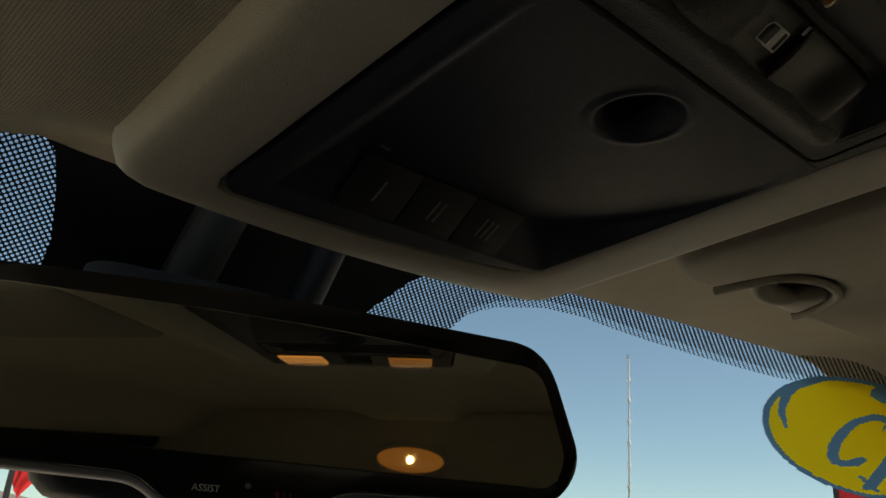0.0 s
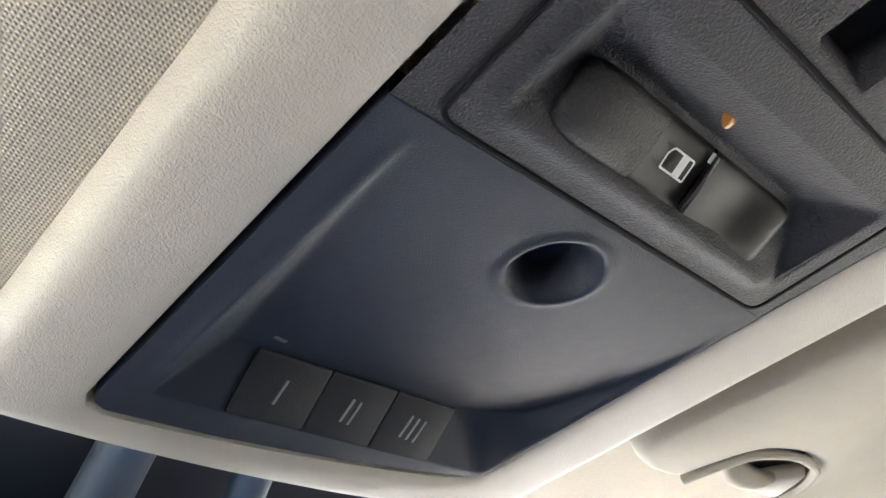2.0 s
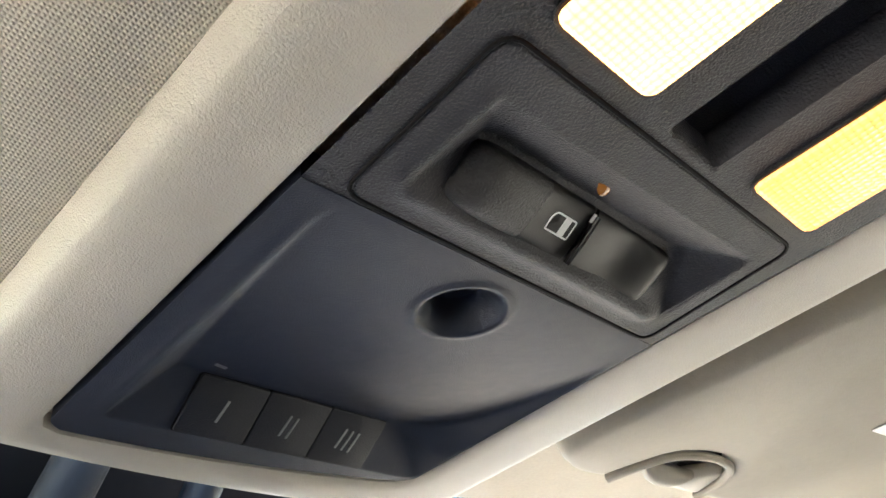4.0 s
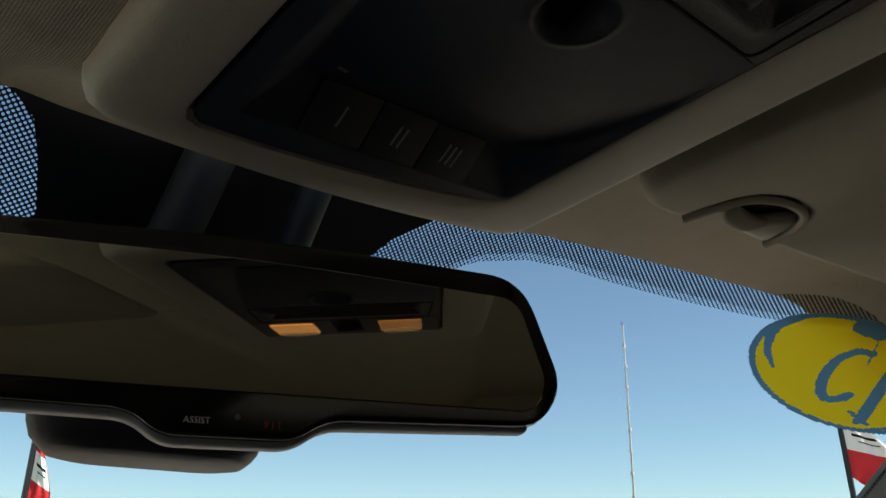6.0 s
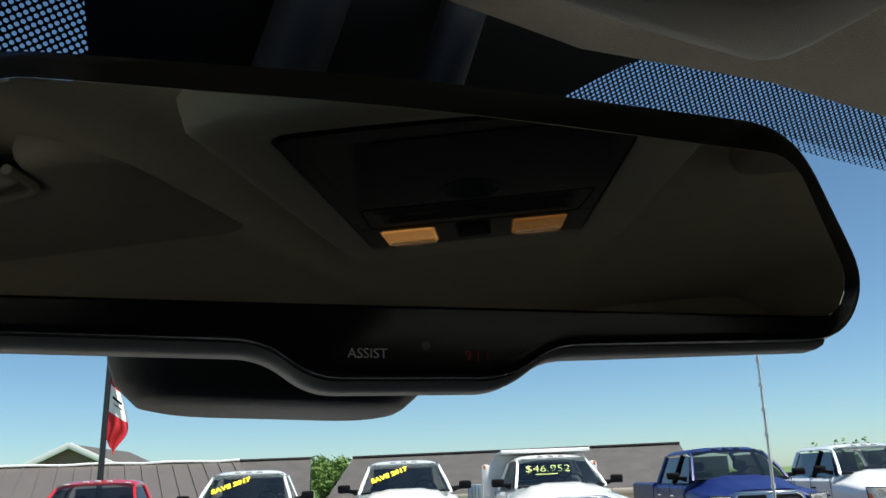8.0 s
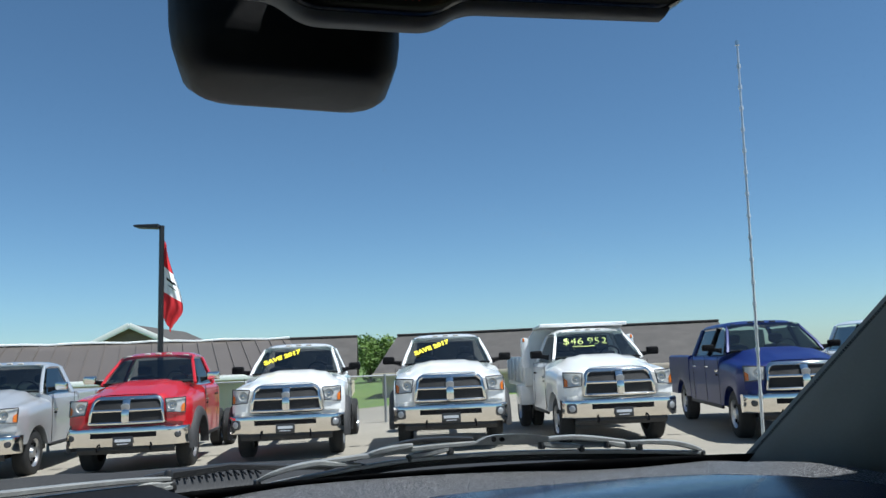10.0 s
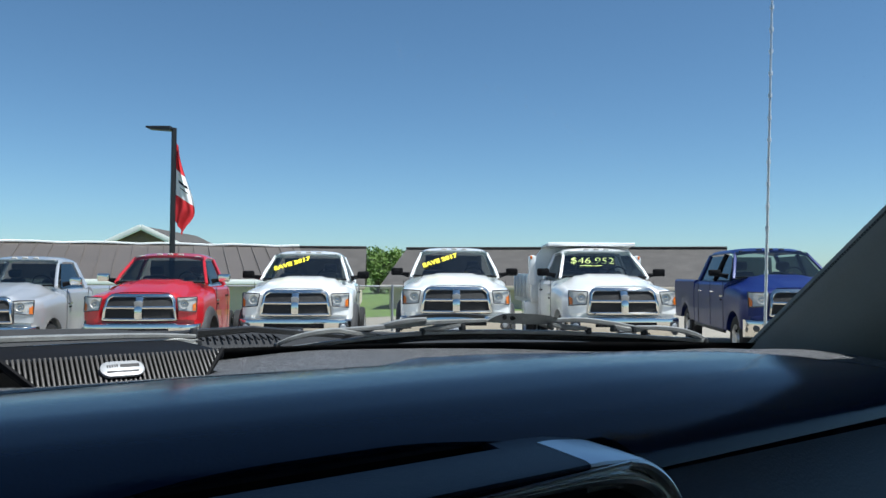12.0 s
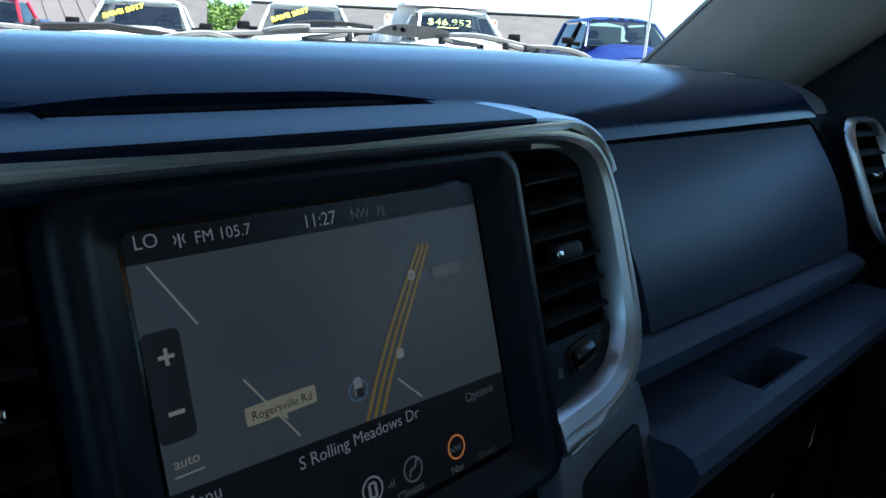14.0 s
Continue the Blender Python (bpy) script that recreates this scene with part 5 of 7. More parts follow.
for sx, sy in ((0.0362, -0.0360), (0.0223, -0.0670)):
    flat("route_shield", [(p[0] + sx, p[1] + sy) for p in rrect(0.0042, 0.0042, 0.0012, 3)], 0.0013, G_RAMP, mapp)
lettering("words", "41", 0.0030, pose(0.0362, -0.0371, 0.0016), G_DARK, mapp, "", 0.0, "CENTER")

# vents either side: dark throat, slanted vanes, knob and wheel
for sg, lab in ((1, "dark air vent with slanted vanes beside the screen"), (-1, "dark air vent with slanted vanes beside the screen")):
    vent = thing("air_vent", STK, lab, "air vent", "centre vents")
    th = rounded([(sg * 0.1165, 0.0125), (sg * 0.166, 0.0125), (sg * 0.179, 0.000), (sg * 0.180, -0.088), (sg * 0.1175, -0.088)], [0.004, 0.012, 0.012, 0.004, 0.004], 4)
    link("throat", *loft([[(x, y, zz) for x, y in inset(th, d)] for d, zz in ((0, 0.001), (0.003, -0.003), (0.004, -0.012))], caps=(False, True)), BLACK, vent, sharp=40)
    for k in range(6):
        y = -0.002 - 0.0148 * k
        x1 = 0.168 + 0.010 * smoothstep(0, 3, k)
        link("vane", *bar([(sg * 0.1185, y - 0.001, 0.000), (sg * x1, y, 0.000)], 0.014, 0.0022, (0, 0.92, 0.38)), COAL, vent)
    link("knob", *box((sg * 0.1430, -0.0435, 0.0075), (0.025, 0.0095, 0.008), 0.003), COAL, vent, "ribbed vane knob")
    link("knob_tip", *box((sg * 0.1325, -0.0440, 0.0105), (0.005, 0.0042, 0.004), 0.001), CHROME, vent, "bright knob tip")
    dp = rounded([(sg * 0.1185, -0.0885), (sg * 0.183, -0.0885), (sg * 0.180, -0.104), (sg * 0.163, -0.1145), (sg * 0.1195, -0.1235)], [0.003, 0.006, 0.01, 0.014, 0.004], 4)
    link("wheel_panel", *slab(dp, -0.008, 0.0035, 0.0012), SLATE, vent, sharp=30)
    link("thumbwheel_rim", *moved(loft([[(x, y, zz) for x, y in rrect(w, h, 0.0045, 4)] for w, h, zz in ((0.026, 0.0165, 0.003), (0.0255, 0.016, 0.0050), (0.0225, 0.013, 0.0050), (0.022, 0.0125, 0.003))], caps=(False, False)), pose(sg * 0.1485, -0.1005, 0, 0, 0, 8 * sg)), COAL, vent)
    link("thumbwheel", *moved(lathe([(0.002, -0.0095), (0.0085, -0.009), (0.0090, -0.004), (0.0090, 0.004), (0.0085, 0.009), (0.002, 0.0095)], 28), pose(sg * 0.1485, -0.1005, -0.001, 0, 0, 8 * sg)), GLOSSBLACK, vent, "gloss thumbwheel")
    for k in range(3):
        link("flow_mark", *box((sg * 0.1675, -0.0925 - 0.0022 * k, 0.0037), (0.005, 0.0008, 0.0003)), DIMMARK, vent)
    link("shut_mark", *box((sg * 0.1275, -0.1055, 0.0037), (0.0045, 0.0055, 0.0003)), DIMMARK, vent)


# ---- pillars, doors and the closed cab ----
PILLAR = mat("pillar trim", (0.26, 0.25, 0.225), 0.75, 0, 0.06, 20, 0.4, 900, bdist=0.0006)


def pillar_mesh(sg, name):
    rows = []
    for z in steps(1.43, 1.985, 20):
        t = (z - 1.43) / 0.555
        f = Vector((0.750, ws_y(0.750, z, -0.006), z))
        r = Vector((0.795 - 0.055 * t, 0.115 - 1.08 * (z - 1.45) - 0.12 * t * (1 - t), z))
        rows.append([(sg * f.x, f.y + 0.012, z + 0.004), (sg * (f.x - 0.004), f.y - 0.002, z), (sg * (f.x - 0.002), f.y - 0.02, z)]
                    + [(sg * (f.x + (r.x - f.x) * k - 0.010 * math.sin(math.pi * k)), f.y + (r.y - f.y) * k - 0.02 * (1 - k), z) for k in steps(0.12, 1, 8)] + [(sg * (r.x + 0.05), r.y - 0.01, z)])
    ob = link(name, *loft(rows, closed=False), PILLAR, sharp=50)
    return tagged(ob, "grey-beige grained windshield pillar trim", "pillar", kind="structure")


pillar_mesh(1, "trim_right")
pillar_mesh(-1, "trim_left")
SEAL = mat("door seal", (0.010, 0.010, 0.010), 0.85, 0, 0.2, 20)
for sg, side in ((1, "east"), (-1, "west")):
    w = link("wall_" + side, *join(box((sg * 0.865, -0.85, 1.065), (0.10, 2.15, 0.66), 0.02), box((sg * 0.7925, -0.483, 1.070), (0.055, 0.914, 0.67), 0.02), box((sg * 0.845, -1.55, 1.65), (0.06, 0.80, 0.66), 0.02), box((sg * 0.850, 0.10, 1.34), (0.09, 0.50, 0.20), 0.02),
             box((sg * 0.845, -0.60, 1.63), (0.06, 0.16, 0.62), 0.02), box((sg * 0.805, -1.10, 1.945), (0.07, 1.75, 0.16), 0.02), bar([(sg * 0.86, 0.13, 1.42), (sg * 0.855, 0.02, 1.54), (sg * 0.84, -0.16, 1.71), (sg * 0.81, -0.36, 1.90)], 0.05, 0.16)), SEAL, sharp=30)
    tagged(w, "dark cab side with door tops, posts and seals", "wall", kind="structure")
    wn_ = link("window_" + ("2" if sg > 0 else "3"), [(sg * 0.847, 0.14, 1.38), (sg * 0.847, -0.54, 1.38), (sg * 0.815, -0.54, 1.88), (sg * 0.815, -0.36, 1.88)], [(0, 1, 2, 3)], SIDEGLASS, smooth=False)
    wn_.visible_shadow = False
    tagged(wn_, "tinted front door window of the cab", "window", kind="structure")
    wn_ = link("window_" + ("4" if sg > 0 else "5"), [(sg * 0.847, -0.66, 1.38), (sg * 0.847, -1.16, 1.38), (sg * 0.815, -1.16, 1.88), (sg * 0.815, -0.66, 1.88)], [(0, 1, 2, 3)], PRIVACY, smooth=False)
    wn_.visible_shadow = False
    tagged(wn_, "tinted rear door window of the cab", "window", kind="structure")
wall_south = link("wall_south", *join(box((0, -1.93, 1.12), (1.75, 0.06, 0.64), 0.02), box((-0.75, -1.93, 1.62), (0.25, 0.058, 0.40), 0.01), box((0.75, -1.93, 1.62), (0.25, 0.058, 0.40), 0.01)), SEAL, sharp=30)
rear_header = link("trim_rear", *box((0, -1.93, 1.94), (1.75, 0.07, 0.32), 0.03), CLOTH, sharp=30)
tagged(rear_header, "beige cloth header above the rear window", "trim", kind="structure")
tagged(wall_south, "dark rear wall of the cab round its window", "wall", kind="structure")
wn_ = link("window_6", [(-0.63, -1.93, 1.43), (0.63, -1.93, 1.43), (0.63, -1.93, 1.82), (-0.63, -1.93, 1.82)], [(0, 1, 2, 3)], PRIVACY, smooth=False)
wn_.visible_shadow = False
tagged(wn_, "tinted rear window of the cab", "window", kind="structure")
floor = link("floor", *box((0, -0.7, 0.80), (1.75, 2.5, 0.04)), SEATCLOTH, sharp=30)
tagged(floor, "dark carpeted cab floor", "floor", kind="structure")
firewall = link("wall_north", *box((0, 0.33, 1.10), (1.72, 0.06, 0.64), 0.01), SEAL, sharp=30)
tagged(firewall, "dark bulkhead below the dash", "wall", kind="structure")

# ---- own truck outside the glass: cowl, wipers, fender and aerial ----
def gpt(x, z, off=0.016):
    return Vector((x, ws_y(x, z) + off, z))


COWLDARK = mat("weathered black cowl plastic", (0.020, 0.020, 0.021), 0.55, 0, 0.3, 30, 0.4, 300, bdist=0.001)
COWL_TOP = [(-0.90, 1.462), (-0.50, 1.482), (-0.20, 1.490), (0.031, 1.484), (0.082, 1.479), (0.219, 1.476), (0.379, 1.471), (0.482, 1.466), (0.583, 1.460), (0.653, 1.455), (0.721, 1.449), (0.85, 1.446)]
def cowl_z(x):
    for (x0, z0), (x1, z1) in zip(COWL_TOP, COWL_TOP[1:]):
        if x <= x1:
            return z0 + (z1 - z0) * max(0, (x - x0) / (x1 - x0))
    return COWL_TOP[-1][1]


cowl = link("cowl", *grid(lambda x, v: (x, ws_y(x, 1.446 + (cowl_z(x) - 1.446) * v ** 0.8) + 0.034 + 0.096 * v, 1.446 + (cowl_z(x) - 1.446) * v ** 0.8), steps(-0.85, 0.85, 60), steps(0, 1, 6)), COWLDARK)
tagged(cowl, "black plastic cowl panel below the windshield", "cowl")
for k in range(12):
    x = 0.150 + 0.0085 * k
    link("rib", *bar([(x, ws_y(x, 1.445) + 0.055, cowl_z(x) * 0.55 + 1.446 * 0.45 + 0.004), (x + 0.004, ws_y(x, 1.445) + 0.095, cowl_z(x) * 0.8 + 1.446 * 0.2 + 0.002)], 0.0022, 0.002), BLACK, cowl)
WIPER = mat("wiper black", (0.022, 0.022, 0.023), 0.42, 0.1, 0.25, 60)
# pale grey base colour stands in for sky and sun reflected on satin
WIPESHEEN = mat("satin wiper grey with painted sheen", (0.30, 0.30, 0.29), 0.33, 0.30, 0.35, 60)


def spline(pts, n=6):
    """Rounds a run of (x, z) points."""
    for _ in range(2):
        cut = [pts[0]]
        for p, q in zip(pts, pts[1:]):
            cut += [(p[0] * 0.75 + q[0] * 0.25, p[1] * 0.75 + q[1] * 0.25), (p[0] * 0.25 + q[0] * 0.75, p[1] * 0.25 + q[1] * 0.75)]
        pts = cut + [pts[-1]]
    return pts


def wiper(blade, claws, bridges, arm, hub, lab, plate=None):
    w = thing("wiper", None, lab, "wiper")
    bl = spline(blade)
    n = len(bl)
    link("rubber", *bar([gpt(x, z - 0.0065, 0.009) for x, z in bl], 0.005, 0.008), RUBBER, w)
    link("blade", *bar([gpt(x, z, 0.013) for x, z in bl], 0.009, 0.0052), WIPESHEEN, w, "worn grey wiper blade")
    for c in claws:
        cs = spline(c)
        link("claw", *bar([gpt(x, z, 0.017) for x, z in cs], [0.005 + 0.006 * math.sin(math.pi * i / (len(cs) - 1)) for i in range(len(cs))], [0.0036 + 0.0032 * math.sin(math.pi * i / (len(cs) - 1)) for i in range(len(cs))]), WIPESHEEN, w)
        for x, z in (c[0], c[-1]):
            link("clip", *box(gpt(x, z - 0.003, 0.014), (0.007, 0.008, 0.009), 0.0015), WIPER, w)
    for b_ in bridges:
        bs = spline(b_)
        link("bridge", *bar([gpt(x, z, 0.024) for x, z in bs], [0.007 + 0.006 * math.sin(math.pi * i / (len(bs) - 1)) for i in range(len(bs))], [0.0042 + 0.0024 * math.sin(math.pi * i / (len(bs) - 1)) for i in range(len(bs))]), WIPESHEEN, w, "worn grey wiper bridge")
    ar = spline(arm)
    link("arm", *bar([gpt(x, z, 0.036) for x, z in ar], 0.011, 0.0055), WIPER, w, "black wiper arm")
    if plate:
        rim = spline(plate + plate[:1])[:-1]
        link("hub", *loft([[gpt(x, z, o) for x, z in rim] for o in (0.020, 0.027)]), WIPESHEEN, w, "worn grey hub plate with a hole", sharp=40)
        link("hole", *moved(lathe([(0.0, 0.0008), (0.0032, 0.0006), (0.0034, -0.001)], 14, "z"), pose(hub[0] - 0.009, gpt(*hub, 0.020).y - 0.0004, hub[1], 90, 0, 0)), BLACK, w)
    else:
        link("hub", *box(gpt(hub[0], hub[1], 0.029), (0.030, 0.008, 0.006), 0.002), WIPER, w)
    link("bolt", *moved(lathe([(0.0, 0.003), (0.0035, 0.0026), (0.0045, 0.0)], 14, "z"), pose(hub[0] + 0.004, gpt(*hub, 0.029).y - (0.0095 if plate else 0.008), hub[1], 90, 0, 0)), BLACK, w)
    return w


wiper([(0.2276, 1.4582), (0.2716, 1.4647), (0.3227, 1.4703), (0.3734, 1.4763), (0.4258, 1.4779), (0.4917, 1.4777), (0.5572, 1.4755), (0.6214, 1.472), (0.7054, 1.4657)],
      [[(0.2167, 1.4647), (0.2357, 1.475), (0.2769, 1.4825), (0.294, 1.4785), (0.333, 1.4739)], [(0.3828, 1.4815), (0.4052, 1.4833), (0.4262, 1.4875)], [(0.528, 1.4881), (0.5453, 1.4835), (0.5749, 1.4815)], [(0.6006, 1.485), (0.6192, 1.4797), (0.6368, 1.4805)], [(0.623, 1.4834), (0.6653, 1.4825), (0.6937, 1.4745), (0.709, 1.467)]],
      [[(0.2687, 1.4805), (0.3339, 1.484), (0.3718, 1.4886), (0.4168, 1.4915), (0.4558, 1.4926)], [(0.3367, 1.4862), (0.3553, 1.4918), (0.3837, 1.4947)], [(0.5228, 1.4911), (0.559, 1.4941), (0.5929, 1.4897), (0.6273, 1.4837)]],
      [(0.300, 1.470), (0.3283, 1.48), (0.3566, 1.4911), (0.386, 1.4992), (0.4257, 1.4996), (0.4571, 1.4967)], (0.478, 1.4970), "grey wiper blade and black arm parked along the cowl",
      [(0.4534, 1.4903), (0.4612, 1.4997), (0.4758, 1.5028), (0.5159, 1.5003), (0.5383, 1.4948), (0.5312, 1.4853)])
wiper([(-0.56, 1.455), (-0.4, 1.468), (-0.2, 1.4659), (-0.0631, 1.4649), (-0.0155, 1.4629), (0.0302, 1.4627), (0.0777, 1.4652), (0.1215, 1.4691)],
      [[(-0.50, 1.466), (-0.44, 1.476), (-0.36, 1.474)], [(-0.24, 1.478), (-0.19, 1.484), (-0.13, 1.479)], [(-0.0635, 1.4727), (-0.0162, 1.4721), (0.0294, 1.4717), (0.0772, 1.4721), (0.122, 1.4727)], [(0.0772, 1.4721), (0.0996, 1.4747), (0.1215, 1.4691)]],
      [[(-0.44, 1.476), (-0.30, 1.487), (-0.16, 1.4828)] + [(-0.064, 1.4828), (-0.017, 1.4821), (0.0285, 1.4815), (0.0765, 1.4806), (0.1197, 1.4781)]],
      [(-0.66, 1.450), (-0.55, 1.474), (-0.40, 1.492), (-0.22, 1.498), (-0.16, 1.494)], (-0.20, 1.493), "black and grey wiper arm and blade parked along the cowl")
# pivot of the passenger's wiper arm on the cowl
pivot = thing("wiper_pivot", None, "dark wiper pivot with a bolt on the cowl", "wiper pivot")
link("link_arm", *bar([gpt(0.098, 1.478, 0.040), gpt(0.119, 1.480, 0.040), gpt(0.188, 1.484, 0.040), gpt(0.300, 1.472, 0.036)], [0.012, 0.016, 0.014, 0.010], [0.008, 0.010, 0.008, 0.005]), WIPER, pivot)
link("bolt", *moved(lathe([(0.0, 0.004), (0.0035, 0.0035), (0.0048, 0.001), (0.0048, -0.010)], 16, "z"), pose(*gpt(0.119, 1.484, 0.034))), WIPER, pivot)
fender = thing("front_fender", None, "white painted front fender of the own truck, below the glass", "fender")
link("panel", *loft([[(x, y, z) for x, z in ((0.62, 1.05), (0.62, 1.185), (0.90, 1.192), (0.99, 1.16), (1.01, 0.95), (1.01, max(0.55, 0.48 + math.sqrt(max(0, 0.25 - (y - 0.95) ** 2)))), (0.95, max(0.55, 0.48 + math.sqrt(max(0, 0.25 - (y - 0.95) ** 2)))))] for y in steps(0.36, 1.75, 24)]), WHITEPAINT, fender, sharp=30)
link("wheel", *moved(lathe([(0.25, -0.12), (0.36, -0.125), (0.405, -0.09), (0.405, 0.09), (0.36, 0.125), (0.25, 0.12)], 32), pose(0.86, 0.95, 0.485)), RUBBER, fender)
AERIAL = mat("bright steel wire", (0.72, 0.72, 0.72), 0.35, 0.55, 0.05, 30)
aerial = thing("aerial", None, "slim silver whip aerial with fine rings on the fender", "aerial")
A0, A1 = Vector((0.9785, 0.412, 1.20)), Vector((0.9755, 0.381, 2.094))
link("mast", *tube([A0, A0.lerp(A1, 0.5), A1], [0.0028, 0.0022, 0.0016], 10), AERIAL, aerial, "thin steel mast")
for k in range(16):
    c = A0.lerp(A1, 0.36 + 0.04 * k)
    link("ring", *tube([c - Vector((0, 0, 0.003)), c + Vector((0, 0, 0.003))], 0.0034, 8), AERIAL, aerial)
link("tip", *tube([A1, A1 + Vector((0, 0, 0.008))], 0.0035, 8), CHROME, aerial)
link("foot", *moved(lathe([(0.0, 0.06), (0.008, 0.05), (0.016, 0.01), (0.03, 0.0)], 16, "z"), pose(0.9785, 0.412, 1.19)), BLACK, aerial)


# ---- the lot outside ----
GROUND_Z = 0.06


def gz(x, y):
    """Height of the lot, which falls gently along the row of trucks."""
    return 0.06 + 0.027 * max(min(0.8 * x - 0.6 * y, 0.0), -13.0)


CONCRETE = mat("lot concrete", (0.255, 0.232, 0.192), 0.85, 0, 0.16, 0.5, 0.5, 30, bdist=0.006)
GRASS = mat("mown grass", (0.10, 0.16, 0.035), 0.9, 0, 0.35, 0.3, 0.6, 8, bdist=0.05)
ground = link("ground", *grid(lambda x, y: (x, y, gz(x, y) - 0.03), [-900, -300, -100] + steps(-60, 80, 60) + [120, 300, 900], [-900, -300, -100] + steps(-60, 80, 60) + [120, 300, 900]), GRASS)
tagged(ground, "green mown grass reaching to the horizon", "ground", kind="structure")
lot = link("pavement", *grid(lambda x, y: (x, y, gz(x, y)), steps(-40, 45, 85), steps(-40, 24.0, 64)), CONCRETE)
tagged(lot, "pale sunlit concrete sales lot", "pavement", kind="structure")

# direction away from us, along which the buildings lie
AWAY = Vector((0.60, 0.80, 0))


def mirrored(pts):
    """A closed ring from its right half, top centre first and bottom centre last."""
    return pts + [(-x, y, z) for x, y, z in reversed(pts[1:-1])]


def body_ring(y, W, ztop, zsh, zb, crown=1.0):
    half = [(0, ztop), (0.40 * W, ztop - 0.006 * crown), (0.60 * W, ztop - 0.022 * crown), (0.72 * W, ztop - 0.06 * crown - 0.3 * (ztop - zsh) * crown), (0.84 * W, zsh + 0.012), (0.93 * W, zsh - 0.015), (0.985 * W, zsh - 0.07),
            (1.0 * W, zsh - 0.20), (1.0 * W, (zsh - 0.2) * 0.45 + zb * 0.55), (0.985 * W, zb), (0.80 * W, zb + 0.01), (0.45 * W, zb + 0.02), (0, zb + 0.02)]
    return mirrored([(x, y, z) for x, z in half])


def arch(y, yc, r, zc, base):
    d = abs(y - yc)
    return max(base, zc + math.sqrt(r * r - d * d)) if d < r else base




def wheel(parent, x, y, z, r=0.405, w=0.25, dual=False, deep=1):
    wh = link("wheel", *moved(lathe([(r * 0.60, -w / 2), (r * 0.86, -w / 2 - 0.005), (r * 0.96, -w * 0.44), (r, -w * 0.36), (r, w * 0.36), (r * 0.96, w * 0.44), (r * 0.86, w / 2 + 0.005), (r * 0.60, w / 2), (r * 0.58, w * 0.3), (r * 0.58, -w * 0.3)], 36), pose(x, y, z)), RUBBER, parent, "black tyre", sharp=40)
    s = 1 if x > 0 else -1
    face = s * w / 2
    k = -0.55 if dual else 1.0
    link("rim", *moved(lathe([(r * 0.60, face), (r * 0.56, face * 0.9), (r * 0.50, face * (0.55 if not dual else 0.2)), (r * 0.30, face * 0.50 * k), (r * 0.24, face * 0.55 * k), (r * 0.20, face * 0.95), (0.001, face * 1.0)], 32), pose(x, y, z)), STEEL, wh, "bright wheel rim")
    for j in range(8):
        a = 2 * math.pi * j / 8
        c = (x + face * (0.62 if not dual else 0.1), y + r * 0.42 * math.cos(a), z + r * 0.42 * math.sin(a))
        link("slot", *moved(lathe([(0.0, s * 0.012), (0.030, s * 0.011), (0.036, -s * 0.01)], 12), pose(*c)), BLACK, wh)
    return wh


HEADL = mat("lamp reflector", (0.62, 0.60, 0.57), 0.38, 0.30, 0.25, 25)
LAMPCLEAR = mat("clear marker lens", (0.42, 0.40, 0.37), 0.25, 0, 0.1, 20)
LAMPDARK = mat("lamp bezel", (0.06, 0.06, 0.065), 0.25, 0.3, 0.1, 20)
MESH = mat("grille mesh", (0.006, 0.006, 0.007), 0.7, 0, 0.2, 40, 0.8, 90, bdist=0.01)
PLATE = mat("plate card", (0.03, 0.03, 0.032), 0.4, 0, 0.1, 10)


INNERDASH = mat("grey cab trim", (0.10, 0.105, 0.10), 0.7, 0, 0.2, 6)


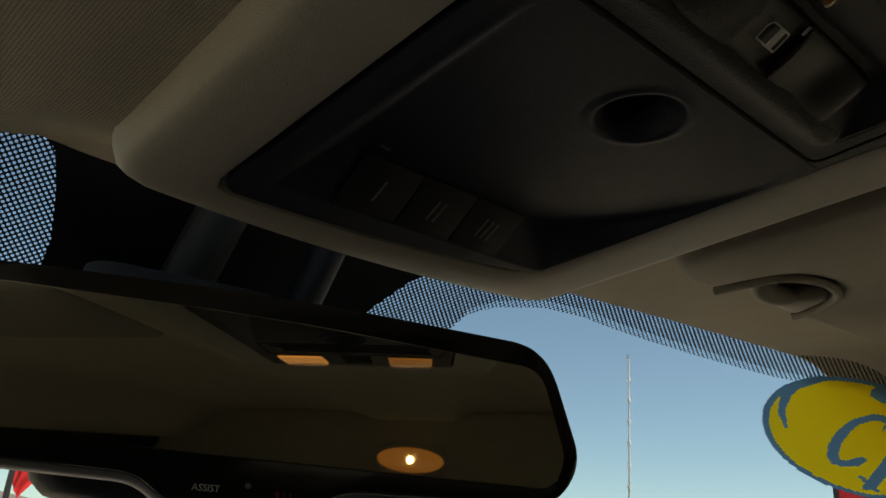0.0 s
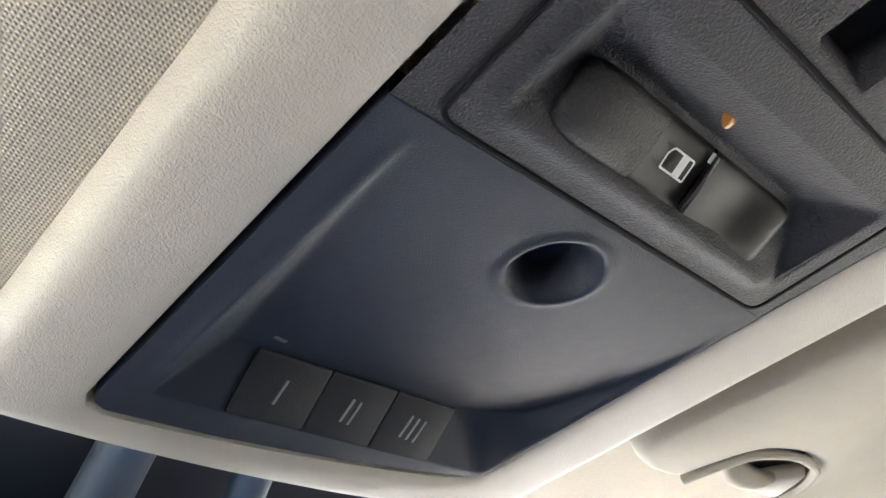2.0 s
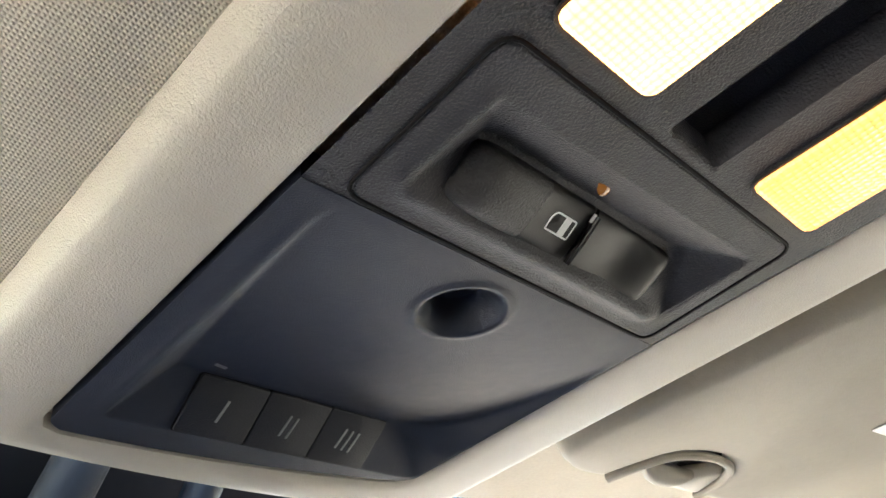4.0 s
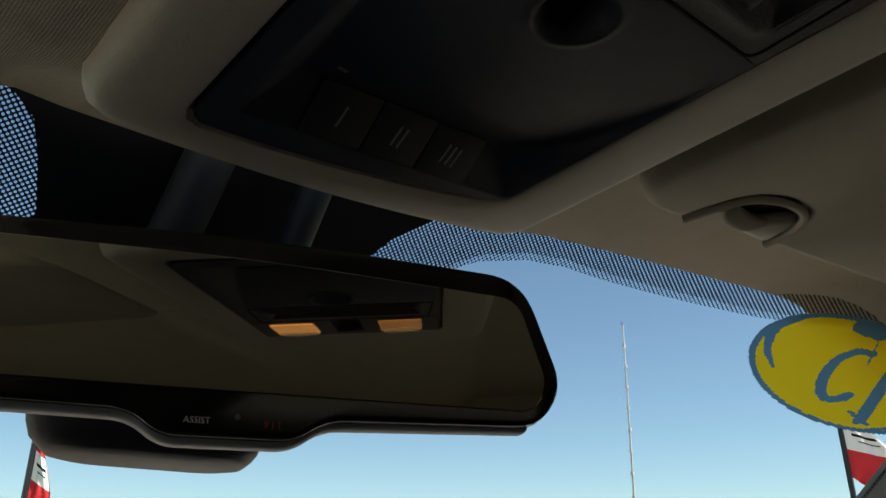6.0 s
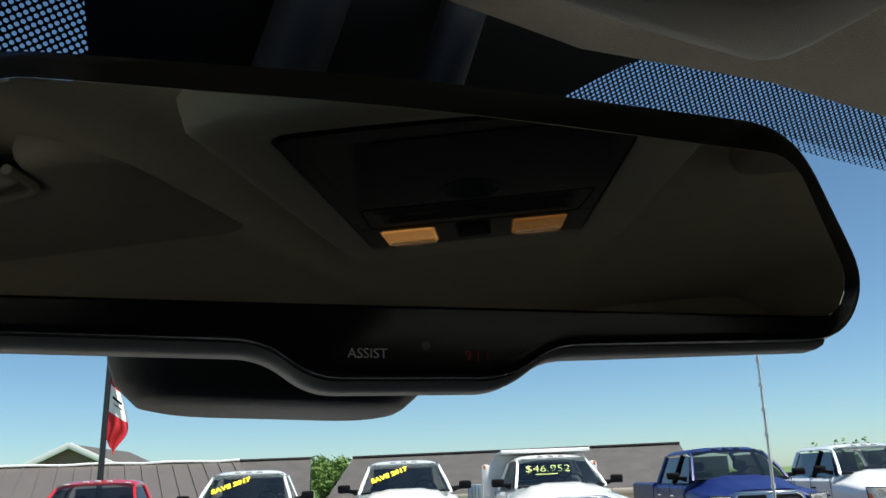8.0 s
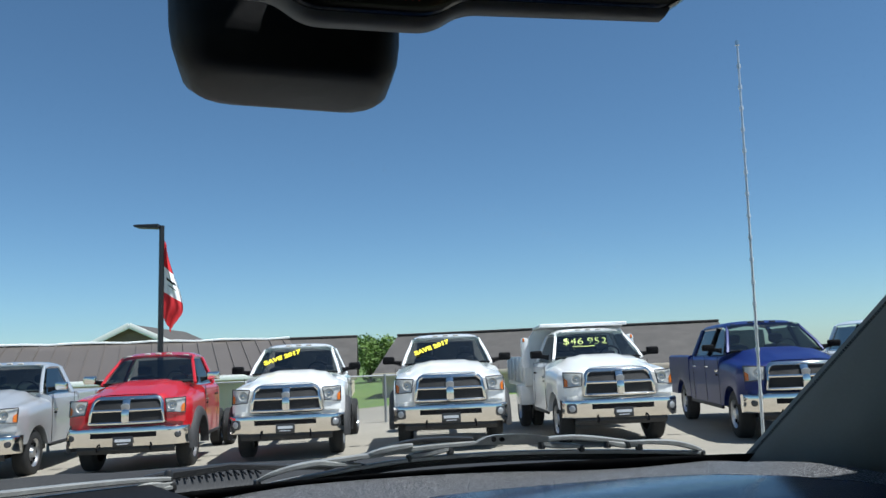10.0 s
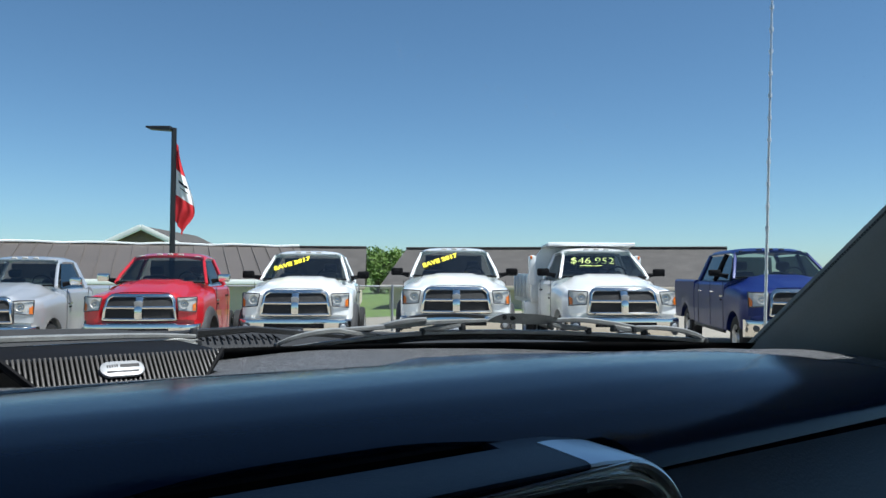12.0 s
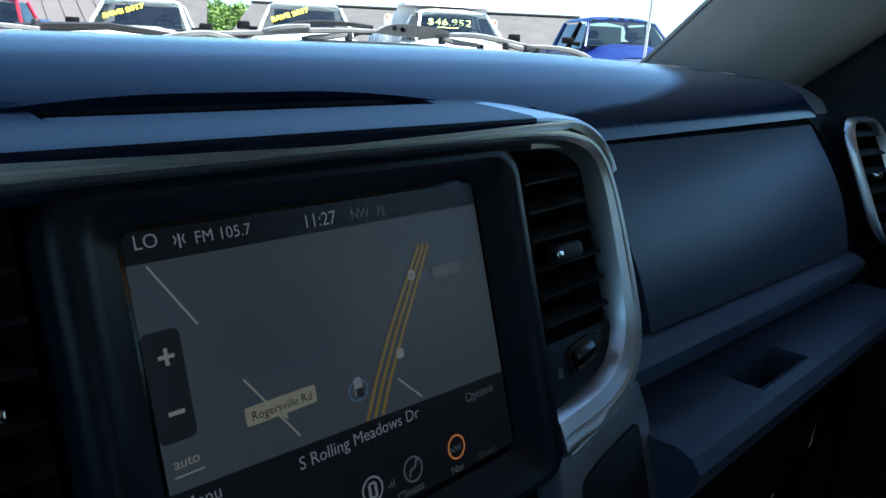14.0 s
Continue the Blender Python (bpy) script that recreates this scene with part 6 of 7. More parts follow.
def pickup(name, at, face_deg, paint, label, cab="regular", flares=False, rear="chassis", group="row of parked trucks", tow=True):
    """A parked heavy pickup; its own frame has y ahead and its origin on the ground below the front axle."""
    f = Vector((math.cos(radians(face_deg)), math.sin(radians(face_deg))))
    T = thing(name, Matrix.Translation((at[0], at[1], gz(*at))) @ pose(0, 0, 0, 0, 0, math.degrees(math.atan2(-f.x, f.y))), label, "pickup truck", group)
    W, R = 0.985, 0.405
    rear_y = -2.02 if cab == "regular" else -3.05
    # front clip: hood and fenders
    rings = []
    for y in [0.80, 0.785, 0.74, 0.66, 0.58] + steps(0.52, -0.52, 22) + [-0.55, -0.58]:
        t = smoothstep(0.86, 0.45, y)
        w = W * (0.90 + 0.10 * t)
        zt = 1.295 + 0.215 * smoothstep(0.95, -0.55, y) ** 0.85 - 0.05 * smoothstep(0.74, 0.81, y)
        zs = 1.235 + 0.085 * smoothstep(0.95, -0.4, y) - 0.03 * smoothstep(0.74, 0.81, y)
        rings.append(body_ring(y, w, zt, zs, arch(y, 0, 0.485, 0.40, 0.60 if y > 0 else 0.52)))
    link("front_clip", *loft(rings), paint, T, sharp=48)
    # raised middle of the hood
    rr = []
    for y in steps(0.76, -0.50, 14):
        zt = 1.295 + 0.215 * smoothstep(0.95, -0.55, y) ** 0.85
        h = 0.022 * smoothstep(0.82, 0.45, y)
        rr.append([(x, y, zt + h * (1 - smoothstep(0.30, 0.46, abs(x))) - 0.012 * smoothstep(0.30, 0.46, abs(x))) for x in steps(-0.46, 0.46, 16)])
    link("hood_bulge", *loft(rr, closed=False), paint, T, sharp=40)
    # cab lower body
    rings = []
    for y in steps(-0.575, rear_y, 10):
        rings.append(body_ring(y, W, 1.475, 1.395, 0.50, 0.35))
    cabin = link("cab_body", *loft(rings), paint, T, sharp=30)
    for sg in (1, -1):
        for yd in ([-0.62, -1.78] if cab == "regular" else [-0.62, -1.62, -2.66]):
            link("door_gap", *box((sg * (W + 0.0005), yd, 0.97), (0.006, 0.012, 0.86)), BLACK, cabin)
        for yh in ([-1.62] if cab == "regular" else [-1.47, -2.48]):
            link("door_handle", *bar([(sg * (W - 0.005), yh + 0.09, 1.20), (sg * (W + 0.025), yh + 0.05, 1.20), (sg * (W + 0.025), yh - 0.05, 1.20), (sg * (W - 0.005), yh - 0.09, 1.20)], 0.02, 0.03), CHROME if paint is BLUEPAINT else BLACK, cabin)
        link("rocker_rail", *box((sg * (W - 0.03), (-0.6 + rear_y) / 2, 0.49), (0.06, abs(rear_y + 0.6), 0.07), 0.02), FRAMEBLACK, T)
        for q in range(2):
            link("side_mark", *box((sg * (W + 0.002), -0.78 - 0.0 * q, 1.13 - 0.07 * q), (0.004, 0.22 - 0.07 * q, 0.035), 0.001), CHROME if q == 0 else BLACK, cabin)
    # greenhouse
    yb, yt, zb_, zt_ = -0.50, -1.06, 1.505, 1.985
    wb, wt = 0.80, 0.645
    r_y = rear_y + 0.03
    roof = []
    for y in [yt + 0.03, yt + 0.0, yt - 0.05, yt - 0.2] + steps(yt - 0.3, r_y + 0.25, 4) + [r_y + 0.12, r_y + 0.05]:
        e = smoothstep(yt + 0.04, yt - 0.3, y) * (1 - 0.3 * smoothstep(r_y + 0.3, r_y, y))
        zc = 1.985 + 0.055 * e
        half = [(0, zc), (0.30, zc - 0.004), (0.50, zc - 0.018), (0.60, zc - 0.045), (0.655, zc - 0.085), (0.66, zc - 0.105), (0.62, zc - 0.10), (0.3, zc - 0.05), (0, zc - 0.05)]
        roof.append(mirrored([(x, y, z) for x, z in half]))
    link("roof", *loft(roof), paint, T, sharp=35)
    for x in (-0.52, -0.20, 0, 0.20, 0.52):
        link("roof_light", *moved(slab(rrect(0.11, 0.06, 0.024, 4), -0.01, 0.034, 0.014), pose(x, yt - 0.04, 1.992 - 0.045 * (abs(x) / 0.52) ** 2, -10, 0, 0)), LAMPCLEAR if tow else LAMPDARK, T, "small roof marker light")
    for sg in (1, -1):
        link("front_pillar", *bar([(sg * (wb + 0.03), yb + 0.04, zb_ - 0.06), (sg * (wb - 0.02), yb - 0.11, zb_ + 0.10), (sg * wt, yt + 0.0, zt_ - 0.06)], 0.055, 0.05, (0, 1, 0.6)), paint, T)
        posts = [r_y + 0.08] if cab == "regular" else [-1.66, r_y + 0.08]
        for yp in posts:
            link("rear_pillar", *bar([(sg * (W - 0.10), yp - 0.01, 1.40), (sg * 0.66, yp + 0.06, 1.92)], 0.16 if yp < -1.9 else 0.09, 0.07, (1, 0, 0)), paint if yp < -1.9 else BLACK, T)
        yy0, yy1 = -0.62, r_y + 0.14
        link("side_window", [(sg * (W - 0.115), yy0, 1.42), (sg * (W - 0.115), yy1, 1.42), (sg * 0.672, yy1 + 0.08, 1.895), (sg * 0.665, yt - 0.10, 1.895), (sg * 0.76, yy0 - 0.26, 1.65)], [(0, 1, 2, 3, 4)], CARTINT, T, "dark tinted side window", smooth=False)
        # towing mirror on its arm
        arm = link("mirror_arm", *bar([(sg * 0.88, -0.66, 1.49), (sg * 0.98, -0.68, 1.51), (sg * 1.06, -0.68, 1.52)], [0.10, 0.06, 0.06], [0.10, 0.07, 0.07]), BLACK, T)
        hz = 0.145 if tow else 0.12
        link("mirror_head", *moved(slab(rrect(0.225, hz, 0.035, 5), -0.05, 0.05, 0.03), pose(sg * 1.115, -0.68, 1.555, 90, 0, 0)), BLACK if paint not in (SILVERPAINT, REDPAINT) else CHROME, arm, "large towing mirror head")
    wsx = steps(-1, 1, 12)
    rows = []
    for t in steps(0, 1, 6):
        w = wb + (wt - wb) * t
        rows.append([(x * w, yb + (yt - yb) * t + 0.11 * (1 - x * x) * (1 - 0.4 * t), zb_ + (zt_ - zb_) * t - 0.02) for x in wsx])
    link("windshield", *loft(rows, closed=False), CARGLASS, T, "dark reflecting windshield")
    link("rear_window", [(-0.62, r_y + 0.02, 1.45), (0.62, r_y + 0.02, 1.45), (0.58, r_y + 0.10, 1.90), (-0.58, r_y + 0.10, 1.90)], [(0, 1, 2, 3)], CARTINT, T, "dark rear window", smooth=False)
    link("cowl_strip", *bar([(-0.80, yb + 0.05, zb_ - 0.035), (-0.4, yb + 0.135, zb_ - 0.03), (0, yb + 0.16, zb_ - 0.03), (0.4, yb + 0.135, zb_ - 0.03), (0.80, yb + 0.05, zb_ - 0.035)], 0.06, 0.03), BLACK, T)
    # cab inside: shelf, wheel and seat backs seen through the glass
    link("inner_dash", *box((0, -0.78, 1.42), (1.5, 0.30, 0.16), 0.04), INNERDASH, T)
    link("steering_wheel", *moved(tube([(0.19 * math.cos(a), 0.19 * math.sin(a), 0) for a in steps(0, 2 * math.pi, 24)], 0.016, 8), pose(0.38 * -1, -1.02, 1.50, 62, 0, 0)), BLACK, T)
    for sx in (-0.40, 0.40):
        link("seat_back", *moved(slab(rrect(0.50, 0.62, 0.08, 5), -0.08, 0.08, 0.05), pose(sx, -1.62, 1.28, 80, 0, 0)), SEATCLOTH, T)
        link("head_rest", *moved(slab(rrect(0.26, 0.17, 0.06, 5), -0.05, 0.05, 0.04), pose(sx, -1.64, 1.70, 82, 0, 0)), SEATCLOTH, T)
    # grille: chrome surround, cross, four dark mesh windows
    so = dense(rounded([(-0.640, 0.815), (0.640, 0.815), (0.585, 1.20), (0.50, 1.285), (-0.50, 1.285), (-0.585, 1.20)], [0.05, 0.05, 0.08, 0.08, 0.08, 0.08], 5), 96)
    si = inset(so, 0.058)
    def gy(x, z, d=0.0):
        return 0.955 - 0.10 * (x / 0.64) ** 2 - 0.10 * smoothstep(1.0, 1.30, z) + d
    rings = align([[(x, gy(x, z, -0.10), z) for x, z in inset(so, -0.004)], [(x, gy(x, z, 0.0), z) for x, z in so], [(x, gy(x, z, 0.022), z) for x, z in inset(so, 0.018)], [(x, gy(x, z, 0.022), z) for x, z in inset(so, 0.040)], [(x, gy(x, z, 0.004), z) for x, z in si], [(x, gy(x, z, -0.07), z) for x, z in inset(so, 0.062)]])
    gr = link("grille", *loft(rings, caps=(False, False)), CHROME, T, "chrome crosshair grille surround", sharp=40)
    link("mesh", *grid(lambda x, z: (x, gy(x, z, -0.030 + 0.012 * smoothstep(1.10, 1.25, z)), z), steps(-0.59, 0.59, 16), steps(0.85, 1.25, 8)), MESH, gr, "dark grille mesh")
    link("cross_post", *loft([[(x, gy(x, z, d), z) for x, d in ((-0.066, -0.05), (-0.060, 0.010), (-0.025, 0.022), (0.025, 0.022), (0.060, 0.010), (0.066, -0.05))] for z in steps(0.862, 1.235, 8)], closed=False), CHROME, gr, sharp=25)
    link("emblem", *moved(slab(rounded([(-0.055, -0.06), (-0.03, -0.085), (0.03, -0.085), (0.055, -0.06), (0.075, 0.06), (0.03, 0.085), (-0.03, 0.085), (-0.075, 0.06)], 0.02, 3), 0, 0.02, 0.008), pose(0, gy(0, 1.08, 0.024), 1.085, 80, 0, 0)), DARKSILVER, gr, "plain shield emblem")
    for sg in (1, -1):
        link("cross_bar", *loft([[(sg * x, gy(x, 1.055, d), 1.055 + h) for h, d in ((-0.026, -0.05), (-0.021, 0.008), (0.0, 0.016), (0.021, 0.008), (0.026, -0.05))] for x in steps(0.06, 0.585, 10)], closed=False), CHROME, gr, sharp=25)
        # headlamp: reflector, clear lens, amber corner
        def hp(u, v, d=0.0):
            x = 0.655 + 0.275 * u - 0.05 * (1 - v) * 0 - 0.035 * v * (1 - u)
            z = 1.005 + 0.215 * v - 0.035 * u * (1 - v) + 0.012 * u
            return (sg * x, 0.910 - 0.025 * u - 0.080 * u ** 4 - 0.035 * v + d, z)
        hl = link("headlamp", *grid(lambda u, v: hp(u, v, -0.025 + 0.0), steps(0, 1, 10), steps(0, 1, 6)), HEADL, T, "clear headlamp with amber corner")
        link("lens", *grid(lambda u, v: hp(u, v, 0.012), steps(0, 1, 10), steps(0, 1, 6)), LENSGLASS, hl)
        link("surround", *tube([hp(u, v, 0.006) for u, v in ([(k, 0) for k in steps(0, 1, 6)] + [(1, k) for k in steps(0.2, 1, 4)] + [(k, 1) for k in steps(0.85, 0, 6)] + [(0, k) for k in steps(0.8, 0, 4)])], 0.010, 6), LAMPDARK, hl)
        link("bowl", *moved(lathe([(0.02, -0.05), (0.055, -0.03), (0.075, 0.0), (0.08, 0.002)], 24, "z"), pose(*hp(0.33, 0.52, 0.0), -90, 0, 0)), HEADL, hl)
        link("bulb", *moved(lathe([(0.0, 0.03), (0.02, 0.02), (0.028, -0.02)], 16, "z"), pose(*hp(0.33, 0.52, -0.02), -90, 0, 0)), CHROME, hl)
        link("amber_corner", *grid(lambda u, v: hp(0.80 + 0.20 * u, 0.05 + (0.42 + 0.2 * u) * v, -0.004), steps(0, 1, 4), steps(0, 1, 4)), AMBER, hl, "amber corner light")
        link("filler", *grid(lambda u, v: (hp(u, 0)[0], hp(u, 0)[1] - 0.01, 1.005 - 0.15 * v - 0.02 * u), steps(0, 1, 6), steps(0, 1, 3)), paint, T)
        if flares:
            fl = []
            for a in steps(-5, 185, 24):
                c, s = math.cos(radians(a)), math.sin(radians(a))
                fl.append([(sg * x, 0 + c * r_, 0.42 + s * r_) for x, r_ in ((W - 0.02, 0.63), (W + 0.035, 0.61), (W + 0.085, 0.54), (W + 0.085, 0.455), (W - 0.06, 0.45))])
            link("fender_flare", *loft(fl, closed=False), GREYTRIM, T, "dark grey fender flare", sharp=40)
    # bumper
    def by(x):
        return 1.055 - 0.13 * (abs(x) / 0.98) ** 2.2 - 0.10 * smoothstep(0.80, 1.0, abs(x))
    rings = []
    for x in [-0.975, -0.96] + steps(-0.93, 0.93, 24) + [0.96, 0.975]:
        e = 0.03 * smoothstep(0.935, 0.975, abs(x))
        up = 0.785 - 0.02 * smoothstep(0.5, 1.0, abs(x))
        rings.append([(x, by(x) + d - e, z) for d, z in ((-0.16, up), (-0.06, up + 0.010), (-0.015, up + 0.004), (0.006, up - 0.010), (0.014, up - 0.030), (0.012, 0.68), (0.002, 0.62), (-0.012, 0.56), (-0.036, 0.505), (-0.07, 0.475), (-0.16, 0.48))])
    bu = link("bumper", *loft(rings), CHROME, T, "bright chrome front bumper", sharp=30)
    link("intake", *loft([[(x, by(x) + 0.0155, 0.665 + h) for h in (-0.04, 0.04)] for x in steps(-0.52, 0.52, 14)], closed=False), BLACK, bu, "dark bumper slot")
    for sg in (1, -1):
        if paint is WHITEPAINT:
            link("fog_bezel", *moved(slab(rrect(0.17, 0.16, 0.04, 5), -0.02, 0.022, 0.006), pose(sg * 0.845, by(0.845) + 0.006, 0.64, -90, 0, -sg * 24)), LAMPDARK, bu, "dark fog lamp bezel")
        link("fog_lamp", *moved(lathe([(0.0, 0.012), (0.038, 0.010), (0.046, 0.004), (0.055, 0.0)], 20, "z"), pose(sg * 0.845, by(0.845) + (0.030 if paint is WHITEPAINT else 0.006), 0.64, -90, 0, -sg * 24)), LAMPDARK if paint is not WHITEPAINT else DARKSILVER, bu, "round fog lamp")
        link("tow_hook", *tube([(sg * 0.42, 0.98, 0.50), (sg * 0.42, 1.04, 0.47), (sg * 0.42, 1.03, 0.42), (sg * 0.42, 0.95, 0.41)], 0.014, 8), BLACK, T)
    pl = link("front_plate", *box((0, by(0) + 0.012, 0.565), (0.32, 0.012, 0.155), 0.004), PLATE, bu, "dark dealer plate with plain bars")
    link("plate_bar", *box((0, by(0) + 0.0195, 0.58), (0.25, 0.003, 0.045)), MARK, pl)
    link("plate_bar", *box((0, by(0) + 0.0195, 0.525), (0.18, 0.003, 0.014)), MARK, pl)
    link("valance", *loft([[(x, by(x) - 0.09 + d, z) for d, z in ((0, 0.50), (0.01, 0.43), (-0.04, 0.36), (-0.12, 0.36))] for x in steps(-0.78, 0.78, 12)], closed=False), FRAMEBLACK, T, "dark lower valance")
    link("underbody", *join(box((0, -0.35, 0.47), (1.25, 1.9, 0.22)), box((0, 0.1, 0.42), (1.7, 0.12, 0.10))), FRAMEBLACK, T)
    for sg in (1, -1):
        wheel(T, sg * 0.80, 0, R, R, 0.25)
    # rear
    axle = -3.62 if cab == "regular" else -4.05
    for sg in (1, -1):
        link("frame_rail", *box((sg * 0.43, (rear_y + axle - 0.9) / 2, 0.72), (0.09, abs(axle - 0.9 - rear_y), 0.20), 0.01), FRAMEBLACK, T)
        if rear == "bed":
            wheel(T, sg * 0.80, axle, R, R, 0.25)
        else:
            wheel(T, sg * 0.93, axle, R, R, 0.21, True)
            wheel(T, sg * 0.66, axle, R, R, 0.21, True)
    link("axle", *tube([(-0.9, axle, R), (-0.15, axle, R), (0, axle, R), (0.15, axle, R), (0.9, axle, R)], [0.06, 0.07, 0.17, 0.07, 0.06], 14), FRAMEBLACK, T)
    if rear == "bed":
        rings = []
        for y in steps(rear_y - 0.03, axle - 1.15, 44):
            zb2 = arch(y, axle, 0.485, 0.40, 0.55)
            rings.append([(sg2 * x, y, z) for sg2, x, z in ((1, 0.84, 1.40), (1, 0.93, 1.415), (1, 0.985, 1.38), (1, 0.992, 1.2), (1, 0.992, 0.9 if zb2 < 0.88 else zb2 + 0.02), (1, 0.975, zb2), (-1, 0.975, zb2), (-1, 0.992, 0.9 if zb2 < 0.88 else zb2 + 0.02), (-1, 0.992, 1.2), (-1, 0.985, 1.38), (-1, 0.93, 1.415), (-1, 0.84, 1.40), (-1, 0.80, 0.95), (1, 0.80, 0.95))])
        link("bed", *loft(rings), paint, T, sharp=30)
        link("tailgate", *box((0, axle - 1.13, 1.12), (1.62, 0.06, 0.56), 0.02), paint, T)
    elif rear == "dump":
        b0, b1 = rear_y - 0.10, axle - 1.05
        link("bed_floor", *box((0, (b0 + b1) / 2, 0.98), (2.25, abs(b1 - b0), 0.14), 0.02), ALU, T)
        for sg in (1, -1):
            link("bed_side", *box((sg * 1.10, (b0 + b1) / 2, 1.27), (0.07, abs(b1 - b0), 0.52), 0.015), ALU, T)
            for k in range(5):
                link("side_stake", *box((sg * 1.145, b0 + (b1 - b0) * (k + 0.5) / 5, 1.25), (0.04, 0.07, 0.50), 0.01), ALU, T)
            link("corner_lamp", *box((sg * 1.13, b0 + 0.06, 1.86), (0.06, 0.05, 0.09), 0.02), AMBER, T, "amber corner marker")
            link("corner_post", *moved(slab(rrect(0.16, 0.62, 0.06, 5), -0.05, 0.05, 0.02), pose(sg * 1.10, b0 + 0.03, 1.60, 90, 0, 0)), WHITEPAINT, T)
            link("tool_box", *box((sg * 1.0, b0 - 0.45, 0.74), (0.42, 0.7, 0.40), 0.02), WHITEPAINT, T)
        link("head_board", *loft([[(x, b0 + 0.04 + d, z) for x, z in ((-1.12, 1.0), (-1.12, 1.75), (-0.90, 2.06), (0.90, 2.06), (1.12, 1.75), (1.12, 1.0))] for d in (-0.03, 0.03)]), ALU, T, "grey sheet-metal headboard", sharp=20)
        link("cab_shield", *moved(slab([(-0.92, 0), (0.92, 0), (0.86, 0.62), (-0.86, 0.62)], 0, 0.05, 0.015), pose(0, b0 + 0.02, 2.05, 5, 0, 0)), ALU, T, "pale cab shield over the roof")
        link("shield_lip", *bar([(-0.88, b0 + 0.64, 2.12), (0.88, b0 + 0.64, 2.12)], 0.09, 0.07), WHITEPAINT, T)
    else:
        for k in range(4):
            link("cross_member", *box((0, rear_y - 0.35 - 0.62 * k, 0.72), (0.80, 0.07, 0.14), 0.01), FRAMEBLACK, T)
        link("tank", *box((0.0, axle - 0.55, 0.66), (0.62, 0.6, 0.26), 0.05), FRAMEBLACK, T)
    return T


def on_windshield(u, v, turn=0.0):
    """Frame on a truck's windshield: u metres to the viewer's right of its middle, v up the glass."""
    up = Vector((0, -0.56, 0.48)).normalized()
    right = Vector((-1, 0, 0))
    nrm = right.cross(up)
    o = Vector((-u, -0.50 + 0.11 * (1 - (u / 0.8) ** 2) * (1 - v * 0.5), 1.485)) + up * v + nrm * (0.014 + 0.02 * abs(u))
    c, s = math.cos(radians(turn)), math.sin(radians(turn))
    return basis(o, right * c + up * s, up * c - right * s, nrm)


STK_YEL = mat("yellow window letters", (0.90, 0.72, 0.02), 0.5, 0, 0.03, 20)
CHALK = mat("green-yellow window chalk", (0.75, 0.85, 0.25), 0.7, 0, 0.05, 20)
pickup("pickup_truck", (1.67, 15.93), 240, SILVERPAINT, "silver regular-cab pickup with chrome bumper, parked", rear="bed")
pickup("pickup_truck", (3.92, 14.09), 239, REDPAINT, "red chassis-cab pickup with grey fender flares, parked", flares=True)
w1 = pickup("pickup_truck", (6.28, 12.93), 237, WHITEPAINT, "white chassis-cab truck, yellow window lettering, grey flares", flares=True)
w2 = pickup("pickup_truck", (8.50, 11.10), 234, WHITEPAINT, "white chassis-cab truck with yellow lettering on its windshield", flares=True)
dump = pickup("dump_truck", (10.62, 9.22), 236, WHITEPAINT, "white dump-bed truck with a price chalked on its windshield", rear="dump")
pickup("pickup_truck", (12.72, 6.98), 227.5, BLUEPAINT, "blue metallic crew-cab pickup with chrome grille", cab="crew", rear="bed", tow=False)
pickup("pickup_truck", (16.1, 5.9), 226, WHITEPAINT, "white crew-cab pickup parked beyond the blue one", cab="crew", rear="bed")
for t_ in (w1, w2):
    lettering("window_words", "SAVE 2017", 0.155, on_windshield(-0.60, 0.20, 27), STK_YEL, t_, "slanted yellow window lettering", 0.002, "LEFT", 0.25, 1.06, 0.010)
lettering("window_price", "$46,952", 0.27, on_windshield(-0.60, 0.34, -1), CHALK, dump, "price chalked in yellow-green", 0.001, "LEFT", 0.2, 0.98, -0.006)
link("chalk_line", *moved(bar([(0.0, 0.0, 0), (0.12, 0.012, 0), (0.25, 0.0, 0), (0.42, 0.012, 0)], 0.002, 0.014, (0, 1, 0)), on_windshield(-0.42, 0.27, 0)), CHALK, dump)

# ---- buildings ----
METALROOF = mat("brown metal roof", (0.135, 0.115, 0.10), 0.45, 0.3, 0.10, 0.6, 0.2, 5, bdist=0.01)
SHINGLE = mat("grey shingles", (0.072, 0.065, 0.060), 0.9, 0, 0.30, 1.5, 0.6, 14, bdist=0.02)
CREAM = mat("cream siding", (0.62, 0.53, 0.42), 0.8, 0, 0.08, 1.0)
TRIMWHITE = mat("white trim", (0.78, 0.78, 0.76), 0.6, 0, 0.05, 2)
TAUPE = mat("taupe siding", (0.21, 0.155, 0.13), 0.85, 0, 0.1, 2)
PANE = mat("dark window pane", (0.03, 0.035, 0.04), 0.08, 0, 0.1, 2)


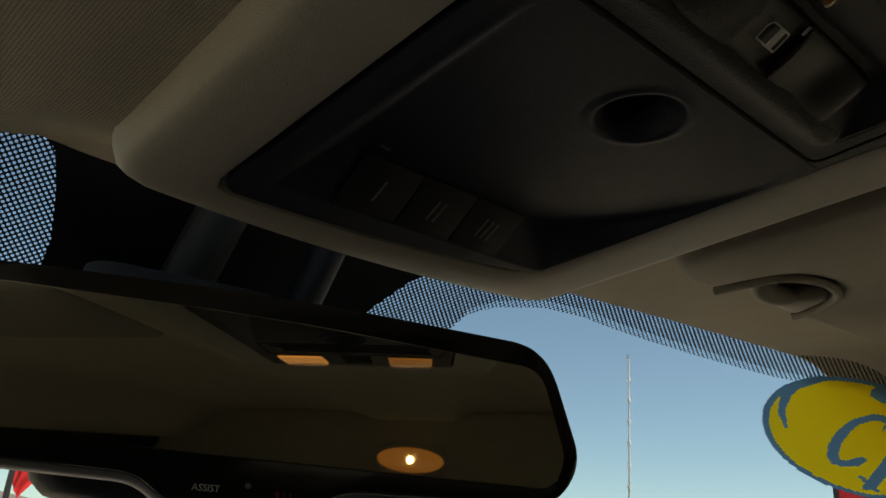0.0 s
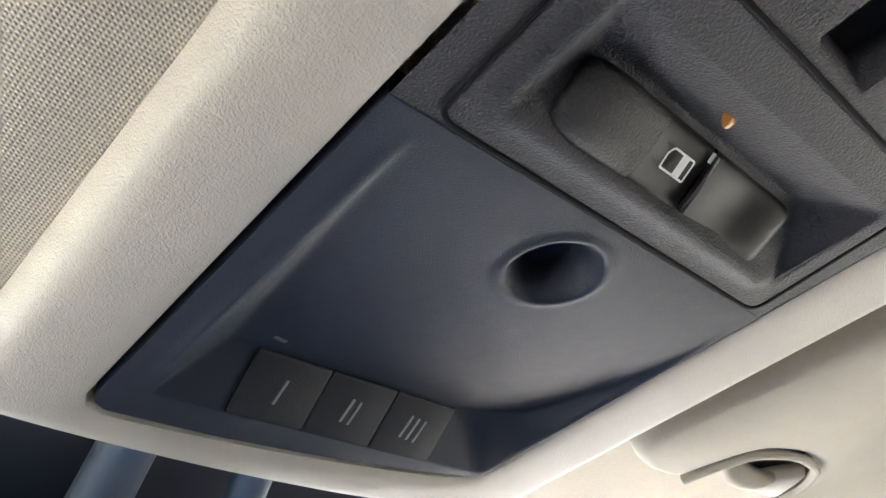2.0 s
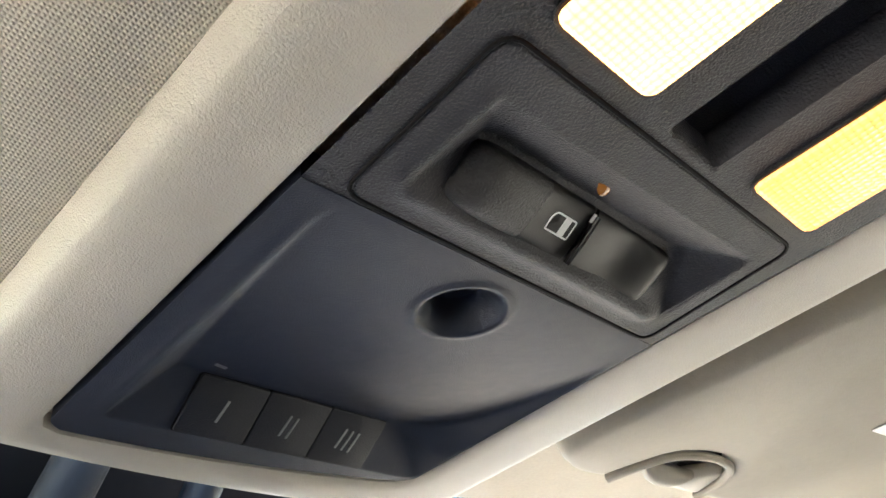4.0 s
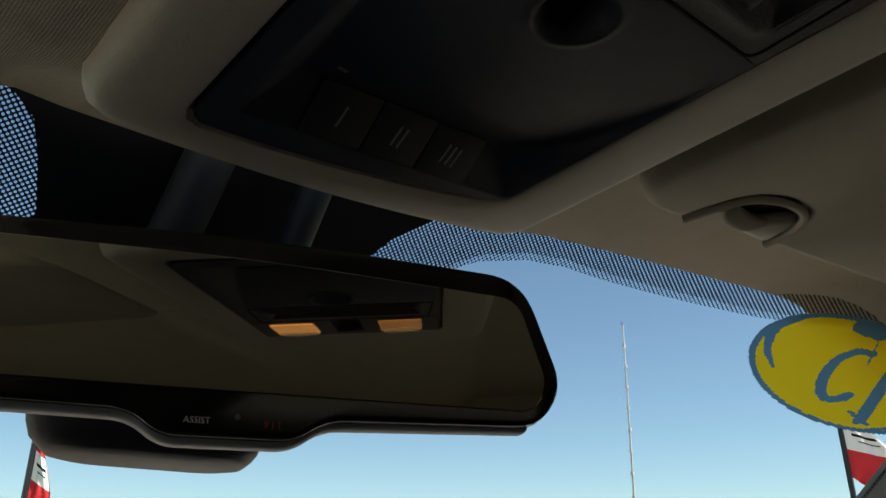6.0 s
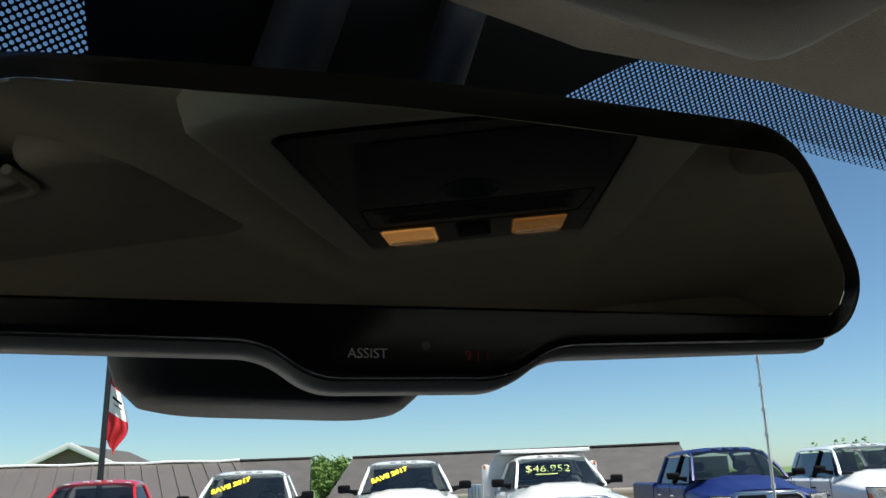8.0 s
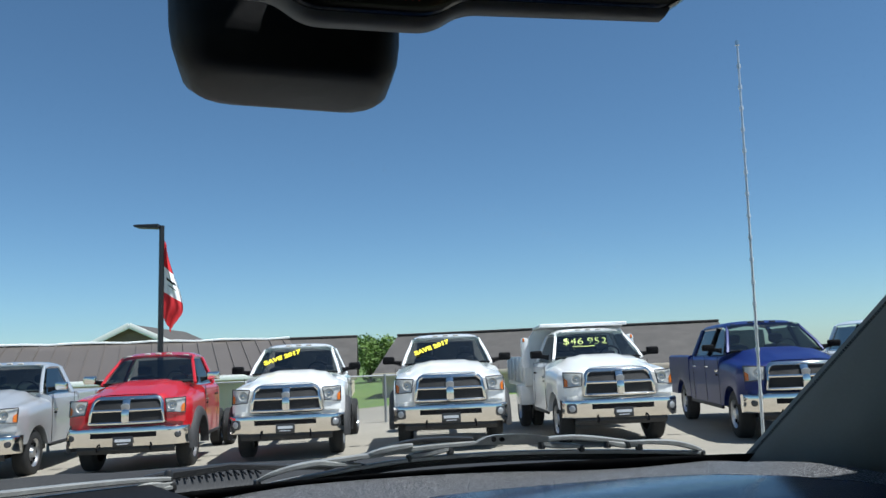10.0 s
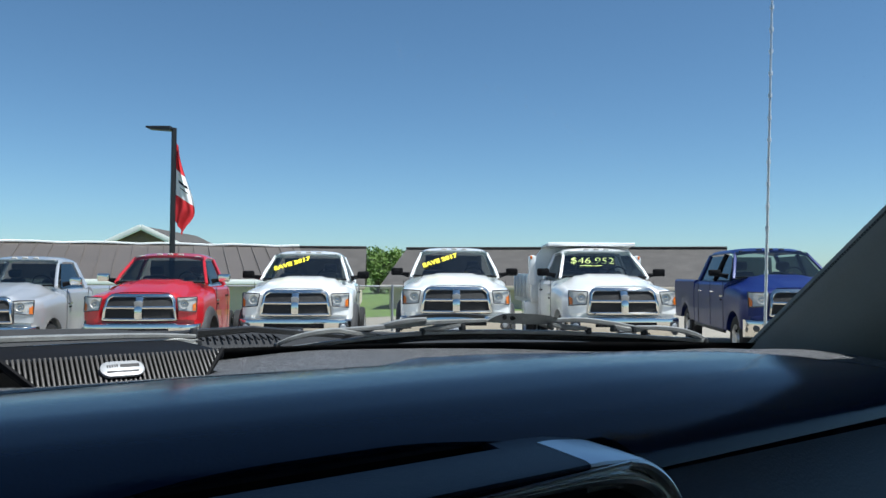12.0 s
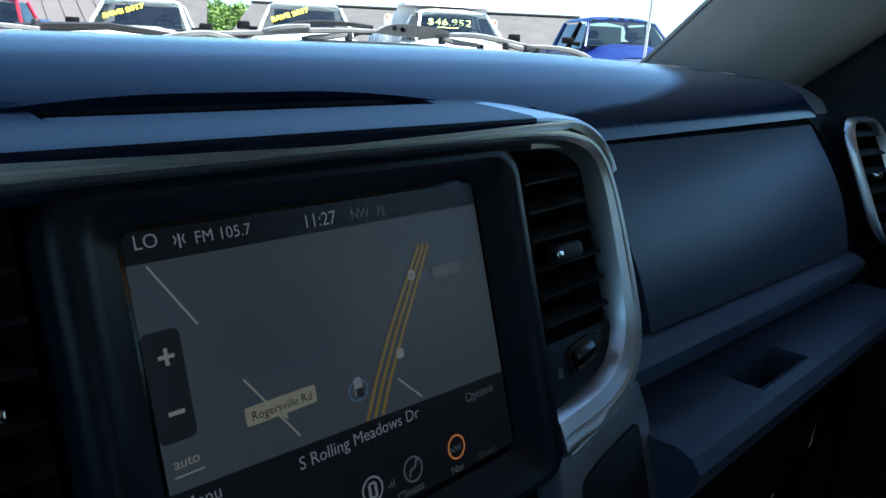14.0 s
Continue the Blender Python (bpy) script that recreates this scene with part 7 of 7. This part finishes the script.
def shed(name, a, b, depth_, z_ridge, z_eave, roof_mat, label, ribs=0, cap=TRIMWHITE, wins=8):
    """A long low building: eave line from a to b faces us, the ridge lies depth_ behind it."""
    B = thing(name, None, label, "building")
    A_, B_ = Vector((*a, 0)), Vector((*b, 0))
    d = (B_ - A_).normalized()
    n = Vector((-d.y, d.x, 0))
    if n.dot(AWAY) < 0:
        n = -n
    L = (B_ - A_).length
    def P(s, t, z):
        q = A_ + d * s + n * t
        return (q.x, q.y, z)
    link("wall", *loft([[P(0.3, 0.5, z), P(L - 0.3, 0.5, z), P(L - 0.3, 2 * depth_ - 0.5, z), P(0.3, 2 * depth_ - 0.5, z)] for z in (GROUND_Z - 0.40, z_eave)]), CREAM, B, sharp=20)
    th = 0.14
    link("roof", *loft([[P(s, 0, z_eave), P(s, depth_, z_ridge), P(s, 2 * depth_, z_eave), P(s, 2 * depth_, z_eave - th), P(s, depth_, z_ridge - th), P(s, 0, z_eave - th)] for s in (0, L)]), roof_mat, B, sharp=10)
    link("fascia", *bar([P(0, -0.03, z_eave - 0.07), P(L, -0.03, z_eave - 0.07)], 0.05, 0.20), TRIMWHITE if cap is TRIMWHITE else CREAM, B)
    for s in (0, L):
        link("gable_wall", [P(abs(s - 0.3), 0.5, z_eave - 0.1), P(abs(s - 0.3), depth_, z_ridge - 0.2), P(abs(s - 0.3), 2 * depth_ - 0.5, z_eave - 0.1)], [(0, 1, 2)], CREAM, B, smooth=False)
    if cap is not None:
        link("ridge_cap", *bar([P(s, depth_, z_ridge + 0.04 + 0.03 * math.sin(s * 2.1) * (cap is TRIMWHITE)) for s in steps(0, L, 30)], 0.35, 0.10), cap, B)
    for k in range(ribs):
        s = L * (k + 0.5) / ribs
        link("roof_rib", *bar([P(s, 0.0, z_eave + 0.03), P(s, depth_, z_ridge + 0.03)], 0.05, 0.05), roof_mat, B)
    for k in range(wins):
        s = L * (k + 0.5) / wins
        w = link("window", *loft([[P(s - 0.6, 0.5 - q, GROUND_Z + 0.35), P(s + 0.6, 0.5 - q, GROUND_Z + 0.35), P(s + 0.6, 0.5 - q, z_eave - 0.25), P(s - 0.6, 0.5 - q, z_eave - 0.25)] for q in (0.0, 0.05)]), TRIMWHITE, B, sharp=20)
        link("pane", [P(s - 0.5, 0.44, GROUND_Z + 0.43), P(s + 0.5, 0.44, GROUND_Z + 0.43), P(s + 0.5, 0.44, z_eave - 0.33), P(s - 0.5, 0.44, z_eave - 0.33)], [(0, 1, 2, 3)], PANE, w, smooth=False)
    return B


shed("long_building", (-14.5, 37.0), (14.55, 28.33), 5.0, 2.84, 1.30, METALROOF, "long low building with ribbed brown metal roof", ribs=48)
shed("low_building", (11.97, 37.9), (19.65, 33.2), 5.0, 3.06, 0.95, SHINGLE, "low building with grey shingle roof", cap=SHINGLE, wins=3)
shed("low_building", (18.66, 30.13), (29.46, 18.32), 5.0, 2.91, 1.05, SHINGLE, "wide low building with grey shingle roof, cream walls", cap=SHINGLE, wins=5)
# gabled house behind
H_ = thing("gabled_house", Matrix.Translation((16.2, 60.2, -0.35)) @ pose(0, 0, 0.35, 0, 0, -34), "taupe gabled house with white trim behind the long roof", "house")
link("wall", *loft([[(-2.9, 0, z), (2.9, 0, z), (2.9, 14, z), (-2.9, 14, z)] for z in (-0.35, 3.6)]), TAUPE, H_, sharp=20)
link("gable", [(-3.0, 0.0, 3.55), (3.0, 0.0, 3.55), (0, 0.0, 5.0)], [(0, 1, 2)], TAUPE, H_, smooth=False)
link("roof", *loft([[(-3.5, y, 3.45), (0, y, 5.12), (3.5, y, 3.45), (3.5, y, 3.30), (0, y, 4.95), (-3.5, y, 3.30)] for y in (-0.5, 14.5)]), SHINGLE, H_, sharp=10)
link("verge_board", *bar([(-3.55, -0.55, 3.36), (0, -0.55, 5.03)], 0.10, 0.42), TRIMWHITE, H_)
link("verge_board", *bar([(3.55, -0.55, 3.36), (0, -0.55, 5.03)], 0.10, 0.42), TRIMWHITE, H_)

# ---- lamp posts with drooping flags ----
POLE = mat("black pole paint", (0.014, 0.014, 0.016), 0.4, 0.2, 0.15, 6)
FLAGRED = mat("flag red", (0.55, 0.015, 0.022), 0.8, 0, 0.1, 6)
FLAGWHITE = mat("flag white", (0.75, 0.75, 0.76), 0.8, 0, 0.06, 6)


def lamp_post(x, y, top, head_dir, label):
    P_ = thing("street_lamp", Matrix.Translation((x, y, gz(x, y))), label, "street lamp", "lot lamps")
    h = top - gz(x, y)
    link("pole", *loft([[(px, py, z) for px, py in rrect(w, w, 0.02, 3)] for z, w in ((0.6, 0.17), (h, 0.15))]), POLE, P_, sharp=30)
    link("footing", *moved(lathe([(0.0, 0.62), (0.27, 0.61), (0.30, 0.55), (0.30, 0.0)], 24, "z"), pose(0, 0, 0)), CONCRETE, P_, "round concrete footing")
    d = Vector((*head_dir, 0)).normalized()
    link("arm", *bar([Vector((0, 0, h - 0.06)), d * 0.3 + Vector((0, 0, h - 0.05))], 0.07, 0.07), POLE, P_)
    s = Vector((-d.y, d.x, 0))
    link("lamp_head", *loft([[tuple(d * a + s * b + Vector((0, 0, h + c))) for b, c in ((-0.16, 0.02), (-0.14, 0.055), (0.14, 0.055), (0.16, 0.02), (0.16, -0.06 + t), (-0.16, -0.06 + t))] for a, t in ((0.10, -0.03), (0.2, -0.04), (0.85, 0.01), (0.95, 0.05))]), POLE, P_, "flat dark lamp head", sharp=25)
    return P_


def flag(x, y, z_top, length, width, out_dir, seed, label):
    F_ = thing("flag", Matrix.Translation((x, y, 0)), label, "flag", "lot flags")
    d = Vector((*out_dir, 0)).normalized()
    s = Vector((-d.y, d.x, 0))
    rnd = random.Random(seed)
    ph = [rnd.uniform(0, 6) for _ in range(4)]
    def pt(u, v):
        # u from the pole outwards, v downwards; the fly end has dropped and folded on itself
        reach = width * (0.14 + 1.0 * smoothstep(0.0, 0.72, v) * (1 - 0.72 * smoothstep(0.74, 1.0, v)) + 0.06 * math.sin(7 * v + ph[0]))
        fold = 0.10 * math.sin(9 * u + 5 * v + ph[1]) * u + 0.06 * math.sin(15 * u - 4 * v + ph[2]) * u
        q = d * (0.09 + reach * u) + s * fold
        return (q.x, q.y, z_top - length * (v * 0.84 + 0.16 * u * (0.4 + 0.6 * v)))
    for k, mtl in enumerate((FLAGRED, FLAGWHITE, FLAGRED)):
        link("stripe", *grid(pt, steps(0, 1, 16), steps(k / 3, (k + 1) / 3, 12)), mtl, F_, "", sharp=80)
    for k, (u0, u1, v) in enumerate(((0.2, 0.85, 0.47), (0.3, 0.8, 0.545))):
        w_ = 0.018 if k == 0 else 0.008
        def bp(u, t):
            p0 = Vector(pt(u, v + t * w_))
            return tuple(p0 - s * 0.008)
        link("lettering_bar", *grid(bp, steps(u0, u1, 10), (-1, 1)), BLACK, F_)
        def bq(u, t):
            p0 = Vector(pt(u, v + t * w_))
            return tuple(p0 + s * 0.008)
        link("lettering_bar", *grid(bq, steps(u0, u1, 10), (-1, 1)), BLACK, F_)
    return F_


lamp_post(8.23, 27.14, 6.68, (-0.80, 0.60), "black lot lamp post with one flat head")
flag(8.23, 27.14, 6.15, 3.25, 0.58, (0.80, -0.60), 3, "red and white drooping flag on the lamp post")
lamp_post(29.1, 9.56, 8.24, (-0.2, -1.0), "black lot lamp post beyond the blue truck")
flag(29.1, 9.56, 7.35, 3.4, 1.4, (0.5, -0.85), 8, "red and white drooping flag on the far lamp post")

# ---- chain-link fence ----
GALV = mat("galvanised wire", (0.35, 0.36, 0.37), 0.45, 0.7, 0.15, 6)
fence = thing("chain_link_fence", None, "low galvanised chain-link fence behind the trucks", "fence")
F0, F1 = Vector((-4.0, 23.2, GROUND_Z)), Vector((13.6, 16.3, GROUND_Z))
FL = (F1 - F0).length
fd = (F1 - F0).normalized()
for k in range(8):
    c = F0 + fd * FL * k / 7
    link("post", *tube([Vector((c.x, c.y, gz(c.x, c.y))), c + Vector((0, 0, 1.22))], 0.035, 10), GALV, fence)
link("top_rail", *tube([F0 + Vector((0, 0, 1.18)), F1 + Vector((0, 0, 1.18))], 0.022, 8), GALV, fence)
verts, faces = [], []
step_ = 0.075
nrm = Vector((-fd.y, fd.x, 0))
for k in range(int(FL / step_) + 16):
    for sgn in (1, -1):
        s0 = k * step_ if sgn > 0 else k * step_
        s1 = s0 - 1.15 * sgn
        lo_, hi_ = F0 + fd * min(max(s0, 0), FL), F0 + fd * min(max(s1, 0), FL) + Vector((0, 0, 1.15))
        if (hi_ - lo_).length < 1.0:
            continue
        w_ = fd * 0.004
        i = len(verts)
        verts += [tuple(lo_ - w_), tuple(lo_ + w_), tuple(hi_ + w_), tuple(hi_ - w_)]
        faces.append((i, i + 1, i + 2, i + 3))
tagged(link("wire_mesh", verts, faces, GALV, fence, smooth=False), kind="stuff")

# ---- trees ----
LEAF = mat("leaf green", (0.125, 0.205, 0.035), 0.7, 0, 0.35, 0.8)
BARK = mat("bark", (0.09, 0.07, 0.05), 0.9, 0, 0.25, 5, 0.8, 30, bdist=0.02)


def tree(x, y, h, spread, seed, n=2600):
    rnd = random.Random(seed)
    T = thing("tree", Matrix.Translation((x, y, gz(x, y) - 0.04)), "leafy green deciduous tree beyond the lot", "tree", "trees beyond the lot")
    limbs = [tube([(0, 0, 0), (0.05, 0.02, h * 0.3), (0.1, -0.05, h * 0.62)], [0.16 * h / 6, 0.12 * h / 6, 0.05 * h / 6], 8)]
    tips = []
    for k in range(14):
        a, e = rnd.uniform(0, 6.28), rnd.uniform(0.25, 1.0)
        z0 = h * rnd.uniform(0.04, 0.5)
        tip = Vector((math.cos(a) * spread * e * 0.75, math.sin(a) * spread * e * 0.75, z0 + h * rnd.uniform(0.12, 0.42)))
        limbs.append(tube([(0, 0, z0), tuple(tip * 0.5 + Vector((0, 0, z0 * 0.5))), tuple(tip)], [0.06 * h / 6, 0.04 * h / 6, 0.015 * h / 6], 5))
        tips.append(tip)
    link("trunk", *join(*limbs), BARK, T)
    v, f = [], []
    clumps = [t + Vector((rnd.gauss(0, 0.3), rnd.gauss(0, 0.3), rnd.gauss(0, 0.2))) * spread * 0.3 for t in tips for _ in range(3)] + [Vector((rnd.gauss(0, 0.35) * spread, rnd.gauss(0, 0.35) * spread, h * rnd.uniform(0.08, 0.95))) for _ in range(26)]
    for _ in range(n):
        c = rnd.choice(clumps)
        p = c + Vector((rnd.gauss(0, 1), rnd.gauss(0, 1), rnd.gauss(0, 0.8))).normalized() * spread * 0.24 * rnd.uniform(0.5, 1.1)
        a = Vector((rnd.gauss(0, 1), rnd.gauss(0, 1), rnd.gauss(0, 0.6))).normalized() * spread * 0.055
        b = a.cross(Vector((rnd.gauss(0, 1), rnd.gauss(0, 1), rnd.gauss(0, 1)))).normalized() * spread * 0.035
        i = len(v)
        v += [tuple(p - a), tuple(p + b), tuple(p + a), tuple(p - b)]
        f.append((i, i + 1, i + 2, i + 3))
    tagged(link("crown", v, f, LEAF, T, smooth=False), kind="stuff")
    return T


for i, (x, y, h, s) in enumerate([(35.6, 57.8, 4.2, 2.5), (37.9, 59.3, 3.9, 2.4), (39.4, 56.0, 3.2, 2.3), (36.4, 53.3, 2.4, 2.3), (41.6, 59.0, 3.4, 2.6), (33.6, 61.0, 3.6, 2.5),
                                  (62.0, 19.0, 3.9, 3.2), (66.0, 13.5, 4.3, 3.4), (60.0, 25.0, 3.0, 2.8), (72.0, 8.0, 4.5, 3.6), (70.0, 3.0, 4.2, 3.6), (75.0, -3.0, 4.8, 4.0)]):
    tree(x, y, h, s, 20 + i, 2600 if i < 6 else 1500)
